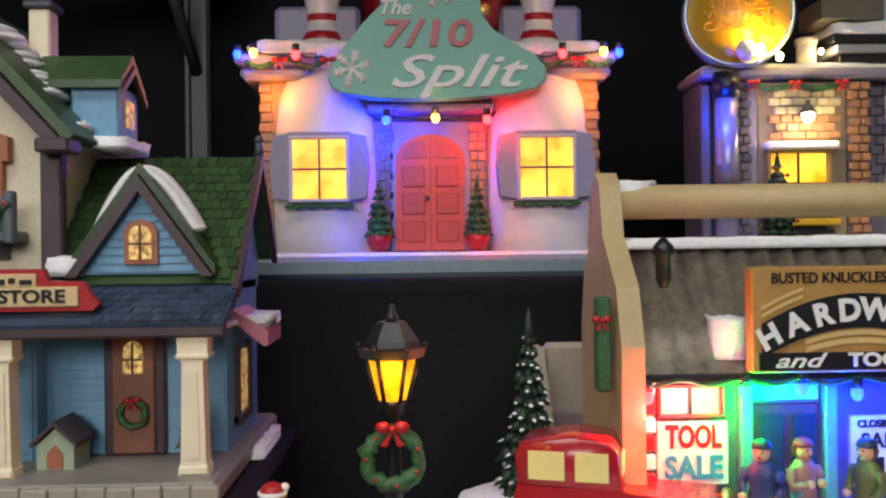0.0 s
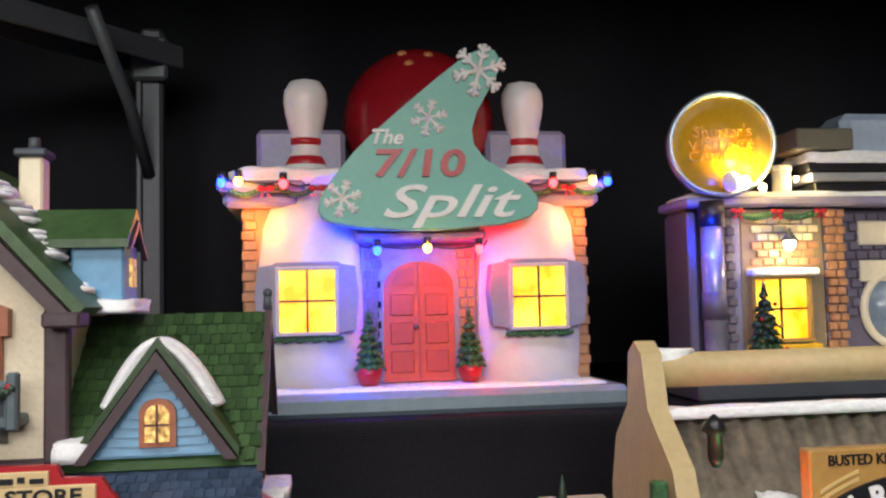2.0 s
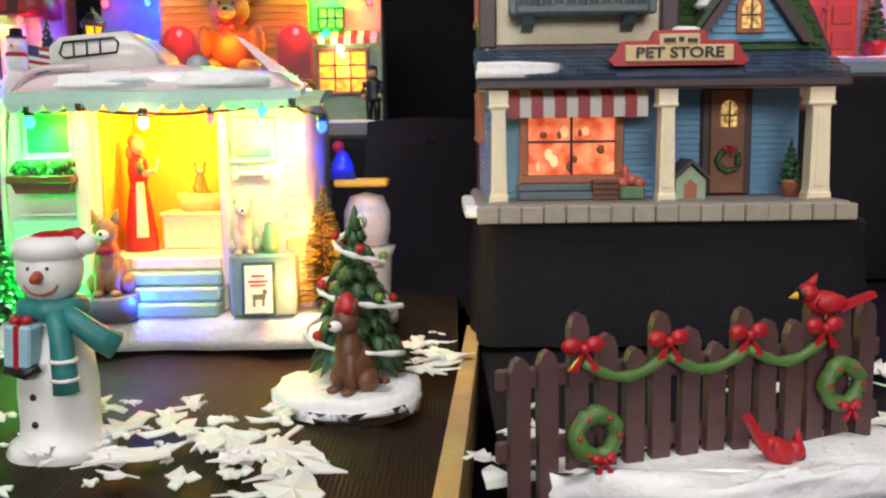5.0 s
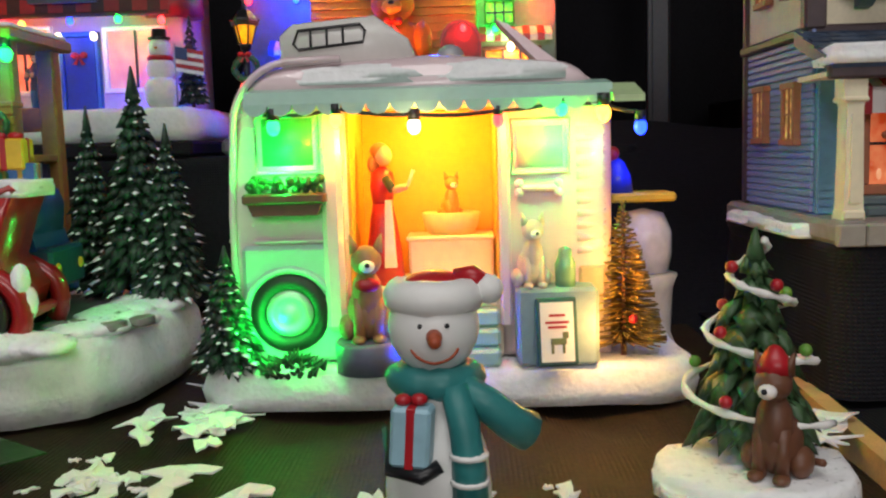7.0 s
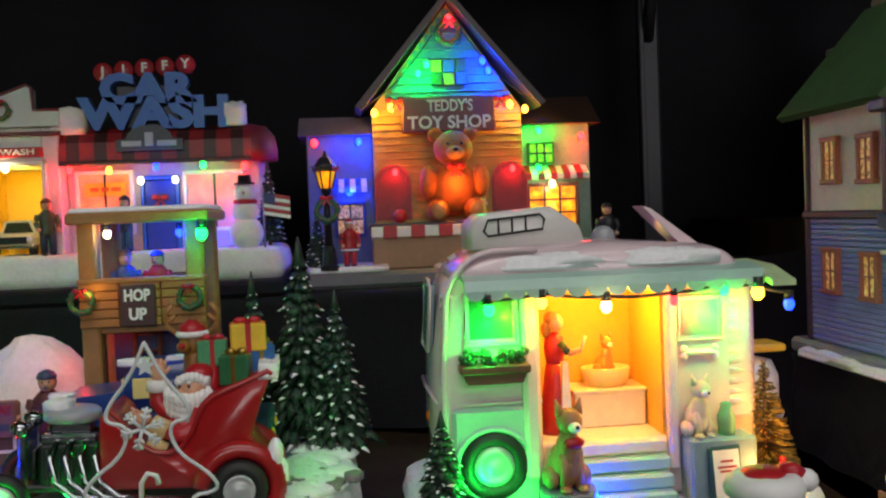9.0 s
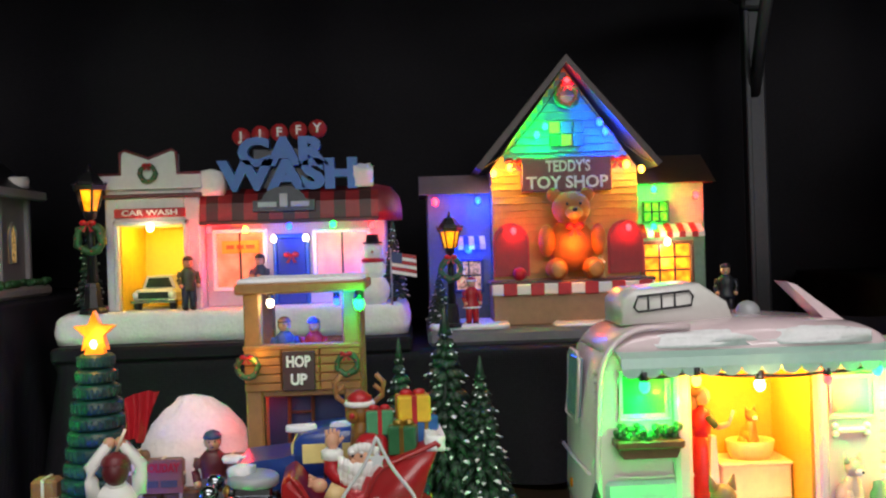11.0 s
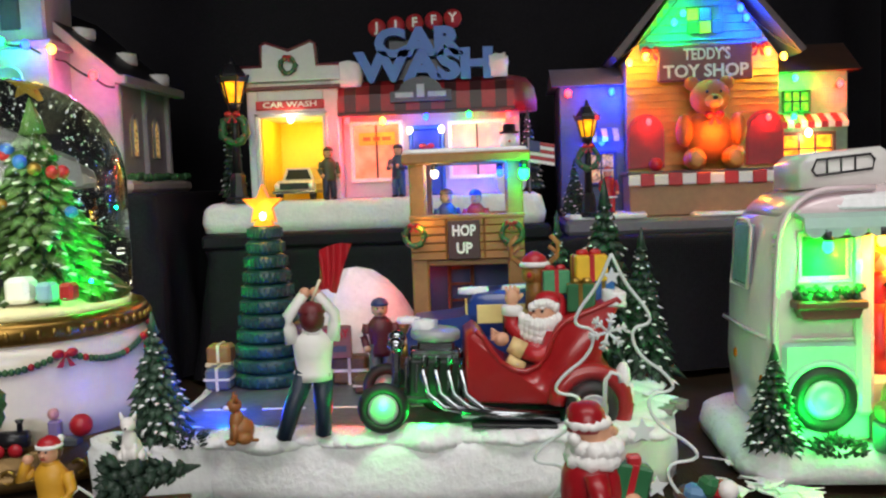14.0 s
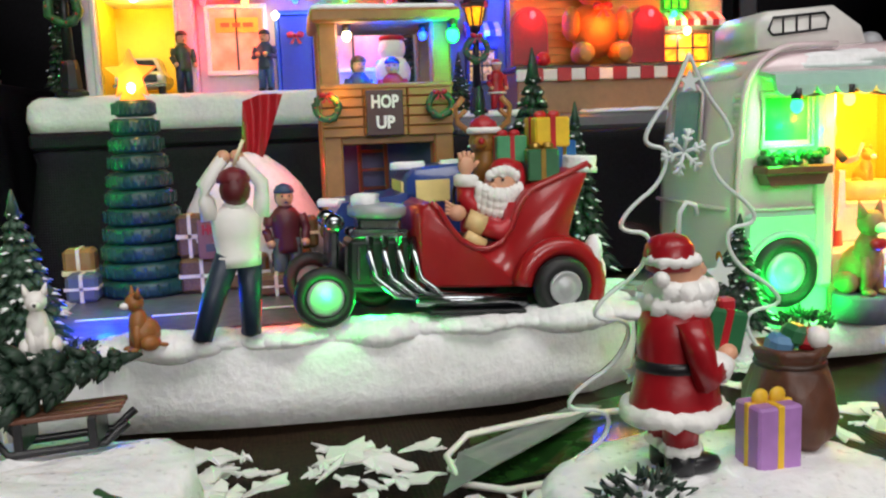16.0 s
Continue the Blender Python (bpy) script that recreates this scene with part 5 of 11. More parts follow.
    part("vent_grille", B(t).tube([(-0.4655, 0.3915, 0.1568), (-0.4635, 0.3915, 0.1545), (-0.4375, 0.3915, 0.157), (-0.4365, 0.3915, 0.1615), (-0.4385, 0.3915, 0.164), (-0.4635, 0.3915, 0.162)], 0.0006, 6, 0, True), BLACK, vt)
    for i in range(3):
        x = -0.4585 + 0.0065 * i
        part("vent_bar", B(t).cyl((x, 0.3915, 0.1555 + 0.0005 * i), (x, 0.3915, 0.1625 + 0.0005 * i), 0.0005, seg=6), BLACK, vt)
    part("roof_cap", B(t).ball((-0.403, 0.41, 0.1515), (0.006, 0.006, 0.0055), 0, 14), GREYMETAL, t)
    part("fin", B(t).prism([(-0.3835, 0.166), (-0.379, 0.1645), (-0.3485, 0.141), (-0.356, 0.138)], 0.408, 0.424), PINK, t, "pale pink raised roof flap")
    # steps, counter, tub
    for i in range(4):
        part("step", B(t).rng(-0.431, -0.386, 0.3615 + 0.0042 * i, 0.38, 0.0305 + 0.007 * i, 0.0372 + 0.007 * i, bev=0.0012), MINT if i < 3 else COLUMN, t)
    part("counter", B(t).rng(-0.4225, -0.387, 0.4, 0.42, 0.0585, 0.0765, bev=0.001).rng(-0.4235, -0.3865, 0.399, 0.421, 0.0755, 0.0775, bev=0.0006), COLUMN, t)
    part("tub", B(t).lathe([(0.0095, 0.0775), (0.0115, 0.081), (0.0125, 0.0865), (0.0118, 0.087), (0.0105, 0.0865), (0.009, 0.085)], (-0.4045, 0.409, 0), 20, sy=0.7), mat("yellow_tub", "e8d890"), t)
    # side table with board
    part("side_table", B(t).rng(-0.38, -0.349, 0.3605, 0.376, 0.0305, 0.0605, bev=0.0015), mat("grey_blue_box", "8fa6a8"), t)
    bo = part("easel_board", B(t).box((0, 0, 0), (0.0155, 0.0018, 0.0255), 0, 0.0006, pose(-0.3655, 0.3575, 0.0445, -8, 0, 6)), mat("teal_frame", "2f5550"), t, "framed easel board with a dog drawing")
    part("board_face", B(t).box((0, -0.001, 0), (0.0125, 0.0006, 0.0222), 0, 0, pose(-0.3655, 0.3575, 0.0445, -8, 0, 6)), WHITE, bo)
    d = B(t)
    MM = pose(-0.3655, 0.3575, 0.0445, -8, 0, 6)
    for c, s in (((0.0003, -0.0016, -0.0035), (0.006, 0.0004, 0.0024)), ((0.003, -0.0016, -0.0012), (0.0022, 0.0004, 0.0024)), ((-0.002, -0.0016, -0.0062), (0.001, 0.0004, 0.0036)), ((0.0022, -0.0016, -0.0062), (0.001, 0.0004, 0.0036))):
        d.box(c, s, 0, 0.0003, MM)
    part("dog_drawing", d, mat("olive_ink", "6a7048"), bo)
    q = B(t)
    for z, w in ((0.0062, 0.006), (0.0036, 0.009), (0.0018, 0.007)):
        q.box((0, -0.0016, z), (w, 0.0004, 0.0009), 0, 0, MM)
    pieces("text_bar", q, RED, bo)
    part("bottle", B(t).lathe([(0.0038, 0.0605), (0.004, 0.069), (0.0026, 0.072), (0.0026, 0.0745), (0.0005, 0.0755)], (-0.361, 0.3665, 0), 14), mat("green_bottle", "86b88c", rough=0.2), t)
    # string of lights
    pts = [(-0.478, 0.364, 0.131), (-0.469, 0.3625, 0.1275), (-0.4455, 0.362, 0.1295), (-0.4166, 0.3622, 0.1265), (-0.3855, 0.362, 0.127), (-0.362, 0.362, 0.130), (-0.348, 0.361, 0.129), (-0.335, 0.358, 0.125)]
    cable(t, pts, 0.0008, 0.001)
    led(t, (-0.469, 0.3625, 0.1232), "g", 0.05, 0.0034, (0, 0.0, -0.012))
    led(t, (-0.4455, 0.362, 0.1252), "y", 0.02, 0.003, (0, -0.001, -0.008))
    led(t, (-0.4166, 0.3622, 0.1222), "w", 0.004, 0.0032)
    led(t, (-0.3855, 0.362, 0.1235), "r", 0.04, 0.0026, (0.001, 0.002, -0.004))
    led(t, (-0.362, 0.363, 0.127), "g", 0.055, 0.003, (0, -0.004, -0.01))
    led(t, (-0.347, 0.361, 0.125), "y", 0.010, 0.0036, (0.001, -0.003, -0.006))
    led(t, (-0.334, 0.358, 0.1195), "b", 0.010, 0.003, (0.004, -0.003, -0.004))
    # bulbless lights added low in front, to tint the snow base
    lamp(t, (-0.475, 0.362, 0.046), LED["g"], 0.04, 0.003)
    lamp(t, (-0.424, 0.357, 0.040), LED["b"], 0.045, 0.003)
    lamp(t, (-0.347, 0.352, 0.046), (1.0, 0.5, 0.12), 0.022, 0.003)
    lamp(t, (-0.470, 0.352, 0.060), LED["g"], 0.012, 0.004)
    lamp(t, (-0.456, 0.3605, 0.040), LED["g"], 0.008, 0.003)


caravan()
low_bush("bush", -0.4655, 0.3605, 0.0305, 0.0125, "low dark green bush in the snow", 3, False)


def sitting_animal(name, x, y, z, s, body, label, category, turn=0, bow_mat=None, hat=False):
    """A small painted figurine of a seated animal, one mesh."""
    b = B()
    M = pose(x, y, z, 0, 0, turn) @ Matrix.Diagonal((s, s, s, 1))
    b.ball((0, 0.06, 0.26), (0.2, 0.25, 0.27), 0, 14, M).ball((0, -0.04, 0.42), (0.155, 0.16, 0.28), 0, 12, M)
    b.ball((0, -0.08, 0.78), (0.15, 0.155, 0.15), 0, 14, M).ball((0, -0.23, 0.74), (0.075, 0.1, 0.06), 1, 10, M)
    for k in (-1, 1):
        b.cyl((k * 0.09, -0.13, 0.02), (k * 0.08, -0.1, 0.42), 0.06, 0.065, 9, 0, M).ball((k * 0.1, -0.18, 0.03), (0.07, 0.1, 0.045), 0, 8, M)
        b.ball((k * 0.19, 0.06, 0.12), (0.1, 0.17, 0.13), 0, 9, M)
        b.cyl((k * 0.1, -0.07, 0.86), (k * 0.15, -0.05, 1.03), 0.065, 0.01, 8, 0, M)
    b.ball((0, -0.325, 0.76), 0.025, 2, 6, M)
    b.tube([M @ Vector(p) for p in ((0.1, 0.28, 0.05), (0.25, 0.3, 0.06), (0.32, 0.18, 0.1))], 0.035 * s, 6, 0)
    if bow_mat:
        b.ball((0, -0.2, 0.56), (0.13, 0.05, 0.07), 3, 9, M)
    if hat:
        b.lathe([(0.15, 0.86), (0.12, 0.96), (0.05, 1.06), (0.01, 1.08)], (0, -0.05, 0), 12, 3, 1, M)
        b.ring((0, -0.05, 0.87), 0.15, 0.035, 4, 14, 6, "z")
    return solid(name, b, [body, WHITE, BLACK, bow_mat or RED, SNOW_DULL], (x, y, z), label, category)


FAWN = mat("fawn_fur_paint", "9a7252", var=0.25)
b = B().lathe([(0.0125, 0.0305), (0.0128, 0.041), (0.012, 0.0425), (0.0115, 0.0425)], (-0.4363, 0.362, 0), 24)
solid("pedestal", b, mat("blue_grey_pot", "6d7186"), (-0.4363, 0.362, 0.0305), "round blue-grey pedestal in the snow", "pedestal")
sitting_animal("dog_figurine", -0.4363, 0.362, 0.0425, 0.039, FAWN, "small painted fawn dog with a red bow on a pedestal", "figurine", 8, RED)
sitting_animal("cat_figurine", -0.3735, 0.3675, 0.0605, 0.0275, mat("pale_cat", "d8cdb4"), "small pale painted cat seated on the side table", "figurine", 10)
sitting_animal("dog_figurine", -0.4045, 0.409, 0.0835, 0.02, mat("ginger_fur", "c08840"), "ginger painted dog sitting in the yellow tub", "figurine", 20)
b = B()
b.lathe([(0.0085, 0.0585), (0.0075, 0.07), (0.0055, 0.085), (0.0042, 0.092)], (-0.4325, 0.398, 0), 16, 0)
b.lathe([(0.0042, 0.092), (0.0052, 0.099), (0.0045, 0.1045), (0.0015, 0.107)], (-0.4325, 0.398, 0), 14, 0)
b.prism([(-0.4318, 0.066), (-0.4268, 0.066), (-0.4282, 0.0935), (-0.4308, 0.0935)], 0.389, 0.393, 1)
b.ball((-0.4315, 0.397, 0.1115), (0.0036, 0.0036, 0.0044), 2, 10).ball((-0.4332, 0.3985, 0.1135), (0.0042, 0.004, 0.0036), 3, 10).ball((-0.436, 0.399, 0.108), (0.0026, 0.003, 0.004), 3, 9)
b.cyl((-0.4305, 0.393, 0.1025), (-0.4275, 0.39, 0.0975), 0.002, 0.0018, 8, 4).cyl((-0.4275, 0.39, 0.0975), (-0.4215, 0.39, 0.099), 0.0016, 0.0014, 8, 2).cyl((-0.4215, 0.39, 0.099), (-0.419, 0.39, 0.1055), 0.0007, 0.0009, 6, 1)
solid("groomer_figurine", b, [RED, COLUMN, SKIN, TAN, mat("sleeve_green", "3d4f38")], (-0.4325, 0.398, 0.0585), "painted doll in red dress and cream apron at the counter", "figurine")
fir("fir_tree", -0.4915, 0.3675, 0.0305, 0.0485, 0.0125, "small snow-tipped fir on the snow base", 11, 9, 11)
t = thing("bottle_brush_tree", (-0.337, 0.378, 0.0305), "golden lit bottle brush tree on the snow base", "tree", "miniature fir trees")
bb = B(t)
rr = random.Random(21)
for k in range(26):
    u = k / 25
    for i in range(int(34 * (1 - u) + 8)):
        a = rr.uniform(0, 6.28)
        r = 0.0155 * (1 - u) ** 0.9 + 0.0012
        z = 0.0365 + 0.053 * u
        p = Vector((-0.337, 0.378, z))
        bb.tube([p, p + Vector((math.cos(a) * r, math.sin(a) * r, rr.uniform(-0.001, 0.002)))], 0.0004, 3, 0 if rr.random() < 0.6 else 1)
tagged(part("bristles", bb, [mat("olive_bristle", "6f5a24", var=0.3), GOLD], t), kind="stuff")
part("stem", B(t).cyl((-0.337, 0.378, 0.03), (-0.337, 0.378, 0.09), 0.0012, 0.0008, 7), BROWN, t)
# Amber light with no bulb, added to make the bristles shine gold.
lamp(t, (-0.335, 0.357, 0.070), LED["y"], 0.032, 0.004)
part("bauble", B(t).ball((-0.336, 0.3635, 0.0475), 0.0018, 0, 8), RED, t)
# sweet dispenser beside the caravan
t = thing("sweet_dispenser", (-0.32, 0.425, TZ), "clear jar of sweets on a stand beside the caravan", "sweet dispenser")
part("stand", B(t).lathe([(0.016, TZ), (0.016, 0.02), (0.012, 0.03), (0.013, 0.05), (0.015, 0.056), (0.001, 0.057)], (-0.32, 0.425, 0), 20), mat("stone_white", "c9c4c0"), t)
part("jar", B(t).lathe([(0.011, 0.057), (0.0125, 0.065), (0.0125, 0.075), (0.009, 0.083), (0.001, 0.085)], (-0.32, 0.425, 0), 20), mat("milky_jar", "d8d2d6", rough=0.1), t)
part("tray", B(t).rng(-0.336, -0.308, 0.412, 0.432, 0.0885, 0.0925, bev=0.001), YELLOW, t)
part("lid", B(t).lathe([(0.007, 0.0925), (0.006, 0.1), (0.003, 0.106), (0.0005, 0.108)], (-0.332, 0.42, 0), 14), mat("blue_gloss", "2a3cc0", rough=0.2), t)
part("knob", B(t).ball((-0.334, 0.42, 0.1095), 0.0032, 0, 10), RED, t)
lamp(t, (-0.326, 0.408, 0.106), LED["b"], 0.007, 0.003)

# ---- toy shop ----
def toy_shop():
    t = thing("toy_shop", (-0.445, 0.70, 0.1135), "lit wooden toy shop with a large teddy bear in front", "village house")
    grey = mat("grey_base", "6f6d74", var=0.15)
    part("base", B(t).rng(-0.563, -0.324, 0.632, 0.77, 0.1137, 0.1255, bev=0.003), grey, t)
    part("snow", slab(B(t), rounded(-0.56, -0.5, 0.634, 0.69, 0.008, 7, 0.003), 0.1255, 0.1295, 0, 0.001, 0.002), SNOW, t)
    part("snow", slab(B(t), rounded(-0.465, -0.33, 0.634, 0.66, 0.008, 7, 0.003), 0.1255, 0.128, 0, 0.001, 0.001), SNOW, t)
    body = mat("amber_clapboard", "b8934c", var=0.12)
    w = part("wall", B(t).prism([(-0.507, 0.1255), (-0.387, 0.1255), (-0.387, 0.25), (-0.4445, 0.333), (-0.507, 0.25)], 0.6885, 0.76), body, t)
    g = B(t)
    for k in range(15):
        z = 0.165 + 0.0057 * k
        g.prism_x([(0.6885, z), (0.6862, z), (0.688, z + 0.0055), (0.6886, z + 0.0055)], -0.507, -0.387)
    pieces("clapboard", g, body, t)
    gab = B(t)
    for k in range(11):
        z = 0.2565 + 0.0066 * k
        hw = 0.0575 * (1 - (z + 0.0062 - 0.2525) / 0.0805)
        gab.prism_x([(0.688, z), (0.686, z), (0.6876, z + 0.0062), (0.6885, z + 0.0062)], -0.4455 - hw, -0.4455 + hw)
    pieces("gable_board", gab, mat("teal_gable", "5f868e", var=0.1), t)
    for s in (-1, 1):
        part("roof", B(t).prism([(-0.4445, 0.334), (-0.4445, 0.341), (-0.4445 + s * 0.0755, 0.252), (-0.4445 + s * 0.071, 0.2485)], 0.674, 0.775), mat("brown_roof", "4a3834", var=0.3), t)
        part("bargeboard", B(t).prism([(-0.4445, 0.334), (-0.4445, 0.339), (-0.4445 + s * 0.0745, 0.2515), (-0.4445 + s * 0.0705, 0.249)], 0.672, 0.6745), BROWN_TRIM, t)
    # wings
    part("wing", B(t).rng(-0.56, -0.507, 0.70, 0.755, 0.1255, 0.235, bev=0.001), mat("grey_blue_wall", "56667e"), t)
    part("wing_roof", B(t).prism_x([(0.694, 0.232), (0.73, 0.250), (0.762, 0.232)], -0.566, -0.505), LAVENDER, t)
    part("wing", B(t).rng(-0.387, -0.328, 0.70, 0.755, 0.1255, 0.238, bev=0.001), mat("green_grey_wall", "7d9c88"), t)
    part("wing_roof", B(t).prism_x([(0.692, 0.236), (0.73, 0.262), (0.765, 0.236)], -0.389, -0.320), mat("wing_brown", "3f332f"), t)
    window(t, -0.38, -0.342, 0.153, 0.185, 0.6995, BROWN, glow_mat("lit_orange_pane", "e06a08", "ffb020", 1.3, 150), 3, 3, 0.003)
    window(t, -0.379, -0.36, 0.205, 0.22, 0.6995, GREEN, glow_mat("lit_green_pane", "2fae2f", "d0c830", 0.5, 200), 3, 2, 0.0015)
    aw = part("awning", B(t).prism_x([(0.6995, 0.202), (0.688, 0.195), (0.688, 0.191), (0.69, 0.191), (0.7, 0.199)], -0.385, -0.332), WHITE, t)
    for i in range(5):
        part("stripe", B(t).prism_x([(0.6993, 0.2027), (0.6875, 0.1955), (0.6875, 0.1905), (0.6882, 0.1905), (0.6884, 0.1952), (0.6995, 0.202)], -0.385 + 0.0106 * i, -0.3797 + 0.0106 * i), RED, aw)
    window(t, -0.537, -0.517, 0.153, 0.176, 0.6995, NAVY, PANE_DIM, 2, 2, 0.0025)
    aw = part("awning", B(t).prism_x([(0.6995, 0.197), (0.69, 0.19), (0.69, 0.186), (0.692, 0.186), (0.7, 0.194)], -0.54, -0.513), WHITE, t)
    for i in range(3):
        part("stripe", B(t).prism_x([(0.6993, 0.1977), (0.6895, 0.1905), (0.6895, 0.1855), (0.69, 0.1855), (0.6905, 0.19), (0.6995, 0.197)], -0.54 + 0.009 * i, -0.5355 + 0.009 * i), BLUE, aw)
    # gable window and wreath
    gw = B(t)
    cols = [GREEN, YELLOW, BLUE]
    for i in range(3):
        for j in range(2):
            gw.rng(-0.4585 + 0.0098 * i, -0.4498 + 0.0098 * i, 0.6838, 0.686, 0.268 + 0.0105 * j, 0.2775 + 0.0105 * j, (i + j) % 3, 0.0004)
    pieces("pane", gw, cols, t)
    wreath(t, (-0.4435, 0.681, 0.3085), 0.0085, 0.0026, 1)
    # sign
    s = part("sign", B(t).rng(-0.4835, -0.410, 0.676, 0.682, 0.2305, 0.259, bev=0.001), mat("plum_sign", "6e343e"), t, "plum red shop sign with pale letters")
    lettering(t, s, "TEDDY'S", (-0.4455, 0.6755, 0.2505), 0.0125, WHITE, 0.0005, width=0.036, bold=0.0002)
    lettering(t, s, "TOY SHOP", (-0.4465, 0.6755, 0.2375), 0.0135, WHITE, 0.0005, width=0.066, bold=0.0003)
    for x in (-0.496, -0.397):
        pieces("bow", bow(B(t), (x + (0.008 if x < -0.45 else -0.008), 0.678, 0.2555), 0.0075, 0), RED, t)
    # arched side doors
    for x in (-0.4925, -0.3985):
        ar = [(x - 0.0135, 0.163), (x + 0.0135, 0.163), (x + 0.0135, 0.190)] + arc(x, 0.190, 0.0135, 0.0145, 15, 165, 8) + [(x - 0.0135, 0.190)]
        d = part("door", B(t).prism(ar, 0.684, 0.6865), mat("dark_red_door", "7c1c24"), t)
        part("door_arch", B(t).prism([(x + (a - x) * 1.1, 0.163 + (z - 0.163) * 1.05) for a, z in ar], 0.6855, 0.688), RED, d)
        led(t, (x + 0.002, 0.682, 0.2), "r", 0.018, 0.003, (0, -0.007, -0.002), cap=False)
    # stage front
    part("stage", B(t).rng(-0.511, -0.385, 0.655, 0.69, 0.1255, 0.157, bev=0.001), mat("stage_tan", "9a7452"), t)
    part("stage_floor", B(t).rng(-0.513, -0.383, 0.652, 0.69, 0.1575, 0.1605, bev=0.001), BROWN_TRIM, t)
    st = part("stage_valance", B(t).rng(-0.512, -0.384, 0.651, 0.655, 0.1495, 0.158, bev=0.001), WHITE, t)
    for i in range(6):
        part("stripe", B(t).rng(-0.503 + 0.0212 * i, -0.4925 + 0.0212 * i, 0.6495, 0.6515, 0.149, 0.1585, bev=0.0005), RED, st)
    # bulbs
    for x, z, k, p in ((-0.4435, 0.3195, "r", 0.02), (-0.4695, 0.277, "g", 0.08), (-0.4135, 0.278, "b", 0.13), (-0.4625, 0.284, "g", 0.045), (-0.418, 0.286, "b", 0.08), (-0.505, 0.247, "y", 0.022), (-0.385, 0.247, "y", 0.022), (-0.492, 0.251, "y", 0.018), (-0.397, 0.251, "y", 0.018), (-0.372, 0.231, "g", 0.05), (-0.337, 0.225, "r", 0.06), (-0.373, 0.2, "g", 0.03), (-0.362, 0.187, "w", 0.02), (-0.553, 0.226, "r", 0.005), (-0.518, 0.226, "b", 0.11), (-0.527, 0.186, "b", 0.05)):
        led(t, (x, 0.680 if -0.51 < x < -0.384 else 0.6925, z), k, p, 0.0034, (0, -0.006, -0.002), cap=False)
    # Added lights, no bulbs: orange on the bear, spill before the window.
    lamp(t, (-0.4455, 0.645, 0.190), (1.0, 0.22, 0.01), 0.042, 0.004)
    lamp(t, (-0.36, 0.69, 0.17), (1, 0.6, 0.15), 0.012, 0.004)
    cable(t, [(-0.517, 0.676, 0.25), (-0.4855, 0.68, 0.272), (-0.4445, 0.68, 0.325), (-0.4035, 0.68, 0.272), (-0.372, 0.676, 0.25)], 0.0006)


toy_shop()
BEAR = mat("teddy_brown", "b5662c", var=0.2, rough=0.6, bump=0.9, grain=700)
b = B()
x, y = -0.4455, 0.668
b.ball((x, y + 0.004, 0.187), (0.019, 0.015, 0.0215), 0, 18).ball((x, y, 0.2165), (0.0155, 0.0145, 0.014), 0, 18).ball((x, y - 0.0125, 0.2125), (0.0072, 0.006, 0.0055), 1, 12).ball((x, y - 0.018, 0.2145), (0.0022, 0.0015, 0.0016), 2, 8)
for k in (-1, 1):
    b.ball((x + k * 0.0135, y + 0.001, 0.2275), (0.0058, 0.0035, 0.0058), 0, 12).ball((x + k * 0.0205, y - 0.002, 0.191), (0.0068, 0.0075, 0.013), 0, 12).ball((x + k * 0.0145, y - 0.01, 0.1685), (0.009, 0.0105, 0.009), 0, 12).ball((x + k * 0.0145, y - 0.0195, 0.169), (0.006, 0.0015, 0.0065), 1, 10).ball((x + k * 0.0052, y - 0.0128, 0.2195), 0.0013, 2, 7)
bow(b, (x, y - 0.014, 0.2015), 0.0075, 3)
solid("teddy_bear", b, [BEAR, mat("teddy_tan", "c98a4a"), BLACK, RED], (x, y, 0.1605), "brown teddy bear with a red bow seated on the stage", "teddy bear")
b = B().ball((-0.489, 0.662, 0.1655), 0.0055, 0, 14)
solid("toy_ball", b, RED, (-0.489, 0.662, 0.1605), "small red toy ball on the stage", "toy")
sitting_animal("toy_dog", -0.4245, 0.664, 0.1605, 0.0165, mat("toy_dog_cream", "cdb48a"), "small cream toy dog on the stage", "toy", 40)


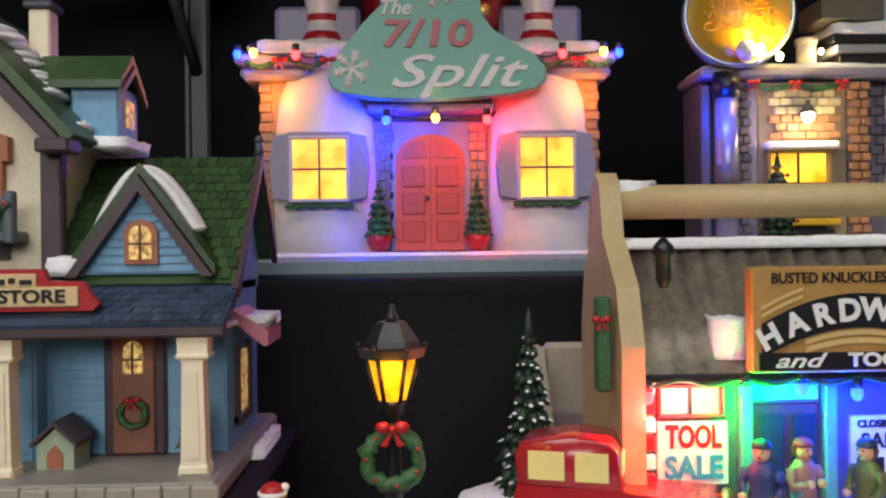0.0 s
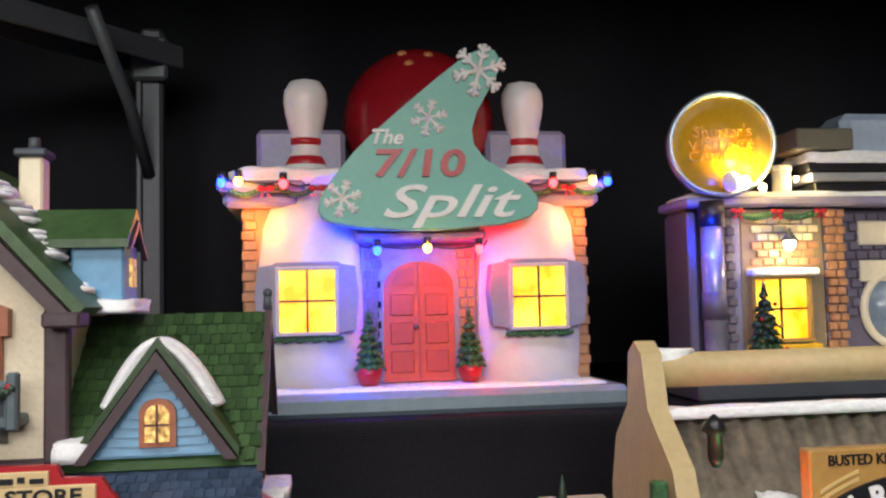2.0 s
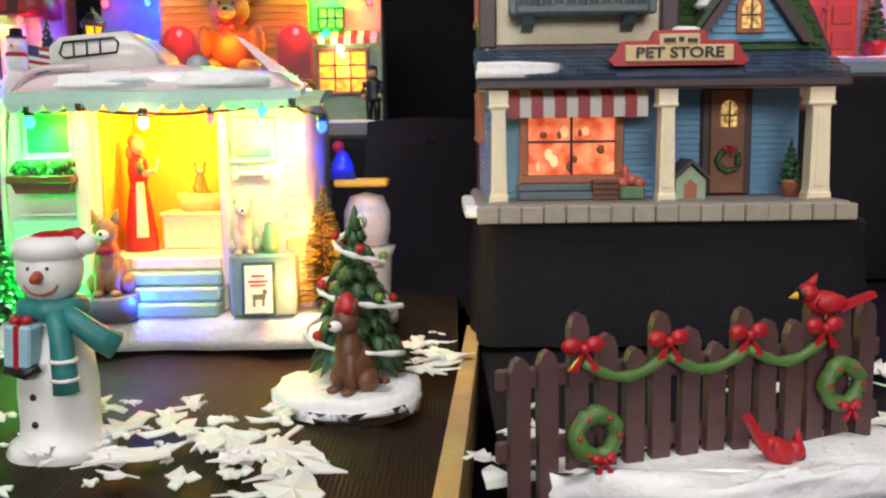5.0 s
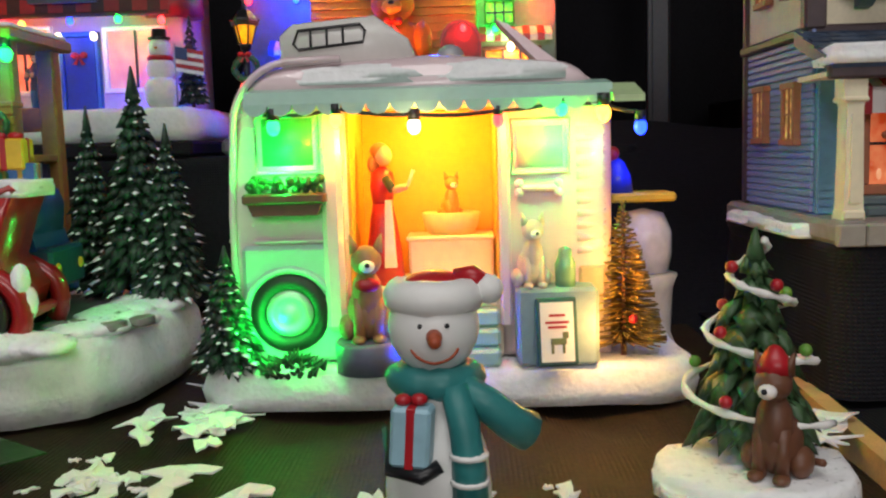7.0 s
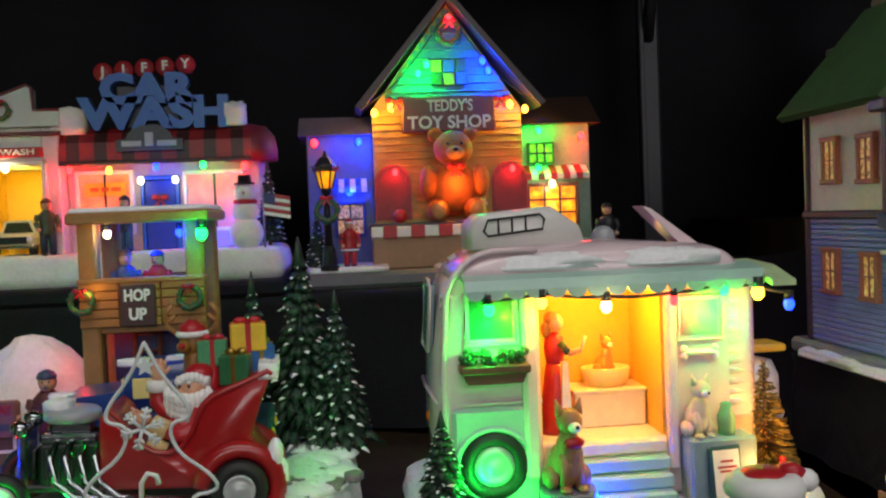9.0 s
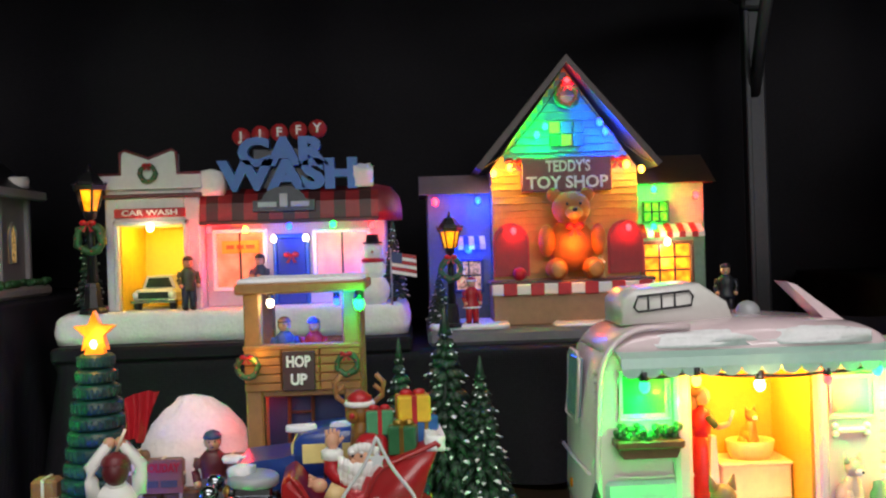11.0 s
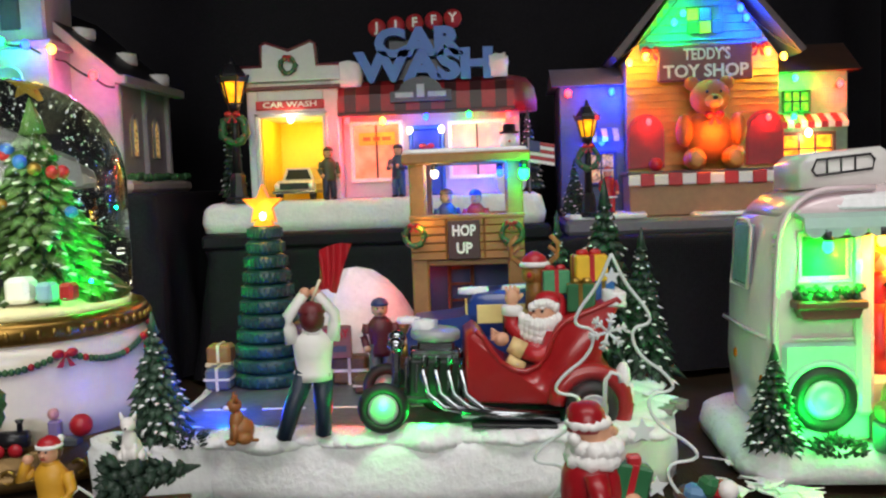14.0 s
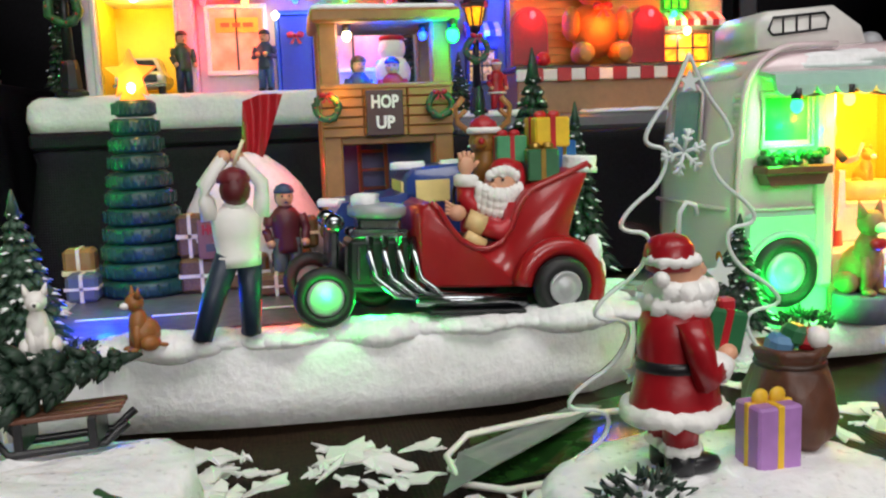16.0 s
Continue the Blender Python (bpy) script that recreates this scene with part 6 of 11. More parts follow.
def street_lamp(x, y, z, h, label, lit=True, with_wreath=True, name="street_lamp", watts=0.004):
    """Black six-sided lantern on a post with a stepped foot, wreath and bow."""
    s = h / 0.1
    t = thing(name, (x, y, z), label, "street lamp", "miniature street lamps")
    part("foot", B(t).lathe([(0.0095 * s, z), (0.0095 * s, z + 0.0022 * s), (0.008 * s, z + 0.0035 * s), (0.0065 * s, z + 0.004 * s), (0.0052 * s, z + 0.018 * s), (0.0042 * s, z + 0.0205 * s)], (x, y, 0), 8, smooth=False), BLACK, t)
    part("post", B(t).lathe([(0.0036 * s, z + 0.0195 * s), (0.0026 * s, z + 0.05 * s), (0.0024 * s, z + 0.063 * s), (0.004 * s, z + 0.064 * s), (0.0045 * s, z + 0.067 * s), (0.005 * s, z + 0.0685 * s)], (x, y, 0), 12), BLACK, t)
    R0, R1, za, zb = 0.0052 * s, 0.0088 * s, z + 0.0685 * s, z + 0.0825 * s
    gl = B(t)
    gl.lathe([(R0 * 0.9, za), (R1 * 0.9, zb)], (x, y, 0), 6, smooth=False)
    ln = part("lantern_glass", gl, PANE_LAMP if lit else PANE_OFF, t)
    f = B(t)
    for i in range(6):
        a = radians(60 * i)
        f.cyl((x + R0 * math.cos(a), y + R0 * math.sin(a), za), (x + R1 * math.cos(a), y + R1 * math.sin(a), zb), 0.0008 * s, seg=6)
    pieces("lantern_bar", f, BLACK, t)
    part("lantern_roof", B(t).lathe([(0.0105 * s, zb - 0.0002), (0.0112 * s, zb + 0.003 * s), (0.0095 * s, zb + 0.0035 * s), (0.0088 * s, zb + 0.0055 * s), (0.0048 * s, zb + 0.0115 * s), (0.0022 * s, zb + 0.0122 * s)], (x, y, 0), 6, smooth=False), BLACK, t)
    pk = B(t)
    for i in range(6):
        a = radians(60 * i)
        pk.ball((x + 0.0108 * s * math.cos(a), y + 0.0108 * s * math.sin(a), zb + 0.004 * s), 0.0011 * s, 0, 6)
    pieces("crest", pk, BLACK, t)
    part("finial", B(t).lathe([(0.0024 * s, zb + 0.0118 * s), (0.0022 * s, zb + 0.0135 * s), (0.0012 * s, zb + 0.0145 * s), (0.0012 * s, zb + 0.0165 * s), (0.0002, zb + 0.0175 * s)], (x, y, 0), 8), BLACK, t)
    if with_wreath:
        wreath(t, (x, y - 0.0028 * s, z + 0.050 * s), 0.0086 * s, 0.0026 * s, 1.15)
    if lit and watts:
        lamp(t, (x, y - R1 * 1.5, zb - 0.006 * s), LED["y"], watts, 0.004)
    return t


PANE_LAMP = glow_mat("lamp_yellow_pane", "e88a06", "ffc21e", 1.25, 120)
PANE_OFF = mat("amber_plastic_pane", "b8862a", var=0.15, rough=0.3)
fir("fir_tree", -0.5525, 0.662, 0.1275, 0.045, 0.009, "small dark fir beside the toy shop", 33, 8, 9)
street_lamp(-0.544, 0.640, 0.1275, 0.0885, "black lit street lamp with a wreath on the toy shop base", watts=0.003)

# ---- car wash ----
def doll(name, x, y, z, h, coat, legs, hat, label, turn=0, arms="down", trim=None, group="painted dolls", hair=None, flare=0.0, hem=0.36, beard=False, stance=(0.0, 0.0)):
    """A small painted doll, one plain mesh: boots, legs, coat, arms, head and hat."""
    b = B()
    M = pose(x, y, z, 0, 0, turn) @ Matrix.Diagonal((h, h, h, 1))
    for k in (-1, 1):
        o = stance[0] if k < 0 else stance[1]
        b.ball((k * 0.075 + o, -0.04, 0.03), (0.055, 0.09, 0.035), 3, 8, M)
        b.tube([M @ Vector(q) for q in ((k * 0.075 + o, 0, 0.02), (k * 0.075 + o * 0.55, -0.015, 0.24), (k * 0.06, 0, 0.5))], lambda q: (0.058 + 0.02 * q) * h, 9, 1)
    b.lathe([(0.135 + flare, hem), (0.14 + flare * 0.7, hem + 0.06), (0.125, 0.52), (0.14, 0.62), (0.15, 0.72), (0.09, 0.79), (0.05, 0.81)], (0, 0, 0), 14, 0, 0.72, M)
    for k in (-1, 1):
        sh = Vector((k * 0.15, 0, 0.72))
        if arms == "up":
            el, ha = Vector((k * 0.17, -0.02, 0.92)), Vector((k * 0.04, -0.05, 1.08))
        elif arms == "hold":
            el, ha = Vector((k * 0.19, -0.05, 0.56)), Vector((k * 0.07, -0.17, 0.6))
        elif arms == "ear" and k < 0:
            el, ha = Vector((k * 0.25, -0.06, 0.66)), Vector((k * 0.15, -0.08, 0.84))
        else:
            el, ha = Vector((k * 0.19, -0.01, 0.58)), Vector((k * 0.165, -0.09, 0.46))
        b.tube([M @ sh, M @ sh.lerp(el, 0.6), M @ el, M @ el.lerp(ha, 0.5), M @ ha], lambda q: (0.052 - 0.012 * q) * h, 8, 0)
        b.ball(tuple(ha), 0.045, 4, 8, M)
    b.ball((0, -0.01, 0.89), (0.085, 0.09, 0.1), 4, 12, M).ball((0, -0.1, 0.88), 0.018, 4, 6, M)
    for k in (-1, 1):
        b.ball((k * 0.032, -0.088, 0.908), 0.011, 3, 6, M)
    b.ball((0, -0.092, 0.848), (0.024, 0.01, 0.007), 2, 6, M)
    b.ball((0, 0.025, 0.895), (0.094, 0.088, 0.105), 5, 10, M)
    b.lathe([(0.062, 0.775), (0.078, 0.785), (0.074, 0.81), (0.055, 0.815)], (0, 0, 0), 12, 0, 0.9, M)
    b.lathe([(0.1, 0.935), (0.098, 0.96), (0.075, 1.0), (0.02, 1.025)], (0, 0.0, 0), 12, 2, 1, M)
    if beard:
        b.ball((0, -0.075, 0.815), (0.075, 0.06, 0.085), 6, 10, M).ball((0, 0.0, 0.8), (0.1, 0.09, 0.05), 6, 10, M)
    if trim:
        b.ball((0.06, 0.07, 0.985), 0.034, 6, 8, M)
        for r, zz in ((0.1, 0.94), (0.135 + flare, hem + 0.01)):
            b.lathe([(r - 0.01, zz - 0.02), (r + 0.012, zz - 0.01), (r + 0.012, zz + 0.015), (r - 0.01, zz + 0.02)], (0, 0, 0), 14, 6, 0.8 if zz < 0.5 else 1, M)
    return solid(name, b, [coat, legs, hat, BLACK, SKIN, hair or BROWN, trim or WHITE], (x, y, z), label, "figurine", group)


def car_wash():
    t = thing("car_wash", (-0.71, 0.67, 0.1245), "lit white car wash shop with blue letters on top", "village house")
    part("snow_base", slab(B(t), rounded(-0.842, -0.578, 0.63, 0.745, 0.014, 8, 0.002), 0.1247, 0.1475, 0, 0.001, 0.006), SNOW_DULL, t)
    white = mat("cool_white_wall", "cfd0d3", var=0.1)
    # bay built round its opening
    part("bay_wall", B(t).rng(-0.806, -0.7965, 0.648, 0.735, 0.1475, 0.241, bev=0.001).rng(-0.7465, -0.7345, 0.648, 0.735, 0.1475, 0.241, bev=0.001).rng(-0.7965, -0.7465, 0.648, 0.735, 0.2125, 0.241), white, t)
    part("bay_back", B(t).rng(-0.7965, -0.7465, 0.712, 0.716, 0.1475, 0.2125), mat("bay_yellow", "efd24a", var=0.06), t, "yellow lit wash bay")
    pieces("bay_side", B(t).rng(-0.7968, -0.7955, 0.652, 0.712, 0.1475, 0.2125).rng(-0.7475, -0.7462, 0.652, 0.712, 0.1475, 0.2125), mat("bay_side_yellow", "e8c83c"), t)
    lamp(t, (-0.772, 0.672, 0.204), (1.0, 0.60, 0.08), 0.030, 0.006)
    led(t, (-0.7715, 0.646, 0.211), "w", 0.008, 0.0036, cap=False)
    part("bay_frame", B(t).rng(-0.8, -0.7962, 0.6455, 0.65, 0.1475, 0.2165, bev=0.001).rng(-0.7468, -0.743, 0.6455, 0.65, 0.1475, 0.2165, bev=0.001).rng(-0.8, -0.743, 0.6455, 0.65, 0.2125, 0.2165, bev=0.001), white, t)
    part("bay_sign", B(t).rng(-0.7985, -0.745, 0.6455, 0.6485, 0.2185, 0.2255, bev=0.0006), RED, t)
    lettering(t, t, "CAR WASH", (-0.7715, 0.645, 0.222), 0.0058, WHITE, 0.0003, width=0.042, bold=0.0001)
    part("bay_cornice", B(t).rng(-0.809, -0.7315, 0.644, 0.737, 0.2335, 0.2365, bev=0.0006), mat("maroon_trim", "5a2630"), t)
    part("bay_parapet", B(t).prism([(-0.809, 0.24), (-0.809, 0.2505), (-0.792, 0.2505), (-0.792, 0.266), (-0.788, 0.2685), (-0.7705, 0.262), (-0.753, 0.2685), (-0.749, 0.266), (-0.749, 0.2505), (-0.7315, 0.2505), (-0.7315, 0.24)], 0.643, 0.65), white, t)
    part("parapet_trim", B(t).tube([(-0.809, 0.643, 0.2515), (-0.792, 0.643, 0.2515), (-0.7915, 0.643, 0.2675), (-0.788, 0.643, 0.2695), (-0.7705, 0.643, 0.263), (-0.753, 0.643, 0.2695), (-0.7495, 0.643, 0.2675), (-0.749, 0.643, 0.2515), (-0.7315, 0.643, 0.2515)], 0.0012, 6), mat("maroon_edge", "6a2a34"), t)
    wreath(t, (-0.7705, 0.6405, 0.2515), 0.0058, 0.0018, 1)
    # shop
    pk = mat("pink_white_wall", "c4b8bd", var=0.1)
    part("shop_wall", B(t).rng(-0.7345, -0.594, 0.665, 0.735, 0.1475, 0.235, bev=0.001), pk, t)
    aw = [(0.668, 0.24)] + [(0.651 + 0.002 * math.cos(radians(a)) - 0.006 * math.sin(radians(a)) ** 2, 0.222 + 0.016 * math.sin(radians(a))) for a in range(80, -40, -20)] + [(0.655, 0.209), (0.668, 0.212)]
    A = B(t).prism_x([(0.67, 0.2395), (0.66, 0.2385), (0.653, 0.2345), (0.649, 0.2275), (0.648, 0.2175), (0.648, 0.2115), (0.651, 0.2115), (0.67, 0.216)], -0.735, -0.598)
    a = part("awning", A, mat("plaid_red", "8e1c24", var=0.2), t, "dark red plaid awning")
    for i in range(7):
        x = -0.7295 + 0.0195 * i
        part("plaid_stripe", B(t).prism_x([(0.67, 0.24), (0.66, 0.239), (0.6527, 0.235), (0.6486, 0.2277), (0.6475, 0.2113), (0.648, 0.2113), (0.6492, 0.2273), (0.6535, 0.234), (0.66, 0.238), (0.67, 0.239)], x, x + 0.009), mat("plaid_dark", "3a1518") if i == 0 else bpy.data.materials["plaid_dark"], a)
    part("plaid_band", B(t).rng(-0.735, -0.598, 0.6468, 0.649, 0.2112, 0.2142, bev=0.0005), bpy.data.materials["plaid_dark"], a)
    part("awning_end", B(t).lathe([(0.001, 0.24), (0.012, 0.2375), (0.018, 0.23), (0.02, 0.22), (0.02, 0.2115)], (-0.6, 0.668, 0), 18), mat("plaid_end", "7a2030"), t)
    window(t, -0.7255, -0.6895, 0.163, 0.205, 0.6645, WHITE, glow_mat("lit_pink_pane", "f07850", "ffb088", 0.42, 60), 2, 1, 0.003)
    part("window_sign", B(t).rng(-0.7215, -0.6925, 0.6625, 0.6638, 0.189, 0.199), YELLOW, t)
    pieces("text_bar", B(t).rng(-0.718, -0.712, 0.662, 0.6626, 0.1925, 0.1955).rng(-0.71, -0.7045, 0.662, 0.6626, 0.1925, 0.1955).rng(-0.703, -0.696, 0.662, 0.6626, 0.1925, 0.1955), mat("orange_text", "c8641e"), t)
    window(t, -0.6475, -0.608, 0.163, 0.203, 0.6645, WHITE, glow_mat("lit_rose_pane", "d88a88", "f0b8a8", 0.35, 60), 2, 1, 0.003)
    part("door", B(t).rng(-0.679, -0.656, 0.6615, 0.666, 0.148, 0.2, bev=0.001), mat("deep_blue_door", "1c3d9c"), t, "deep blue door with a red wreath")
    part("door_frame", B(t).rng(-0.6815, -0.679, 0.66, 0.667, 0.148, 0.203, bev=0.0005).rng(-0.656, -0.6535, 0.66, 0.667, 0.148, 0.203, bev=0.0005).rng(-0.6815, -0.6535, 0.66, 0.667, 0.2, 0.203, bev=0.0005), BLUE, t)
    pieces("door_bow", bow(B(t), (-0.6675, 0.6605, 0.186), 0.0058, 0), RED, t)
    # arched sign over the awning
    s = part("arch_sign", B(t).prism([(-0.693, 0.2205), (-0.646, 0.2205), (-0.646, 0.2285), (-0.65, 0.2285)] + arc(-0.6695, 0.2285, 0.0165, 0.0105, 5, 175, 8) + [(-0.689, 0.2285), (-0.693, 0.2285)], 0.643, 0.6475), DKGREY, t)
    pieces("text_bar", B(t).rng(-0.689, -0.675, 0.642, 0.6435, 0.2235, 0.2275, bev=0.0003).rng(-0.6725, -0.6665, 0.642, 0.6435, 0.2235, 0.2335, bev=0.0003).rng(-0.664, -0.65, 0.642, 0.6435, 0.2235, 0.2275, bev=0.0003), mat("pale_grey_text", "b9bec6"), s)
    # big letters and lettered balls
    for word, x, z, wd, size in (("WASH", -0.6655, 0.2475, 0.108, 0.030), ("CAR", -0.6715, 0.2655, 0.07, 0.028)):
        lettering(t, t, word, (x, 0.655, z), size, mat("letter_blue", "3f74c8", var=0.08) if word == "WASH" else bpy.data.materials["letter_blue"], 0.004, "letters", shear=0.0, bold=0.0017, width=wd)
    for i, ch in enumerate("JIFFY"):
        x = -0.7025 + 0.01475 * i
        z = 0.2793 + 0.0012 * i
        q = part("sign_ball", B(t).lathe([(0.0066, -0.003), (0.007, -0.002), (0.007, 0.002), (0.0066, 0.003)], (0, 0, 0), 20, M=pose(x, 0.658, z, 90, 0, 0)), mat("ball_red", "b02c34") if i == 0 else bpy.data.materials["ball_red"], t)
        lettering(t, q, ch, (x, 0.6545, z), 0.0098, WHITE, 0.0004, bold=0.0003)
    part("letter_stand", B(t).rng(-0.695, -0.65, 0.66, 0.666, 0.235, 0.27, bev=0.001), DKGREY, t)
    part("snow", slab(B(t), rounded(-0.741, -0.716, 0.645, 0.68, 0.009), 0.234, 0.252, 0, 0.003, 0.008), SNOW_DULL, t)
    part("snow", slab(B(t), rounded(-0.62, -0.602, 0.65, 0.68, 0.008), 0.238, 0.255, 0, 0.003, 0.007), SNOW_DULL, t)
    for x, z, k, p in ((-0.7275, 0.208, "r", 0.030), (-0.7, 0.207, "y", 0.010), (-0.6665, 0.2085, "b", 0.022), (-0.633, 0.209, "g", 0.012), (-0.603, 0.2075, "r", 0.022), (-0.6805, 0.1995, "w", 0.003), (-0.6555, 0.1995, "w", 0.003), (-0.61, 0.165, "b", 0.03)):
        led(t, (x, 0.6475 if z > 0.2 else 0.659, z), k, p, 0.003, (0, -0.006 if z > 0.2 else -0.008, -0.006), cap=False)
    # Blue and red lights hung in front without bulbs, added for colour.
    lamp(t, (-0.64, 0.64, 0.162), LED["b"], 0.010, 0.004)
    lamp(t, (-0.628, 0.640, 0.190), LED["r"], 0.012, 0.004)
    lamp(t, (-0.72, 0.645, 0.185), LED["r"], 0.012, 0.004)


car_wash()
street_lamp(-0.813, 0.637, 0.1475, 0.112, "black lit street lamp with a wreath on the car wash base", watts=0.003)
fir("fir_tree", -0.8215, 0.655, 0.1475, 0.075, 0.009, "thin snow-tipped fir beside the car wash", 31, 10, 9)
fir("fir_tree", -0.588, 0.66, 0.1475, 0.066, 0.010, "small snow-tipped fir beside the car wash", 32, 9, 10)
doll("man_figurine", -0.742, 0.638, 0.1475, 0.04, mat("olive_coat", "4a5238"), DENIM, mat("brown_cap", "4a3a30"), "doll in an olive coat outside the wash bay", 30, group="dolls at the car wash")
doll("man_figurine", -0.6885, 0.64, 0.1475, 0.04, mat("slate_coat", "3a4660"), mat("blue_trousers", "3a5a86"), mat("dark_hair", "2a2226"), "doll in a slate coat carrying a parcel", -20, "hold", group="dolls at the car wash")
b = B()
for r, z in ((0.0125, 0.1575), (0.0095, 0.1735), (0.0078, 0.187)):
    b.ball((-0.603, 0.64, z), r, 0, 16)
b.lathe([(0.0075, 0.193), (0.0075, 0.1945), (0.005, 0.1945), (0.0045, 0.2), (0.0005, 0.2005)], (-0.603, 0.64, 0), 14, 1).ring((-0.603, 0.64, 0.1805), 0.0072, 0.0018, 2, 16, 6, "z").cyl((-0.603, 0.633, 0.187), (-0.603, 0.629, 0.1865), 0.0012, 0.0003, 6, 3)
solid("snowman", b, [SNOW_DULL, BLACK, RED, mat("carrot_paint", "c8641e")], (-0.603, 0.64, 0.1475), "white snowman with a black hat beside the car wash", "snowman")
fl = thing("flag", (-0.585, 0.628, 0.1475), "small striped flag on a pole beside the car wash", "flag")
part("pole", B(fl).cyl((-0.589, 0.628, 0.147), (-0.589, 0.628, 0.189), 0.0007, seg=6), GREYMETAL, fl)
for i in range(6):
    part("stripe", B(fl).prism([(-0.5885, 0.1865 - 0.0027 * i), (-0.57, 0.183 - 0.0027 * i), (-0.57, 0.1805 - 0.0027 * i), (-0.5885, 0.184 - 0.0027 * i)], 0.6272, 0.628), RED if i % 2 == 0 else WHITE, fl)
part("canton", B(fl).prism([(-0.5885, 0.1867), (-0.5805, 0.1852), (-0.5805, 0.1775), (-0.5885, 0.1787)], 0.6266, 0.6272), NAVY, fl)


c = thing("parked_car", (-0.7725, 0.672, 0.1475), "pale sedan parked in the yellow wash bay", "car")
part("body", B(c).rng(-0.789, -0.756, 0.652, 0.70, 0.153, 0.1635, bev=0.003), mat("pale_car", "c9c6b8"), c)
part("cabin", B(c).prism([(-0.786, 0.163), (-0.759, 0.163), (-0.763, 0.1735), (-0.782, 0.1735)], 0.668, 0.70), mat("pale_cab", "d8d4c0"), c)
part("windscreen", B(c).prism([(-0.783, 0.1645), (-0.762, 0.1645), (-0.765, 0.172), (-0.78, 0.172)], 0.6668, 0.6682), mat("dark_glass", "3a3c34", rough=0.1), c)
part("grille", B(c).rng(-0.784, -0.761, 0.6505, 0.6525, 0.1565, 0.1615, bev=0.0005), BLACK, c)
for x in (-0.786, -0.759):
    part("headlight", B(c).ball((x, 0.6505, 0.1595), (0.0022, 0.001, 0.0022), 0, 8), WHITE, c)
    part("wheel", B(c).cyl((x - 0.002, 0.658, 0.1525), (x + 0.002, 0.658, 0.1525), 0.005, seg=14), RUBBER, c)
part("bumper", B(c).rng(-0.79, -0.755, 0.6495, 0.652, 0.153, 0.1555, bev=0.0008), CHROME, c)

doll("santa_figurine", -0.5285, 0.645, 0.1285, 0.036, mat("toy_santa_red", "a81c26"), RED, RED, "small santa doll on the toy shop base", 15, group="dolls at the toy shop", trim=SNOW_DULL, flare=0.05)
doll("man_figurine", -0.332, 0.642, 0.1275, 0.041, mat("black_coat", "22262c"), BLACK, mat("black_hat", "1c2028"), "doll in a long black coat by the toy shop", -15, group="dolls at the toy shop", flare=0.03)

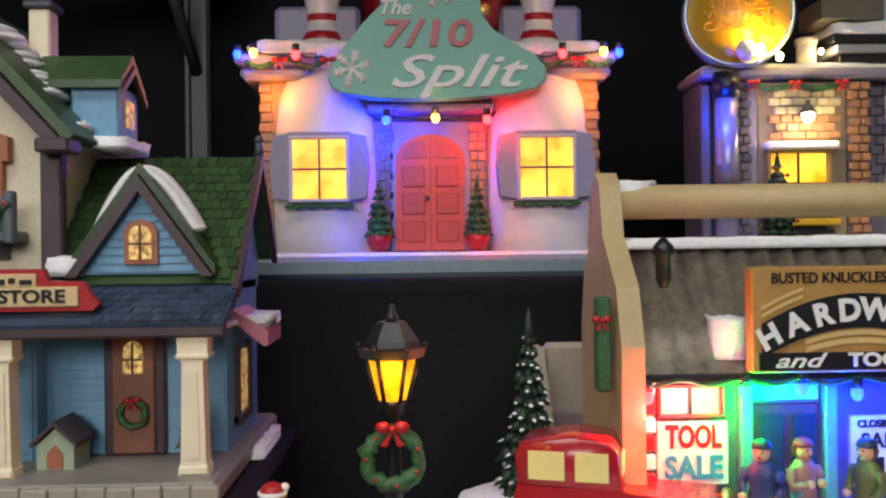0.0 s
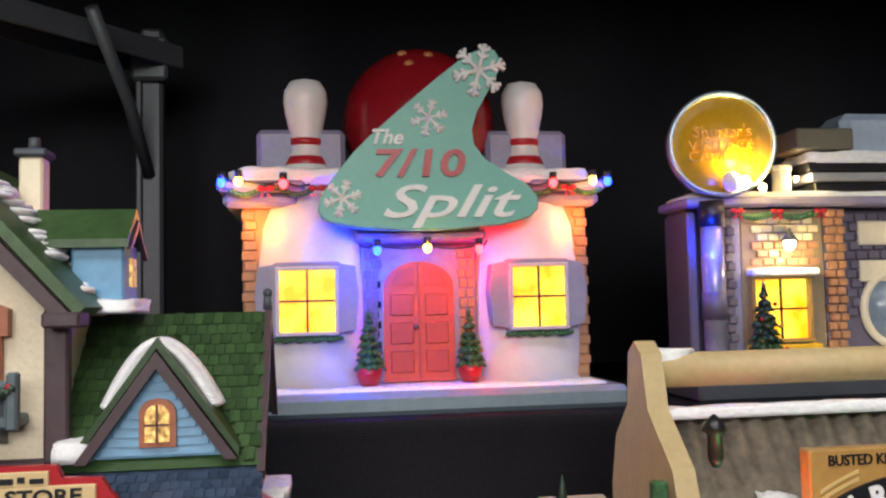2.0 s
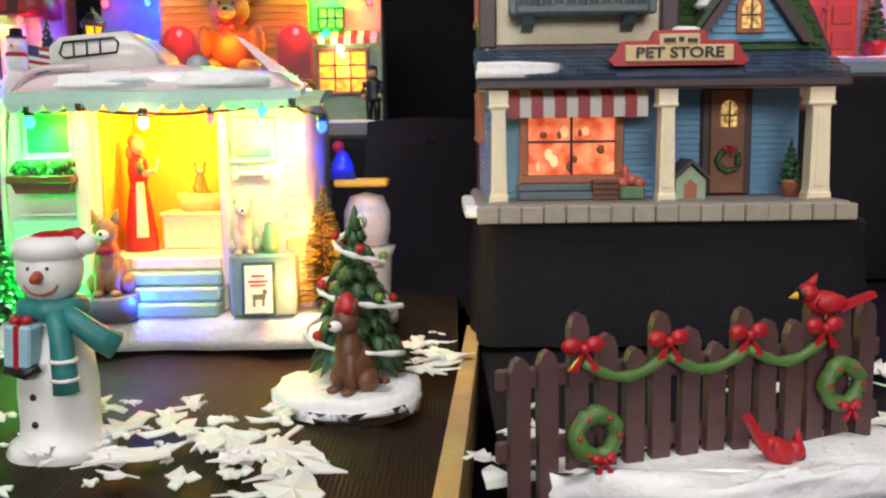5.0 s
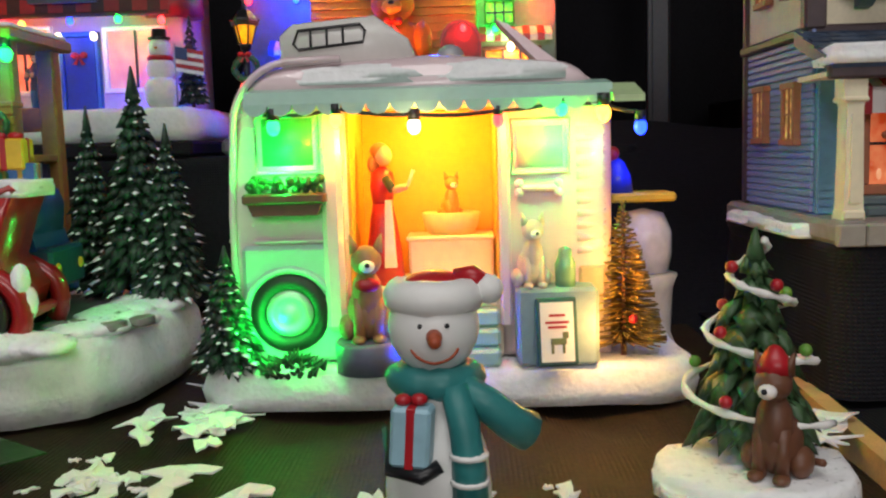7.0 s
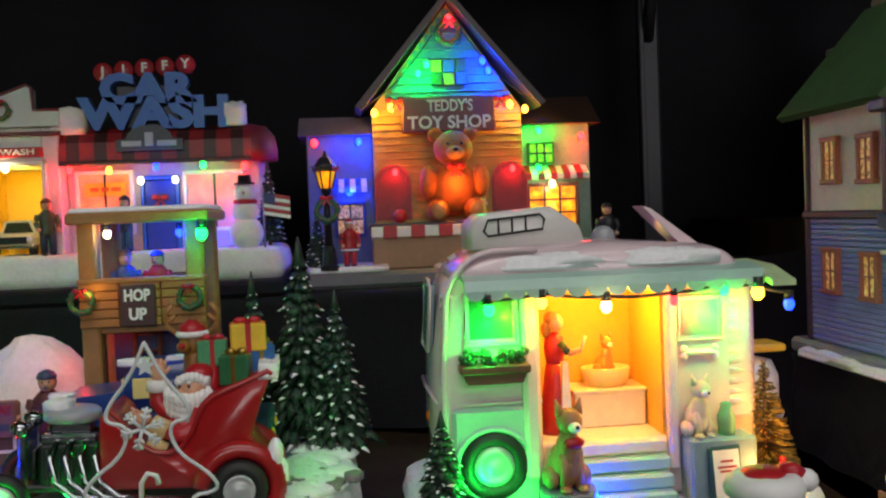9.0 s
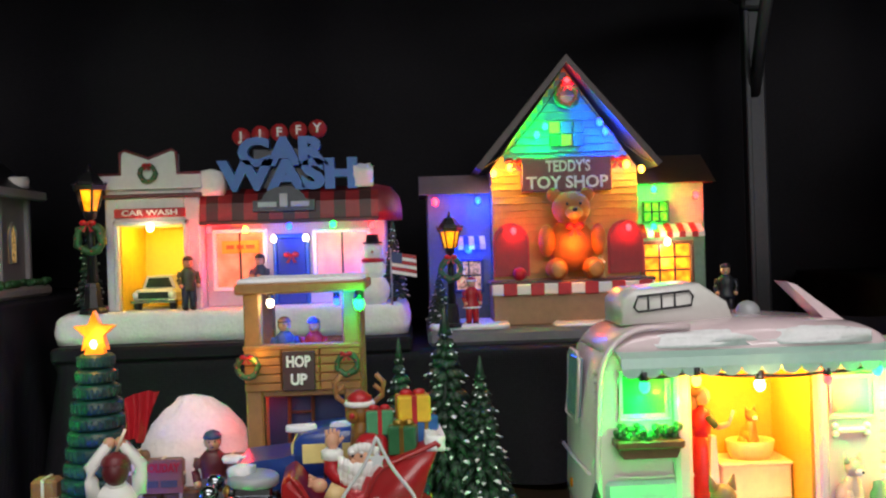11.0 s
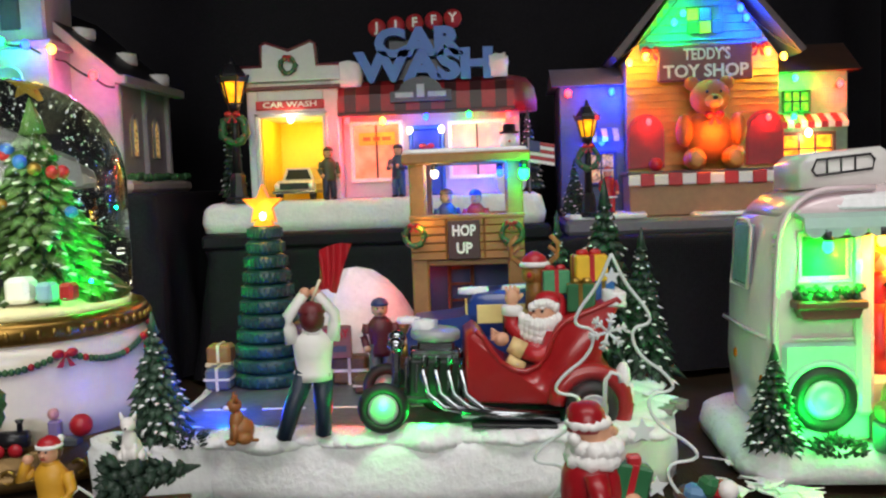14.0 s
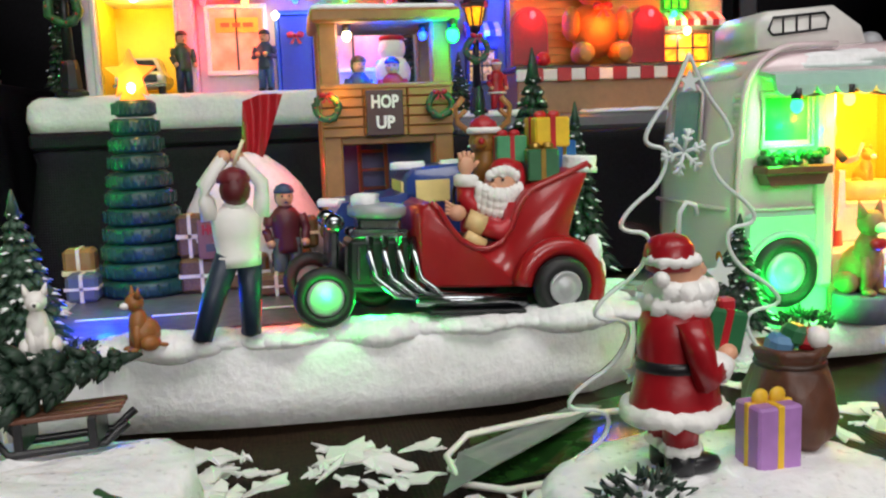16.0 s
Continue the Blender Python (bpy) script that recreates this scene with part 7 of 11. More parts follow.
# ---- church ----
def church():
    t = thing("church", (-0.95, 0.67, 0.158), "white church with a tower and dark snowy roof", "village house")
    wall = mat("grey_white_wall", "aaa4a6", var=0.14, bump=0.4)
    part("base", B(t).rng(-1.03, -0.884, 0.606, 0.74, 0.158, 0.168, bev=0.003), mat("stone_base", "b5aaa6"), t)
    sh = B(t)
    rr = random.Random(9)
    for i in range(120):
        x, y = (-0.888 + rr.uniform(-0.003, 0.003), rr.uniform(0.615, 0.735)) if i % 2 else (rr.uniform(-1.02, -0.89), 0.613 + rr.uniform(-0.003, 0.003))
        sh.ball((x, y, 0.1695 + rr.uniform(0, 0.002)), rr.uniform(0.002, 0.0035), 0, 6)
    tagged(part("hedge", sh, GREEN, t), kind="stuff")
    part("nave", B(t).prism([(-1.018, 0.168), (-0.9, 0.168), (-0.9, 0.246), (-0.959, 0.30), (-1.018, 0.246)], 0.625, 0.728), wall, t, "pale plaster nave wall")
    for s in (-1, 1):
        part("roof", B(t).prism([(-0.959, 0.3), (-0.959, 0.306), (-0.959 + s * 0.068, 0.2455), (-0.959 + s * 0.064, 0.2415)], 0.615, 0.735), mat("black_slate", "26262c", var=0.3), t)
        part("bargeboard", B(t).prism([(-0.959, 0.297), (-0.959, 0.305), (-0.959 + s * 0.0685, 0.2455), (-0.959 + s * 0.064, 0.2395)], 0.612, 0.6165), wall, t)
        part("eave", B(t).rng(-0.959 + s * 0.069 - 0.004, -0.959 + s * 0.069 + 0.004, 0.612, 0.738, 0.2395, 0.2465, bev=0.001), wall, t)
    for y, u in ((0.65, 0.35), (0.69, 0.6), (0.715, 0.85)):
        part("snow", slab(B(t), [(-0.959 + 0.066 * u + a, y + b2) for a, b2 in ((-0.012, -0.006), (0.004, -0.01), (0.012, 0.0), (0.006, 0.01), (-0.008, 0.007))], 0.300 - 0.06 * u, 0.309 - 0.06 * u, 0, 0.001, 0.003), SNOW_DULL, t)
    # side windows and buttresses
    for y in (0.654, 0.699):
        o = [(y - 0.0055, 0.187), (y + 0.0055, 0.187), (y + 0.0055, 0.211), (y + 0.003, 0.2165), (y, 0.2195), (y - 0.003, 0.2165), (y - 0.0055, 0.211)]
        w = part("side_window", B(t).prism_x(o, -0.9005, -0.8985), PANE_DIM, t)
        part("window_frame", B(t).tube([(-0.8985, a, z) for a, z in o], 0.0013, 6, 0, True), wall, w)
    for y in (0.6275, 0.6765, 0.7265):
        part("pilaster", B(t).rng(-0.9015, -0.8965, y - 0.003, y + 0.003, 0.168, 0.2415, bev=0.001), wall, t)
    # front gable window
    o = [(-0.9235, 0.185), (-0.909, 0.185), (-0.909, 0.208), (-0.912, 0.216), (-0.91625, 0.2205), (-0.9205, 0.216), (-0.9235, 0.208)]
    w = part("front_window", B(t).prism(o, 0.6215, 0.6255), glow_mat("lit_lilac_pane", "d0a8d8", "fff0f0", 0.9), t)
    part("window_frame", B(t).tube([(x, 0.6215, z) for x, z in o], 0.0016, 6, 0, True), wall, w)
    # tower
    part("tower", B(t).rng(-0.995, -0.934, 0.595, 0.65, 0.158, 0.268, bev=0.002), wall, t)
    part("tower_upper", B(t).rng(-0.99, -0.939, 0.6, 0.645, 0.268, 0.335, bev=0.002), wall, t)
    pieces("tower_band", B(t).rng(-0.998, -0.931, 0.592, 0.653, 0.2655, 0.2715, bev=0.001).rng(-0.9965, -0.9325, 0.5935, 0.6515, 0.2215, 0.2265, bev=0.001), wall, t)
    part("tower_cornice", B(t).rng(-0.996, -0.933, 0.594, 0.651, 0.331, 0.338, bev=0.0015), wall, t)
    for i in range(4):
        part("merlon", B(t).rng(-0.994 + 0.017 * i, -0.984 + 0.017 * i, 0.594, 0.602, 0.338, 0.349, bev=0.0015), wall, t)
        part("merlon", B(t).rng(-0.941, -0.933, 0.6 + 0.015 * i, 0.609 + 0.015 * i, 0.338, 0.349, bev=0.0015), wall, t)
    part("belfry_louvre", B(t).rng(-0.972, -0.957, 0.5985, 0.601, 0.28, 0.318, bev=0.0008), DKGREY, t)
    part("clock", B(t).lathe([(0.011, 0), (0.0115, 0.001), (0.0095, 0.002), (0.0095, 0.0012)], (0, 0, 0), 20, M=pose(-0.966, 0.596, 0.243, 90, 0, 0)), MINT, t)
    pts = [(-0.99, 0.588, 0.262), (-0.966, 0.588, 0.27), (-0.948, 0.588, 0.267), (-0.929, 0.608, 0.257), (-0.909, 0.612, 0.244), (-0.895, 0.612, 0.237)]
    cable(t, pts, 0.0008)
    for (x, y, z), k, p in ((pts[1], "g", 0.022), (pts[2], "b", 0.03), ((-0.932, 0.594, 0.264), "y", 0.010), ((-0.909, 0.608, 0.246), "r", 0.014)):
        led(t, (x, y, z), k, p, 0.0036, (0, -0.012, -0.004), cap=False)
    lamp(t, (-0.916, 0.60, 0.236), (1.0, 0.2, 0.8), 0.010, 0.004)


church()

# ---- snow globe ----
def snow_globe():
    X, Y = -0.885, 0.44
    t = thing("snow_globe", (X, Y, TZ), "glass snow globe with a green tree on a cream base", "snow globe")
    cream = mat("cream_glaze", "efe6d6", var=0.06, rough=0.25)
    part("foot", B(t).lathe([(0.079, TZ), (0.082, TZ + 0.004), (0.081, 0.024), (0.077, 0.027), (0.0785, 0.032), (0.0735, 0.035)], (X, Y, 0), 56), mat("bronze_gold", "6e5632", var=0.4, metal=0.7, rough=0.35), t, "bronze scrollwork rim")
    sc = B(t)
    for i in range(48):
        a = 2 * math.pi * i / 48
        sc.ring((X + 0.0815 * math.cos(a), Y + 0.0815 * math.sin(a), 0.0235), 0.0034, 0.0009, 0, 8, 5, "y" if abs(math.sin(a)) > 0.7 else "x")
    tagged(part("scrollwork", sc, GOLD, t), kind="stuff")
    part("drum", B(t).lathe([(0.071, 0.034), (0.070, 0.05), (0.0685, 0.075), (0.067, 0.0855)], (X, Y, 0), 56), cream, t, "cream glazed drum")
    part("collar", B(t).lathe([(0.0675, 0.0845), (0.0695, 0.086), (0.0695, 0.0935), (0.0675, 0.0965), (0.06, 0.0965)], (X, Y, 0), 56), mat("gold_collar", "8a6a30", metal=0.8, rough=0.3, var=0.4), t, "gilded collar")
    bd = B(t)
    for i in range(60):
        a = 2 * math.pi * i / 60
        bd.ball((X + 0.0697 * math.cos(a), Y + 0.0697 * math.sin(a), 0.09), (0.0016, 0.0016, 0.0024), 0, 6)
    tagged(part("collar_bead", bd, GOLD, t), kind="stuff")
    gl = B(t)
    for i in range(150):
        a = 2 * math.pi * i / 150
        gl.ball((X + 0.0705 * math.cos(a), Y + 0.0705 * math.sin(a), 0.079 - 0.0065 * abs(math.sin(4 * a))), (0.0017, 0.0017, 0.0019), 0 if i % 9 else 1, 5)
    tagged(part("garland", gl, [GREEN, RED], t), kind="stuff")
    for i in range(8):
        a = 2 * math.pi * i / 8
        M = Matrix.Translation((X, Y, 0)) @ Matrix.Rotation(a + math.pi / 2, 4, "Z")
        q = bow(B(), (0, -0.0725, 0.0785), 0.0062, 0)
        q.v = [M @ v for v in q.v]
        q.off = B(t).off
        part("bow", q, RED, t)
    # train running round the foot
    tr = mat("maroon_train", "6a1f22", rough=0.3)
    e = part("toy_train", B(t).box((-0.868, 0.3655, 0.0435), (0.016, 0.007, 0.014), 0, 0.001), tr, t, "maroon toy train on the foot")
    part("train_roof", B(t).box((-0.868, 0.3655, 0.0515), (0.019, 0.009, 0.0022), 0, 0.0008), tr, e)
    part("boiler", B(t).cyl((-0.86, 0.3665, 0.0415), (-0.845, 0.369, 0.0415), 0.0042, seg=14), BLACK, e)
    part("funnel", B(t).lathe([(0.0014, 0.0455), (0.0012, 0.049), (0.0022, 0.051)], (-0.8485, 0.3685, 0), 10), BLACK, e)
    part("cab_window", B(t).box((-0.868, 0.3618, 0.0445), (0.004, 0.0008, 0.0045)), PANE_OFF, e)
    for x, y in ((-0.874, 0.3612), (-0.866, 0.3616), (-0.857, 0.363), (-0.849, 0.3645)):
        part("train_wheel", B(t).lathe([(0.003, 0), (0.0034, 0.0012), (0.001, 0.0016)], (0, 0, 0), 14, M=pose(x, y, 0.0372, 90, 0, 12)), RED, e)
    part("flat_car", B(t).box((-0.8305, 0.3745, 0.0385), (0.017, 0.008, 0.004), 0, 0.0008, None), DKGREY, t)
    part("toy_cargo", B(t).ball((-0.8225, 0.3775, 0.0455), 0.0056, 0, 14), RED, t)
    b = B(t).box((-0.833, 0.3725, 0.045), (0.006, 0.005, 0.009), 0, 0.001)
    part("parcel", b, mat("lilac_parcel", "8a7ab0"), t)
    part("doll_head", B(t).ball((-0.8335, 0.3725, 0.0525), (0.0028, 0.0028, 0.003), 0, 9), mat("pink_doll", "d89aa0"), t)
    # glass and what stands inside
    prof = [(0.0605, 0.0965), (0.0618, 0.104), (0.062, 0.13), (0.062, 0.165)] + [(0.062 * math.cos(radians(a)), 0.165 + 0.0585 * math.sin(radians(a))) for a in range(8, 90, 8)] + [(0.0005, 0.2235)]
    g = B(t).lathe(prof, (X, Y, 0), 64)
    go = part("glass_dome", g, glass_mat("water_filled_glass", (0.93, 1.0, 0.95), 0.01, 1.34), t, "clear glass dome full of water and glitter")
    go.visible_shadow = False
    part("snow_floor", B(t).lathe([(0.058, 0.0968), (0.0575, 0.101), (0.03, 0.103), (0.001, 0.1035)], (X, Y, 0), 40), mat("cream_snow", "e9dfb0", rough=0.7), t)
    lush = mat("lime_fir", "56743a", var=0.4, second="263f1c")
    tree = part("inner_tree", leafy_cone(B(t), X + 0.012, Y, 0.104, 0.098, 0.036, 0, 18, 26, 1, 77, 0.3), [lush, mat("silver_flake", "d8dccc", metal=0.1, rough=0.4)], t, "green fir with baubles inside the globe")
    st = [(0.0095 * (1 if i % 2 == 0 else 0.42) * math.sin(math.pi * i / 5), 0.0095 * (1 if i % 2 == 0 else 0.42) * math.cos(math.pi * i / 5)) for i in range(10)]
    part("star", B(t).prism([(X + 0.012 + a, 0.209 + z) for a, z in st], Y - 0.002, Y + 0.002), GOLD, tree)
    rr = random.Random(15)
    for i in range(16):
        u = rr.random() * 0.8
        a = rr.uniform(-2.9, -0.2)
        r = 0.04 * (1 - u) ** 0.85
        part("bauble", B(t).ball((X + 0.012 + r * math.cos(a), Y + r * math.sin(a), 0.108 + 0.09 * u), 0.0032, 0, 10), (RED, WHITE, BLUE, GOLD)[i % 4], tree)
    for x, c, s in ((-0.865, WHITE, 0.008), (-0.852, mat("sky_parcel", "7fa8b8"), 0.006), (-0.84, RED, 0.0055)):
        part("gift", B(t).box((x, 0.408, 0.104 + s * 0.8), (s * 1.5, s * 1.5, s * 1.7), 0, s * 0.3), c, t)
    fk = B(t)
    for i in range(2300):
        a, r, z = rr.uniform(0, 6.28), 0.058 * math.sqrt(rr.random()), rr.uniform(0.106, 0.215)
        if z > 0.165 and r > 0.054 * math.sqrt(max(0.02, 1 - ((z - 0.165) / 0.056) ** 2)):
            continue
        fs = rr.choice((0.0004, 0.0006, 0.0009))
        fk.box((0, 0, 0), (fs, fs * 0.3, fs * 0.8), 0, 0, pose(X + r * math.cos(a), Y + r * math.sin(a), z, rr.uniform(-60, 60), rr.uniform(-60, 60), rr.uniform(0, 180)))
    tagged(part("floating_glitter", fk, mat("glitter", "e8ece8", metal=0.5, rough=0.2), t), kind="stuff")
    # Lights added inside the dome without bulbs: green edge, pale on tree.
    lamp(t, (-0.838, 0.425, 0.112), LED["g"], 0.11, 0.0006)
    lamp(t, (-0.842, 0.455, 0.150), LED["g"], 0.02, 0.0006)
    lamp(t, (X - 0.005, 0.392, 0.17), (0.75, 1.0, 0.55), 0.040, 0.0006)


snow_globe()

# ---- camera shop ----
def camera_shop():
    t = thing("camera_shop", (0.25, 0.62, 0.1505), "grey brick camera shop with a round gold sign", "village house")
    violet = mat("violet_grey_wall", "5f5a6e", var=0.2)
    part("base", B(t).rng(0.158, 0.40, 0.555, 0.635, 0.1505, 0.168, bev=0.002), DKGREY, t)
    part("snow", slab(B(t), rounded(0.16, 0.40, 0.556, 0.6, 0.006), 0.168, 0.1705, 0, 0.001, 0.001), SNOW, t)
    part("wall", B(t).rng(0.166, 0.395, 0.585, 0.615, 0.168, 0.272, bev=0.001), GREYBRICK, t)
    part("side_wall", B(t).rng(0.163, 0.169, 0.575, 0.612, 0.168, 0.268, bev=0.001), violet, t)
    part("cornice", B(t).rng(0.161, 0.40, 0.568, 0.618, 0.271, 0.277, bev=0.0015), LAVENDER, t)
    part("snow", slab(B(t), rounded(0.165, 0.395, 0.575, 0.615, 0.008, 7, 0.002), 0.2768, 0.281, 0, 0.001, 0.003), SNOW, t)
    # shop bay
    part("bay_wall", B(t).rng(0.199, 0.256, 0.577, 0.586, 0.168, 0.27, bev=0.001), mat("bay_tan", "8f7d62"), t)
    rr = random.Random(2)
    for j in range(6):
        for i in range(6):
            x = 0.2055 + 0.0078 * i + (0.0039 if j % 2 else 0)
            if x < 0.247:
                part("brick", B(t).rng(x, x + 0.0072, 0.5748, 0.5775, 0.2335 + 0.0053 * j, 0.238 + 0.0053 * j, bev=0.0006), BRICK if j < 3 else mat("pale_brick", "d8cba0") if (i, j) == (0, 3) else bpy.data.materials["pale_brick"] if "pale_brick" in bpy.data.materials else BRICK, t)
    part("lintel", B(t).rng(0.202, 0.248, 0.568, 0.578, 0.2265, 0.2315, bev=0.0012), SNOW, t)
    window(t, 0.206, 0.2415, 0.187, 0.2245, 0.576, mat("window_amber_frame", "a88a4a"), PANE_Y, 2, 2, 0.0028, 0.0006)
    part("sill", B(t).rng(0.2, 0.247, 0.566, 0.577, 0.179, 0.1835, bev=0.001), YELLOW, t)
    part("bench", B(t).rng(0.205, 0.24, 0.56, 0.572, 0.174, 0.1765, bev=0.0006).rng(0.205, 0.24, 0.571, 0.573, 0.1765, 0.185, bev=0.0006), BLACK, t)
    part("panel", B(t).rng(0.1885, 0.199, 0.5765, 0.586, 0.168, 0.27, bev=0.001), mat("lavender_panel", "8f8da8"), t)
    for x0 in (0.1805, 0.256):
        c = BRICK if x0 > 0.2 else GREYBRICK
        for i in range(18):
            for k in range(2):
                part("brick", B(t).rng(x0 + 0.0065 * k + (0.0016 if i % 2 else 0), x0 + 0.0058 + 0.0065 * k + (0.0016 if i % 2 else 0), 0.5735, 0.578, 0.169 + 0.0056 * i, 0.1739 + 0.0056 * i, bev=0.0007), c, t)
    part("pilaster", B(t).rng(0.1805, 0.1885, 0.5765, 0.586, 0.168, 0.27).rng(0.256, 0.27, 0.5765, 0.586, 0.168, 0.27), violet, t)
    for x in (0.272, 0.274):
        pass
    for z0, z1 in ((0.246, 0.262), (0.222, 0.236)):
        part("panel", B(t).rng(0.284, 0.31, 0.5815, 0.586, z0, z1, bev=0.0008), COLUMN, t)
    for j in range(11):
        for i in range(4):
            part("brick", B(t).rng(0.2745 + 0.0085 * i + (0.004 if j % 2 else 0), 0.2822 + 0.0085 * i + (0.004 if j % 2 else 0), 0.5828, 0.586, 0.1995 + 0.0062 * j, 0.205 + 0.0062 * j, bev=0.0007), GREYBRICK, t)
    ln = part("lens_window", B(t).lathe([(0.026, 0), (0.027, 0.004), (0.0225, 0.0055), (0.0215, 0.003)], (0, 0, 0), 40, M=pose(0.31, 0.586, 0.204, 90, 0, 0)), COLUMN, t, "round lens-shaped window")
    part("lens_glass", B(t).lathe([(0.0215, 0), (0.0215, 0.0032), (0.001, 0.0036)], (0, 0, 0), 40, M=pose(0.31, 0.586, 0.204, 90, 0, 0)), mat("grey_blue_lens", "7d8c9e", rough=0.2), ln)
    # film can pole
    part("pole", B(t).cyl((0.1765, 0.569, 0.168), (0.1765, 0.569, 0.272), 0.0072, seg=20), mat("silver_pole", "9a98ac", rough=0.25, metal=0.3), t)
    part("pole_band", B(t).cyl((0.1765, 0.569, 0.2), (0.1765, 0.569, 0.217), 0.0076, seg=20), violet, t)
    part("pole_cap", B(t).cyl((0.1765, 0.569, 0.258), (0.1765, 0.569, 0.274), 0.0083, seg=20), BLACK, t)
    # round sign
    gold = mat("sign_gold", "d8a420", var=0.12, rough=0.3)
    M = pose(0.1835, 0.566, 0.3095, 90, 0, -12)
    s = part("round_sign", B(t).lathe([(0.0325, -0.006), (0.0335, -0.005), (0.0335, 0.004), (0.032, 0.0055), (0.0305, 0.0045), (0.03, 0.0025)], (0, 0, 0), 48, M=M), mat("silver_rim", "9fb0c0", metal=0.6, rough=0.25), t, "silver rimmed round sign, lit gold")
    part("sign_face", B(t).lathe([(0.0305, 0.0), (0.0305, 0.0032), (0.001, 0.0034)], (0, 0, 0), 48, M=M), gold, s)
    for body, z, wd, sz in (("Shutter's", 0.317, 0.036, 0.0105), ("VINTAGE", 0.3085, 0.042, 0.0085), ("CAMERAS", 0.3015, 0.042, 0.0085)):
        lettering(t, s, body, (0.1827, 0.5622, z), sz, mat("raised_gold", "b88a1c") if "raised_gold" not in bpy.data.materials else bpy.data.materials["raised_gold"], 0.0008, width=wd, turn=(90, 0, -12))
    part("sign_lamp", B(t).ball((0.1835, 0.5535, 0.2845), (0.006, 0.005, 0.0065), 0, 14), mat("lamp_white", "d8d4e0"), t)
    led(t, (0.1905, 0.5495, 0.2835), "w", 0, 0.0042, cap=False)
    lamp(t, (0.191, 0.549, 0.2915), (1.0, 0.62, 0.1), 0.055, 0.004)
    led(t, (0.205, 0.556, 0.281), "w", 0.0, 0.0028, cap=False)
    lamp(t, (0.206, 0.553, 0.287), (1.0, 0.62, 0.12), 0.02, 0.004)
    # Added blue light, bulbless, that tints the left column.
    lamp(t, (0.168, 0.552, 0.25), LED["b"], 0.035, 0.004)
    # wall lamp, garland
    part("lamp_shade", B(t).lathe([(0.0055, 0.2485), (0.0035, 0.2515), (0.0014, 0.254), (0.001, 0.2565)], (0.2265, 0.566, 0), 16), DKGREY, t)
    led(t, (0.2265, 0.566, 0.247), "w", 0.03, 0.0048, (0, -0.005, -0.006), cap=False)
    gl = B(t)
    for i in range(26):
        gl.ball((0.19 + 0.0023 * i, 0.5665, 0.2665 - 0.003 * abs(math.sin(i * 0.26))), (0.0022, 0.0022, 0.0022), 0, 6)
    part("garland", gl, GREEN, t)
    pieces("bow", bow(bow(bow(B(t), (0.192, 0.5645, 0.267), 0.0045, 0), (0.2185, 0.5645, 0.2665), 0.0045, 0), (0.2475, 0.5645, 0.267), 0.0045, 0), RED, t)
    tr = part("potted_tree", leafy_cone(B(t), 0.2035, 0.558, 0.174, 0.05, 0.0125, 0, 11, 13, None, 44, 0.35), mat("dark_tree_green", "2d4a30", second="14241a"), t)
    for i in range(8):
        part("bauble", B(t).ball((0.2035 + 0.009 * (1 - i / 10) * math.cos(i * 2.2), 0.55 + 0.003 * (i % 3), 0.182 + 0.0045 * i), 0.0013, 0, 7), (RED, GOLD)[i % 2], tr)
    # roof-top stack and film roll
    for i in range(3):
        part("roof_slab", B(t).rng(0.2525 - 0.002 * i, 0.33, 0.578, 0.615, 0.281 + 0.0068 * i, 0.287 + 0.0068 * i, bev=0.001), BLACK if i % 2 == 0 else GREYMETAL, t)
    part("snow", slab(B(t), rounded(0.25, 0.33, 0.578, 0.615, 0.008), 0.3, 0.307, 0, 0.003, 0.004), SNOW, t)
    part("film_box", B(t).box((0.262, 0.596, 0.316), (0.04, 0.036, 0.014), 0, 0.001, pose(0, 0, 0)), mat("olive_grey_box", "6e6a58"), t)
    part("film_wrap", B(t).rng(0.276, 0.34, 0.58, 0.612, 0.303, 0.334, bev=0.005), mat("blue_white_card", "a8b8cc"), t)
    part("film_canister", B(t).cyl((0.2375, 0.592, 0.2805), (0.2375, 0.592, 0.2965), 0.0062, seg=18).cyl((0.2375, 0.592, 0.2965), (0.2375, 0.592, 0.3), 0.007, seg=18), COLUMN, t)
    led(t, (0.244, 0.585, 0.2905), "w", 0.008, 0.0022, cap=False)


camera_shop()


# ---- hardware store in a tool box ----
SHOP = 0.85


def by_shop(x, y, z):
    return (-0.0172 + (x + 0.0172) * SHOP, 0.0293 + (y - 0.0293) * SHOP, 0.167 + (z - 0.167) * SHOP)


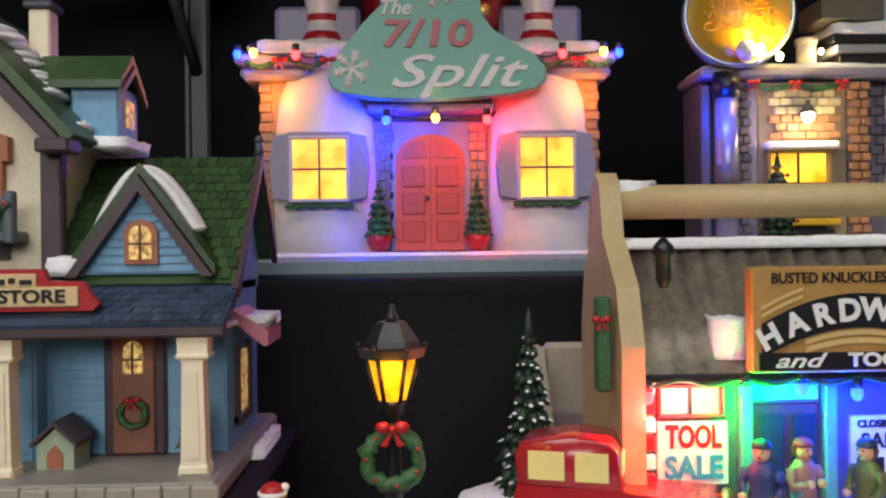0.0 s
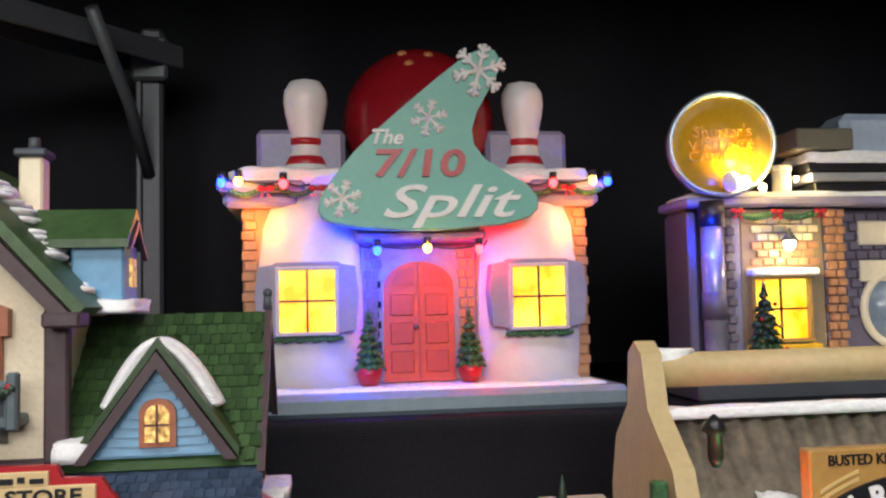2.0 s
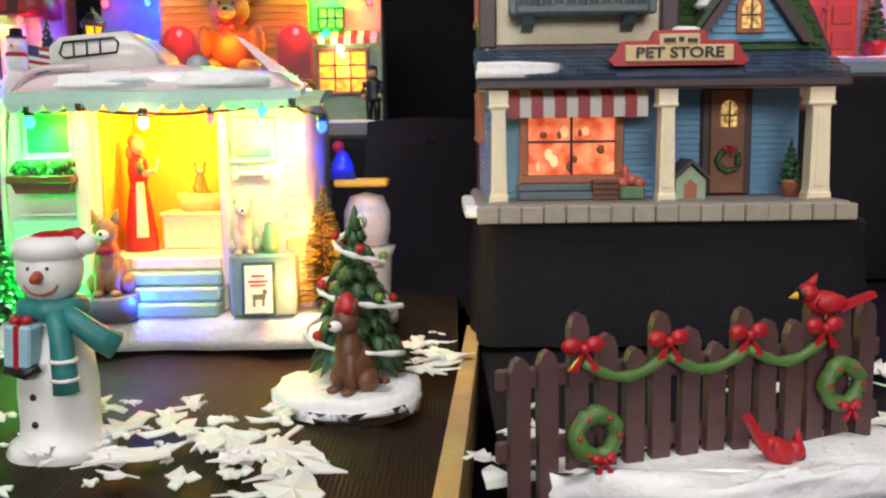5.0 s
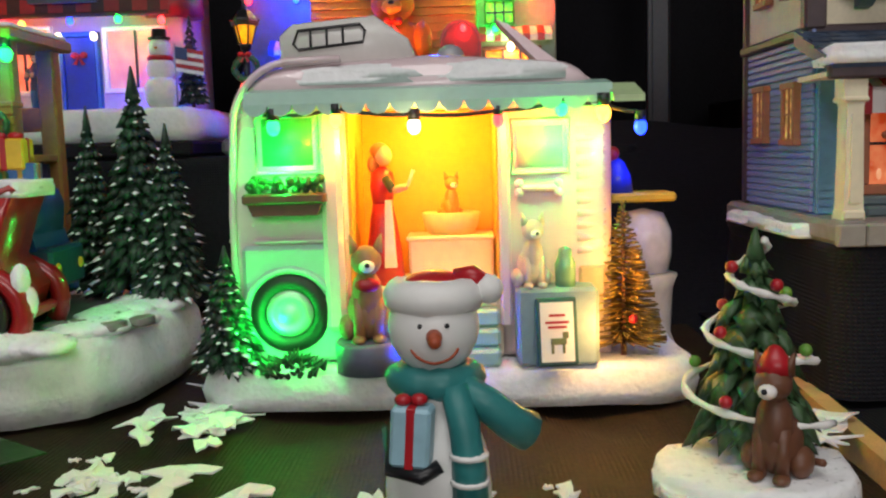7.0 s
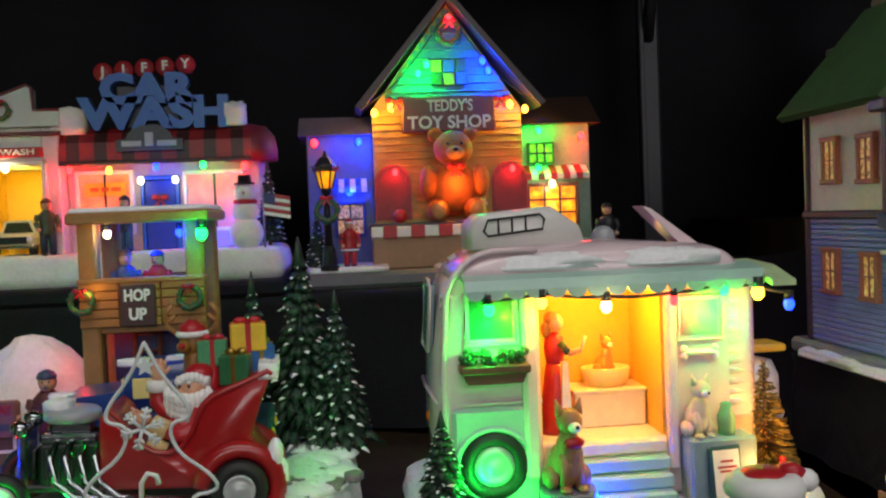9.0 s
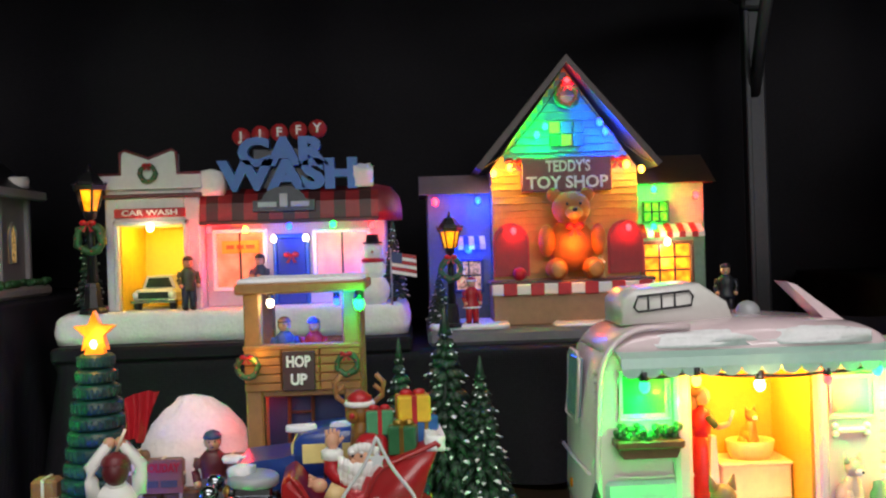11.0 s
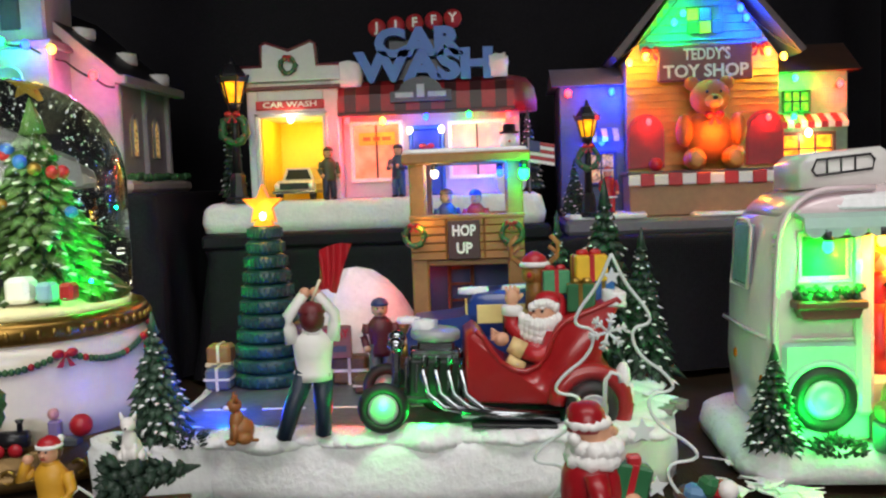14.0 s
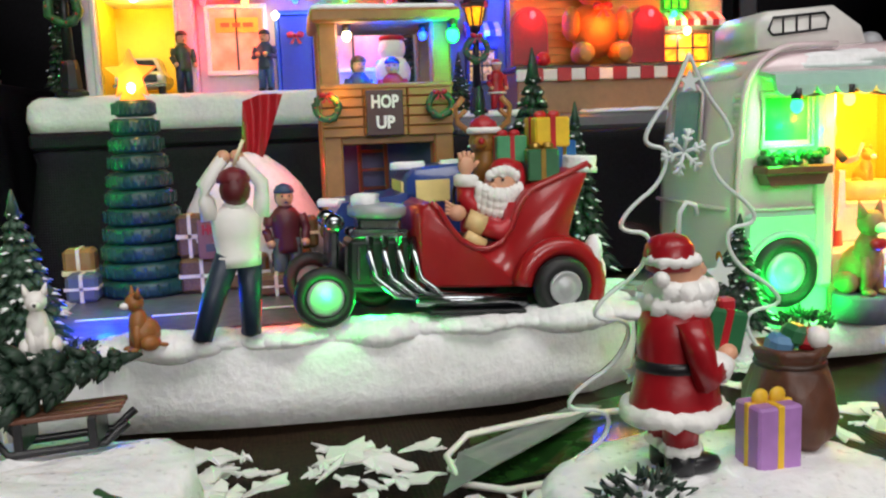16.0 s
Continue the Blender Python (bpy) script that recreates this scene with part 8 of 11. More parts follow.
def hardware_store():
    t = thing("hardware_store", (0.17, 0.42, -0.0075), "tan wooden tool box hardware store with corrugated roof", "village house")
    wood = mat("pale_tan_wood", "c2ab7e", var=0.15, rough=0.5)
    part("snow_base", slab(B(t), rounded(0.003, 0.34, 0.332, 0.50, 0.02, 8, 0.003), -0.0075, 0.044, 0, 0.002, 0.008), SNOW, t)
    side = [(0.398, 0.04), (0.486, 0.04), (0.486, 0.13), (0.478, 0.155), (0.460, 0.172), (0.4565, 0.197), (0.448, 0.2025), (0.4395, 0.197), (0.433, 0.172), (0.407, 0.15), (0.398, 0.125)]
    for x0, x1 in ((0.0695, 0.0795), (0.30, 0.31)):
        part("side_board", B(t).prism_x(side, x0, x1), wood, t, "tan end board of the tool box")
    part("snow", slab(B(t), [(0.0795, 0.441), (0.088, 0.4415), (0.0985, 0.4455), (0.088, 0.453), (0.0795, 0.455)], 0.192, 0.1985, 0, 0.001, 0.003), SNOW, t)
    part("handle", B(t).cyl((0.075, 0.448, 0.1885), (0.305, 0.448, 0.1885), 0.0082, seg=20), wood, t, "round tan handle bar")
    # wavy roof
    R = B(t)
    n = 60
    vs, fs = [], []
    for i in range(n + 1):
        x = 0.0795 + (0.2205) * i / n
        w = 0.0016 * math.sin(i * math.pi / 1.5)
        for y, z in ((0.4035, 0.1125), (0.447, 0.1685), (0.447, 0.1665), (0.4035, 0.1105)):
            vs.append((x, y, z + w))
    for i in range(n):
        for k in range(4):
            fs.append((i * 4 + k, i * 4 + (k + 1) % 4, (i + 1) * 4 + (k + 1) % 4, (i + 1) * 4 + k))
    R.add(vs, fs, 0, True)
    part("roof", R, mat("corrugated_grey_brown", "847a6c", var=0.3, rough=0.4, second="4e463e"), t, "weathered corrugated grey roof")
    part("ridge_snow", slab(B(t), rounded(0.08, 0.30, 0.442, 0.452, 0.003), 0.166, 0.171, 0, 0.0015, 0.002), SNOW, t)
    part("snow", slab(B(t), [(0.112, 0.406), (0.125, 0.405), (0.128, 0.412), (0.126, 0.425), (0.118, 0.428), (0.112, 0.418)], 0.118, 0.136, 0, 0.002, 0.006), SNOW, t)
    part("roof_lamp", B(t).lathe([(0.0018, 0.149), (0.0035, 0.153), (0.0032, 0.163), (0.0052, 0.1645), (0.0045, 0.1675), (0.0008, 0.1715)], (0.0925, 0.415, 0), 10), BLACK, t)
    # shop front
    front = mat("brick_red_front", "9c4a44", var=0.2)
    part("front_wall", B(t).rng(0.0795, 0.30, 0.41, 0.42, 0.04, 0.112), mat("front_violet", "5d5872"), t)
    for i in range(7):
        part("post_block", B(t).rng(0.0765, 0.0855, 0.4045, 0.412, 0.055 + 0.008 * i, 0.0622 + 0.008 * i, bev=0.001), RED if i % 2 else WHITE, t)
    part("gutter", B(t).rng(0.0755, 0.30, 0.4015, 0.408, 0.109, 0.1125, bev=0.001), BLACK, t)
    part("poster", B(t).rng(0.0868, 0.1178, 0.4075, 0.4105, 0.064, 0.0915, bev=0.0005), mat("poster_white", "e4dcd8"), t, "white tool sale poster")
    lettering(t, t, "TOOL", (0.1025, 0.4072, 0.0845), 0.0135, RED, 0.0003, width=0.0245, bold=0.0005)
    lettering(t, t, "SALE", (0.1025, 0.4072, 0.0712), 0.0135, mat("poster_blue", "3a86a8"), 0.0003, width=0.0255, bold=0.0005)
    window(t, 0.0885, 0.115, 0.0945, 0.106, 0.4105, mat("dull_red_frame", "7a3a3c"), mat("frosted_pane", "cdb8b0", rough=0.3), 2, 1, 0.0015)
    d = part("door", B(t).rng(0.1285, 0.158, 0.408, 0.4115, 0.04, 0.0985, bev=0.0008), mat("plum_door", "5a2a3c"), t, "plum door with glazed panels")
    for x in (0.1315, 0.146):
        part("door_pane", B(t).rng(x, x + 0.0105, 0.4068, 0.4084, 0.064, 0.094, bev=0.0004), mat("dark_blue_pane", "28304c", rough=0.1) if x < 0.14 else bpy.data.materials["dark_blue_pane"], d)
    part("transom", B(t).rng(0.1285, 0.158, 0.408, 0.4112, 0.1, 0.107, bev=0.0004), glow_mat("lit_teal_pane", "2aa0a8", "60d0d8", 0.5), t)
    for x in (0.1225, 0.1595):
        part("door_post", B(t).rng(x, x + 0.0055, 0.405, 0.412, 0.04, 0.109, bev=0.0008), mat("teal_post", "5a9a96") if x < 0.14 else bpy.data.materials["teal_post"], t)
    part("poster", B(t).rng(0.1715, 0.205, 0.4075, 0.4105, 0.062, 0.0925, bev=0.0005), bpy.data.materials["poster_white"], t, "white closing sale poster")
    for body, x, z, sz, wd in (("CLOSING", 0.1835, 0.089, 0.0042, 0.018), ("SALE", 0.1855, 0.0815, 0.009, 0.019)):
        lettering(t, t, body, (x, 0.4072, z), sz, BLACK, 0.0003, width=wd, bold=0.0002)
    pieces("text_bar", B(t).rng(0.174, 0.186, 0.407, 0.4077, 0.068, 0.0745).rng(0.189, 0.2, 0.407, 0.4077, 0.066, 0.0685), BLACK, t)
    # sign board
    s = part("sign", B(t).rng(0.1235, 0.225, 0.394, 0.402, 0.1135, 0.158, bev=0.0008), mat("sign_wood", "b58a4a"), t, "tan and black hardware sign")
    stripe = mat("sign_gold_stripe", "d8b878", var=0.12)
    def bend(x, z):
        return z - 6.9 * (x - 0.1698) ** 2
    def band(x0, x1, za, zb, y0, y1, n=24):
        xs = [x0 + (x1 - x0) * i / n for i in range(n + 1)]
        return B(t).prism([(x, max(0.1145, bend(x, za))) for x in xs] + [(x, max(0.1146, bend(x, zb))) for x in reversed(xs)], y0, y1)
    part("sign_arch", band(0.1275, 0.2121, 0.1325, 0.1468, 0.3926, 0.3942), BLACK, s)
    for za in (0.1490, 0.1522):
        part("sign_stripe", band(0.1275, 0.145, za, za + 0.0014, 0.3934, 0.3942, 8), stripe, s)
    for za in (0.1236, 0.1272):
        part("sign_stripe", band(0.1460, 0.1936, za + 0.0022, za + 0.0044, 0.3934, 0.3942), stripe, s)
    part("sign_band", B(t).rng(0.1262, 0.2218, 0.3928, 0.3945, 0.1150, 0.1222), BLACK, s)
    lettering(t, s, "BUSTED KNUCKLES", (0.1563, 0.3936, 0.1532), 0.0062, BLACK, 0.0003, width=0.049, bold=0.0001)
    for i, ch in enumerate("HARDWARE"):
        x = 0.1698 + (i - 3.5) * 0.0113
        lettering(t, s, ch, (x, 0.3922, bend(x, 0.1396)), 0.0128, WHITE, 0.0003, bold=0.0005, turn=(90, math.degrees(math.atan(13.8 * (x - 0.1698))), 0))
    lettering(t, s, "and", (0.1420, 0.3926, 0.1187), 0.0085, WHITE, 0.0003, shear=0.4, bold=0.0001, width=0.022)
    lettering(t, s, "TOOLS", (0.1795, 0.3926, 0.1187), 0.0078, WHITE, 0.0003, width=0.032, bold=0.0003)
    # side yard: steps, rail, green post
    for i in range(4):
        part("step", B(t).rng(0.0561, 0.084, 0.495 + 0.012 * i, 0.55, 0.02 + 0.0135 * i, 0.0335 + 0.0135 * i, bev=0.0015), mat("step_mauve", "8a7a7a") if i == 0 else bpy.data.materials["step_mauve"], t)
    part("stair_wall", B(t).prism_x([(0.492, 0.02), (0.552, 0.02), (0.552, 0.11), (0.531, 0.11), (0.496, 0.072)], 0.0468, 0.0561), mat("stair_stone", "a89c8c"), t)
    part("stair_back", B(t).rng(0.0561, 0.084, 0.534, 0.543, 0.02, 0.1125, bev=0.003), bpy.data.materials["stair_stone"], t)
    part("garland_post", B(t).rng(0.0605, 0.067, 0.405, 0.4115, 0.105, 0.146, bev=0.001), GREEN, t)
    pieces("bow", bow(B(t), (0.0625, 0.4035, 0.136), 0.0042, 0), RED, t)
    for x, z, k, p in ((0.081, 0.1035, "r", 0.045), (0.1225, 0.1055, "g", 0.05), (0.171, 0.1035, "b", 0.06), (0.147, 0.106, "b", 0.015)):
        led(t, (x, 0.4005, z), k, p, 0.0034, (0, -0.006, -0.006))
    part("light_string", B(t).tube([(0.076 + 0.0045 * i, 0.4, 0.109 - 0.0012 * math.sin(i * 1.1)) for i in range(50)], 0.0009, 5), GREEN, t)
    # Pinkish light added before the front wall; it has no bulb.
    lamp(t, (0.1, 0.396, 0.102), (1.0, 0.25, 0.3), 0.02, 0.004)
    O, C = Vector((0.17, 0.42, -0.0075)), Vector((-0.0172, 0.0293, 0.167))
    t.location = C + (O - C) * SHOP
    t.scale = (SHOP, SHOP, SHOP)


hardware_store()
doll("shopper_figurine", *by_shop(0.1255, 0.39, 0.044), 0.036, NAVY, DENIM, mat("navy_cap", "1f2a44"), "doll in a navy coat outside the hardware store", -40, group="dolls at the hardware store")
doll("shopper_figurine", *by_shop(0.1435, 0.392, 0.044), 0.036, mat("dusty_pink_coat", "a8746c"), mat("light_blue_skirt", "6fa0b8"), mat("red_hat", "8c3440"), "doll in a pink coat and blue skirt carrying gifts", 20, "hold", group="dolls at the hardware store")
doll("shopper_figurine", *by_shop(0.1685, 0.388, 0.044), 0.036, mat("olive_jacket", "6a6a3a"), mat("olive_trousers", "4e5030"), mat("navy_hat", "26324e"), "doll in an olive jacket walking to the shop", -70, group="dolls at the hardware store")
fir("fir_tree", 0.0317, 0.408, 0.0465, 0.095, 0.0145, "snow-tipped fir beside the hardware store", 51, 11, 12)


def old_car(name, M, s, paint, label, hood=0.34, cab=-0.03):
    """A vintage saloon in its own axes: bonnet towards -x, wheels on z = 0, s its length."""
    t = thing(name, (0, 0, 0), label, "car", world_axes=False)
    w = 0.17 * s
    part("body", B().prism([(-0.44 * s, 0.16 * s), (0.44 * s, 0.13 * s), (0.46 * s, 0.3 * s), (0.44 * s, 0.38 * s), (cab * s, (hood + 0.03) * s), (cab * s - 0.03 * s, (hood + 0.02) * s), (-0.42 * s, hood * s), (-0.46 * s, (hood - 0.06) * s)], -w, w), paint, t)
    part("cab", pillow(B(), [(cab * s, 0.36 * s), (0.44 * s, 0.36 * s), (0.455 * s, 0.5 * s), (0.43 * s, 0.56 * s), (0.2 * s, 0.6 * s), ((cab + 0.06) * s, 0.58 * s), ((cab + 0.02) * s, 0.54 * s)], ((-w, 0.01 * s), (-w * 0.9, 0), (w * 0.9, 0), (w, 0.01 * s))), paint, t)
    for x0, x1 in ((cab + 0.06, cab + 0.21), (cab + 0.255, cab + 0.42)):
        for k in (-1, 1):
            part("side_window", B().rng(x0 * s, x1 * s, k * w - 0.004 * s, k * w + 0.004 * s, (0.4 if hood < 0.4 else 0.435) * s, 0.53 * s, bev=0.003 * s), PINGLASS, t)
    part("windscreen", B().box(((cab + 0.008) * s, 0, 0.475 * s), (0.012 * s, w * 1.6, 0.1 * s), 0, 0.003 * s), PINGLASS, t)
    for x in (-0.3, 0.31):
        for k in (-1, 1):
            wt = part("wheel", B().ring((x * s, k * (w + 0.02 * s), 0.11 * s), 0.085 * s, 0.03 * s, 0, 22, 8), RUBBER, t)
            part("hub", B().lathe([(0.068 * s, 0), (0.06 * s, 0.012 * s), (0.02 * s, 0.02 * s), (0.002 * s, 0.022 * s)], (0, 0, 0), 18, M=pose(x * s, k * (w + 0.02 * s), 0.11 * s, 90 if k < 0 else -90, 0, 0)), CHROME, wt)
            part("fender", B().tube([(x * s + 0.14 * s * math.cos(radians(a)), k * (w + 0.015 * s), 0.11 * s + 0.14 * s * math.sin(radians(a))) for a in range(-5, 190, 15)], 0.034 * s, 7), paint, t)
    for k in (-1, 1):
        part("headlight", B().ball((-0.47 * s, k * w * 0.75, 0.3 * s), (0.03 * s, 0.04 * s, 0.04 * s), 0, 10), GOLD, t)
        part("running_board", B().rng(-0.18 * s, 0.2 * s, k * (w + 0.03 * s) - 0.02 * s, k * (w + 0.03 * s) + 0.02 * s, 0.09 * s, 0.11 * s, bev=0.004 * s), BLACK, t)
    part("bumper", B().tube([(-0.49 * s, -w * 1.1, 0.17 * s), (-0.51 * s, 0, 0.17 * s), (-0.49 * s, w * 1.1, 0.17 * s)], 0.015 * s, 6), CHROME, t)
    part("radiator", B().rng(-0.475 * s, -0.45 * s, -w * 0.55, w * 0.55, 0.17 * s, 0.34 * s, bev=0.006 * s), GREYMETAL, t)
    t.matrix_basis = M
    return t


old_car("vintage_car", pose(0.0555, 0.3445, 0.0540, 0, 0, 162), 0.0785, mat("car_red", "a81c26", rough=0.25, coat=0.4, var=0.1), "small red vintage car with cream windows on the snow")

# ---- hot rod table scene ----
def hot_rod_base():
    t = thing("snow_drift", (-0.645, 0.40, TZ), "long white snow base under the hot rod scene", "snow base")
    out = [(-0.745, 0.343), (-0.70, 0.338), (-0.65, 0.336), (-0.60, 0.338), (-0.565, 0.345), (-0.545, 0.358), (-0.534, 0.38), (-0.529, 0.42), (-0.531, 0.46), (-0.55, 0.49), (-0.60, 0.50), (-0.70, 0.50), (-0.775, 0.495), (-0.79, 0.46), (-0.782, 0.40), (-0.765, 0.36)]
    fine = []
    for i, p in enumerate(out):
        q = out[(i + 1) % len(out)]
        k = max(2, int(math.dist(p, q) / 0.006))
        fine += [(p[0] + (q[0] - p[0]) * j / k, p[1] + (q[1] - p[1]) * j / k) for j in range(k)]
    part("snow", slab(B(t), fine, TZ, 0.0455, 0, 0.0016, 0.006, 8), SNOW, t)
    road = mat("wet_asphalt", "6e6a70", rough=0.35, var=0.3, second="454349")
    def grid(u, v):
        x = -0.775 + 0.225 * u
        y = 0.352 + 0.012 * math.sin(u * 5) + (0.118) * v
        return (x, y, 0.0472 + 0.0004 * noise.noise((x * 60, y * 60, 2)))
    b = B(t)
    n, m = 40, 16
    b.add([grid(i / n, j / m) for j in range(m + 1) for i in range(n + 1)], [(j * (n + 1) + i, j * (n + 1) + i + 1, (j + 1) * (n + 1) + i + 1, (j + 1) * (n + 1) + i) for j in range(m) for i in range(n)], 0, True)
    part("road", b, road, t, "grey wet painted road")
    for x in (-0.755, -0.725, -0.69, -0.65):
        part("road_line", B(t).box((x, 0.392, 0.0478), (0.022, 0.0022, 0.0006), 0, 0.0002), WHITE, t)
    bank = B(t)
    rr = random.Random(12)
    for i in range(70):
        x = -0.745 + 0.195 * i / 69
        bank.ball((x, 0.3455 + 0.003 * math.sin(i * 0.5), 0.0455 + 0.001 * rr.random()), (0.008, 0.009 + 0.003 * rr.random(), 0.0035 + 0.0025 * max(0, math.sin(i * 0.23))), 0, 9)
    for i in range(26):
        bank.ball((-0.538 - 0.02 * rr.random(), 0.37 + 0.1 * i / 25, 0.0462), (0.012, 0.01, 0.0035), 0, 9)
    tagged(part("snow_bank", bank, SNOW, t), kind="stuff")
    # paving stones showing through by the trees
    for i in range(5):
        part("stone", slab(B(t), [(-0.563 + 0.008 * i + 0.005 * math.cos(a), 0.375 + 0.009 * (i % 3) + 0.006 * math.sin(a)) for a in (0.3, 1.4, 2.6, 3.6, 5.0)], 0.046, 0.0492, 0, 0.0003, 0.0008), GREY_STONE, t)
    # Lights added without bulbs where coloured glow falls on car and snow.
    lamp(t, (-0.667, 0.3315, 0.0625), LED["g"], 0.011, 0.003)
    lamp(t, (-0.650, 0.3435, 0.0530), LED["g"], 0.018, 0.003)
    lamp(t, (-0.684, 0.354, 0.055), LED["r"], 0.007, 0.003)
    lamp(t, (-0.664, 0.443, 0.104), LED["r"], 0.010, 0.004)
    lamp(t, (-0.752, 0.378, 0.056), LED["b"], 0.05, 0.003)
    lamp(t, (-0.636, 0.412, 0.075), LED["y"], 0.012, 0.003)
    lamp(t, (-0.545, 0.395, 0.075), LED["g"], 0.008, 0.0006)


hot_rod_base()


def hot_rod():
    t = thing("hot_rod_car", (0, 0, 0), "red open hot rod sleigh car with exposed engine", "car", world_axes=False)
    global SILVER
    SILVER = mat("silver_paint", "b8babd", rough=0.35, var=0.2, metal=0.2)
    red = mat("hot_rod_red", "a01c20", rough=0.28, coat=0.3, var=0.12)
    body = [(-0.0045, 0.0125), (0.0315, 0.012), (0.056, 0.012), (0.0585, 0.02), (0.0505, 0.031), (0.0535, 0.043), (0.0575, 0.0548), (0.0562, 0.0562), (0.050, 0.0532), (0.0415, 0.0495), (0.0354, 0.0468), (0.0325, 0.0438), (0.0305, 0.040), (0.0285, 0.0335), (0.025, 0.0282), (0.020, 0.0258), (0.0152, 0.0262), (0.010, 0.029), (0.0055, 0.034), (0.002, 0.0395), (-0.001, 0.0422), (-0.0048, 0.0395)]
    part("body", pillow(B(), body, ((-0.0155, 0.0012), (-0.0145, 0), (0.0145, 0), (0.0155, 0.0012))), red, t, "glossy red sleigh-shaped body")
    part("body_rim", B().tube([(x, -0.0152, z) for x, z in body[6:21]], 0.0012, 6), red, t)
    part("seat", B().rng(0.012, 0.032, -0.0135, 0.0135, 0.022, 0.028, bev=0.002), mat("seat_dark", "5a1a1c"), t)
    part("snow", slab(B(), [(0.0525, -0.0155), (0.060, -0.0155), (0.061, 0.012), (0.053, 0.012)], 0.053, 0.0588, 0, 0.001, 0.003), SNOW, t)
    for k in (-1, 1):
        part("rear_fender", B().tube([(0.0465 + 0.0142 * math.cos(radians(a)), k * 0.0178, 0.0128 + 0.0142 * math.sin(radians(a))) for a in range(-30, 190, 11)], 0.0036, 8), red, t)
        rw = part("rear_wheel", B().ring((0.0465, k * 0.0205, 0.0128), 0.0078, 0.0032, 0, 30, 10), RUBBER, t)
        part("hub", B().lathe([(0.0058, 0), (0.006, 0.0018), (0.0052, 0.0022), (0.0045, 0.0012), (0.0028, 0.0032), (0.0006, 0.0035)], (0, 0, 0), 20, M=pose(0.0465, k * 0.0222, 0.0128, 90 if k < 0 else -90, 0, 0)), SILVER, rw)
        fw = part("front_wheel", B().ring((-0.0378, k * 0.0195, 0.0108), 0.0079, 0.0026, 0, 28, 9), RUBBER, t)
        part("hub", B().lathe([(0.006, 0), (0.0062, 0.0014), (0.005, 0.0018), (0.0025, 0.0026), (0.0005, 0.003)], (0, 0, 0), 20, M=pose(-0.0378, k * 0.0208, 0.0108, 90 if k < 0 else -90, 0, 0)), SILVER, fw)
        part("headlight", B().ball((-0.0335, k * 0.009, 0.0345), (0.0038, 0.0034, 0.0034), 0, 12), CHROME, t)
        for i in range(4):
            x = -0.021 + 0.0052 * i
            part("exhaust_pipe", B().tube([(x, k * 0.009, 0.029), (x - 0.001, k * 0.0145, 0.0245), (x + 0.001, k * 0.016, 0.016), (x + 0.008, k * 0.0165, 0.0105), (x + 0.02, k * 0.0165, 0.009)], 0.0014, 7), CHROME, t)
        part("side_pipe", B().cyl((-0.006, k * 0.0168, 0.0085), (0.034, k * 0.0168, 0.0075), 0.0024, 0.0026, 10), CHROME, t)
        part("running_board", B().rng(-0.002, 0.033, k * 0.0185 - 0.003, k * 0.0185 + 0.003, 0.0035, 0.0052, bev=0.0005), BLACK, t)
    part("axle", B().cyl((-0.0385, -0.019, 0.0112), (-0.0385, 0.019, 0.0112), 0.0014, seg=8), CHROME, t)
    part("frame_rail", B().rng(-0.042, 0.0, -0.008, 0.008, 0.010, 0.013, bev=0.001), BLACK, t)
    part("engine_block", B().rng(-0.028, -0.006, -0.0075, 0.0075, 0.012, 0.0285, bev=0.0012), BLACK, t)
    for k in (-1, 1):
        part("valve_cover", B().rng(-0.0275, -0.0065, k * 0.0055 - 0.0025, k * 0.0055 + 0.0025, 0.0285, 0.032, bev=0.001), CHROME, t)
    part("blower", B().rng(-0.0245, -0.009, -0.005, 0.005, 0.0315, 0.036, bev=0.001), CHROME, t)
    part("air_cleaner", B().lathe([(0.0095, 0.036), (0.0105, 0.0368), (0.0105, 0.0395), (0.0095, 0.0405), (0.002, 0.041)], (-0.017, 0, 0), 24), GREYMETAL, t)
    for i in range(6):
        part("engine_fin", B().rng(-0.0295 + 0.0044 * i, -0.0285 + 0.0044 * i, -0.0085, 0.0085, 0.0145, 0.0265, bev=0.0002), CHROME, t)
    part("radiator", B().rng(-0.035, -0.0315, -0.008, 0.008, 0.012, 0.0335, bev=0.001), CHROME, t)
    part("fender_snow", B().ball((0.0595, -0.0165, 0.0245), (0.0032, 0.0045, 0.0065), 0, 10).ball((0.062, -0.0155, 0.017), (0.003, 0.004, 0.006), 0, 9), SNOW, t)
    part("snow", slab(B(), [(-0.027, -0.004), (-0.02, -0.006), (-0.016, 0.0), (-0.022, 0.004)], 0.04, 0.044, 0, 0.0006, 0.001), SNOW, t)
    part("steering_wheel", B().ring((0.0125, 0, 0.043), 0.0045, 0.0007, 0, 16, 6, "x"), BLACK, t)
    part("tail_light", B().ball((0.0605, -0.0165, 0.0205), (0.0016, 0.0022, 0.0022), 0, 8), RED, t)
    part("rear_bumper", B().rng(0.0565, 0.0605, -0.016, 0.016, 0.010, 0.0135, bev=0.001), RED, t)
    t.matrix_basis = pose(-0.6295, 0.362, 0.0468, 0, 3.4, 5) @ Matrix.Scale(1.08, 4)
    return t


hot_rod()
CARM = pose(-0.6295, 0.362, 0.0468, 0, 3.4, 5) @ Matrix.Scale(1.08, 4)


def on_car(p):
    return tuple(CARM @ Vector(p))


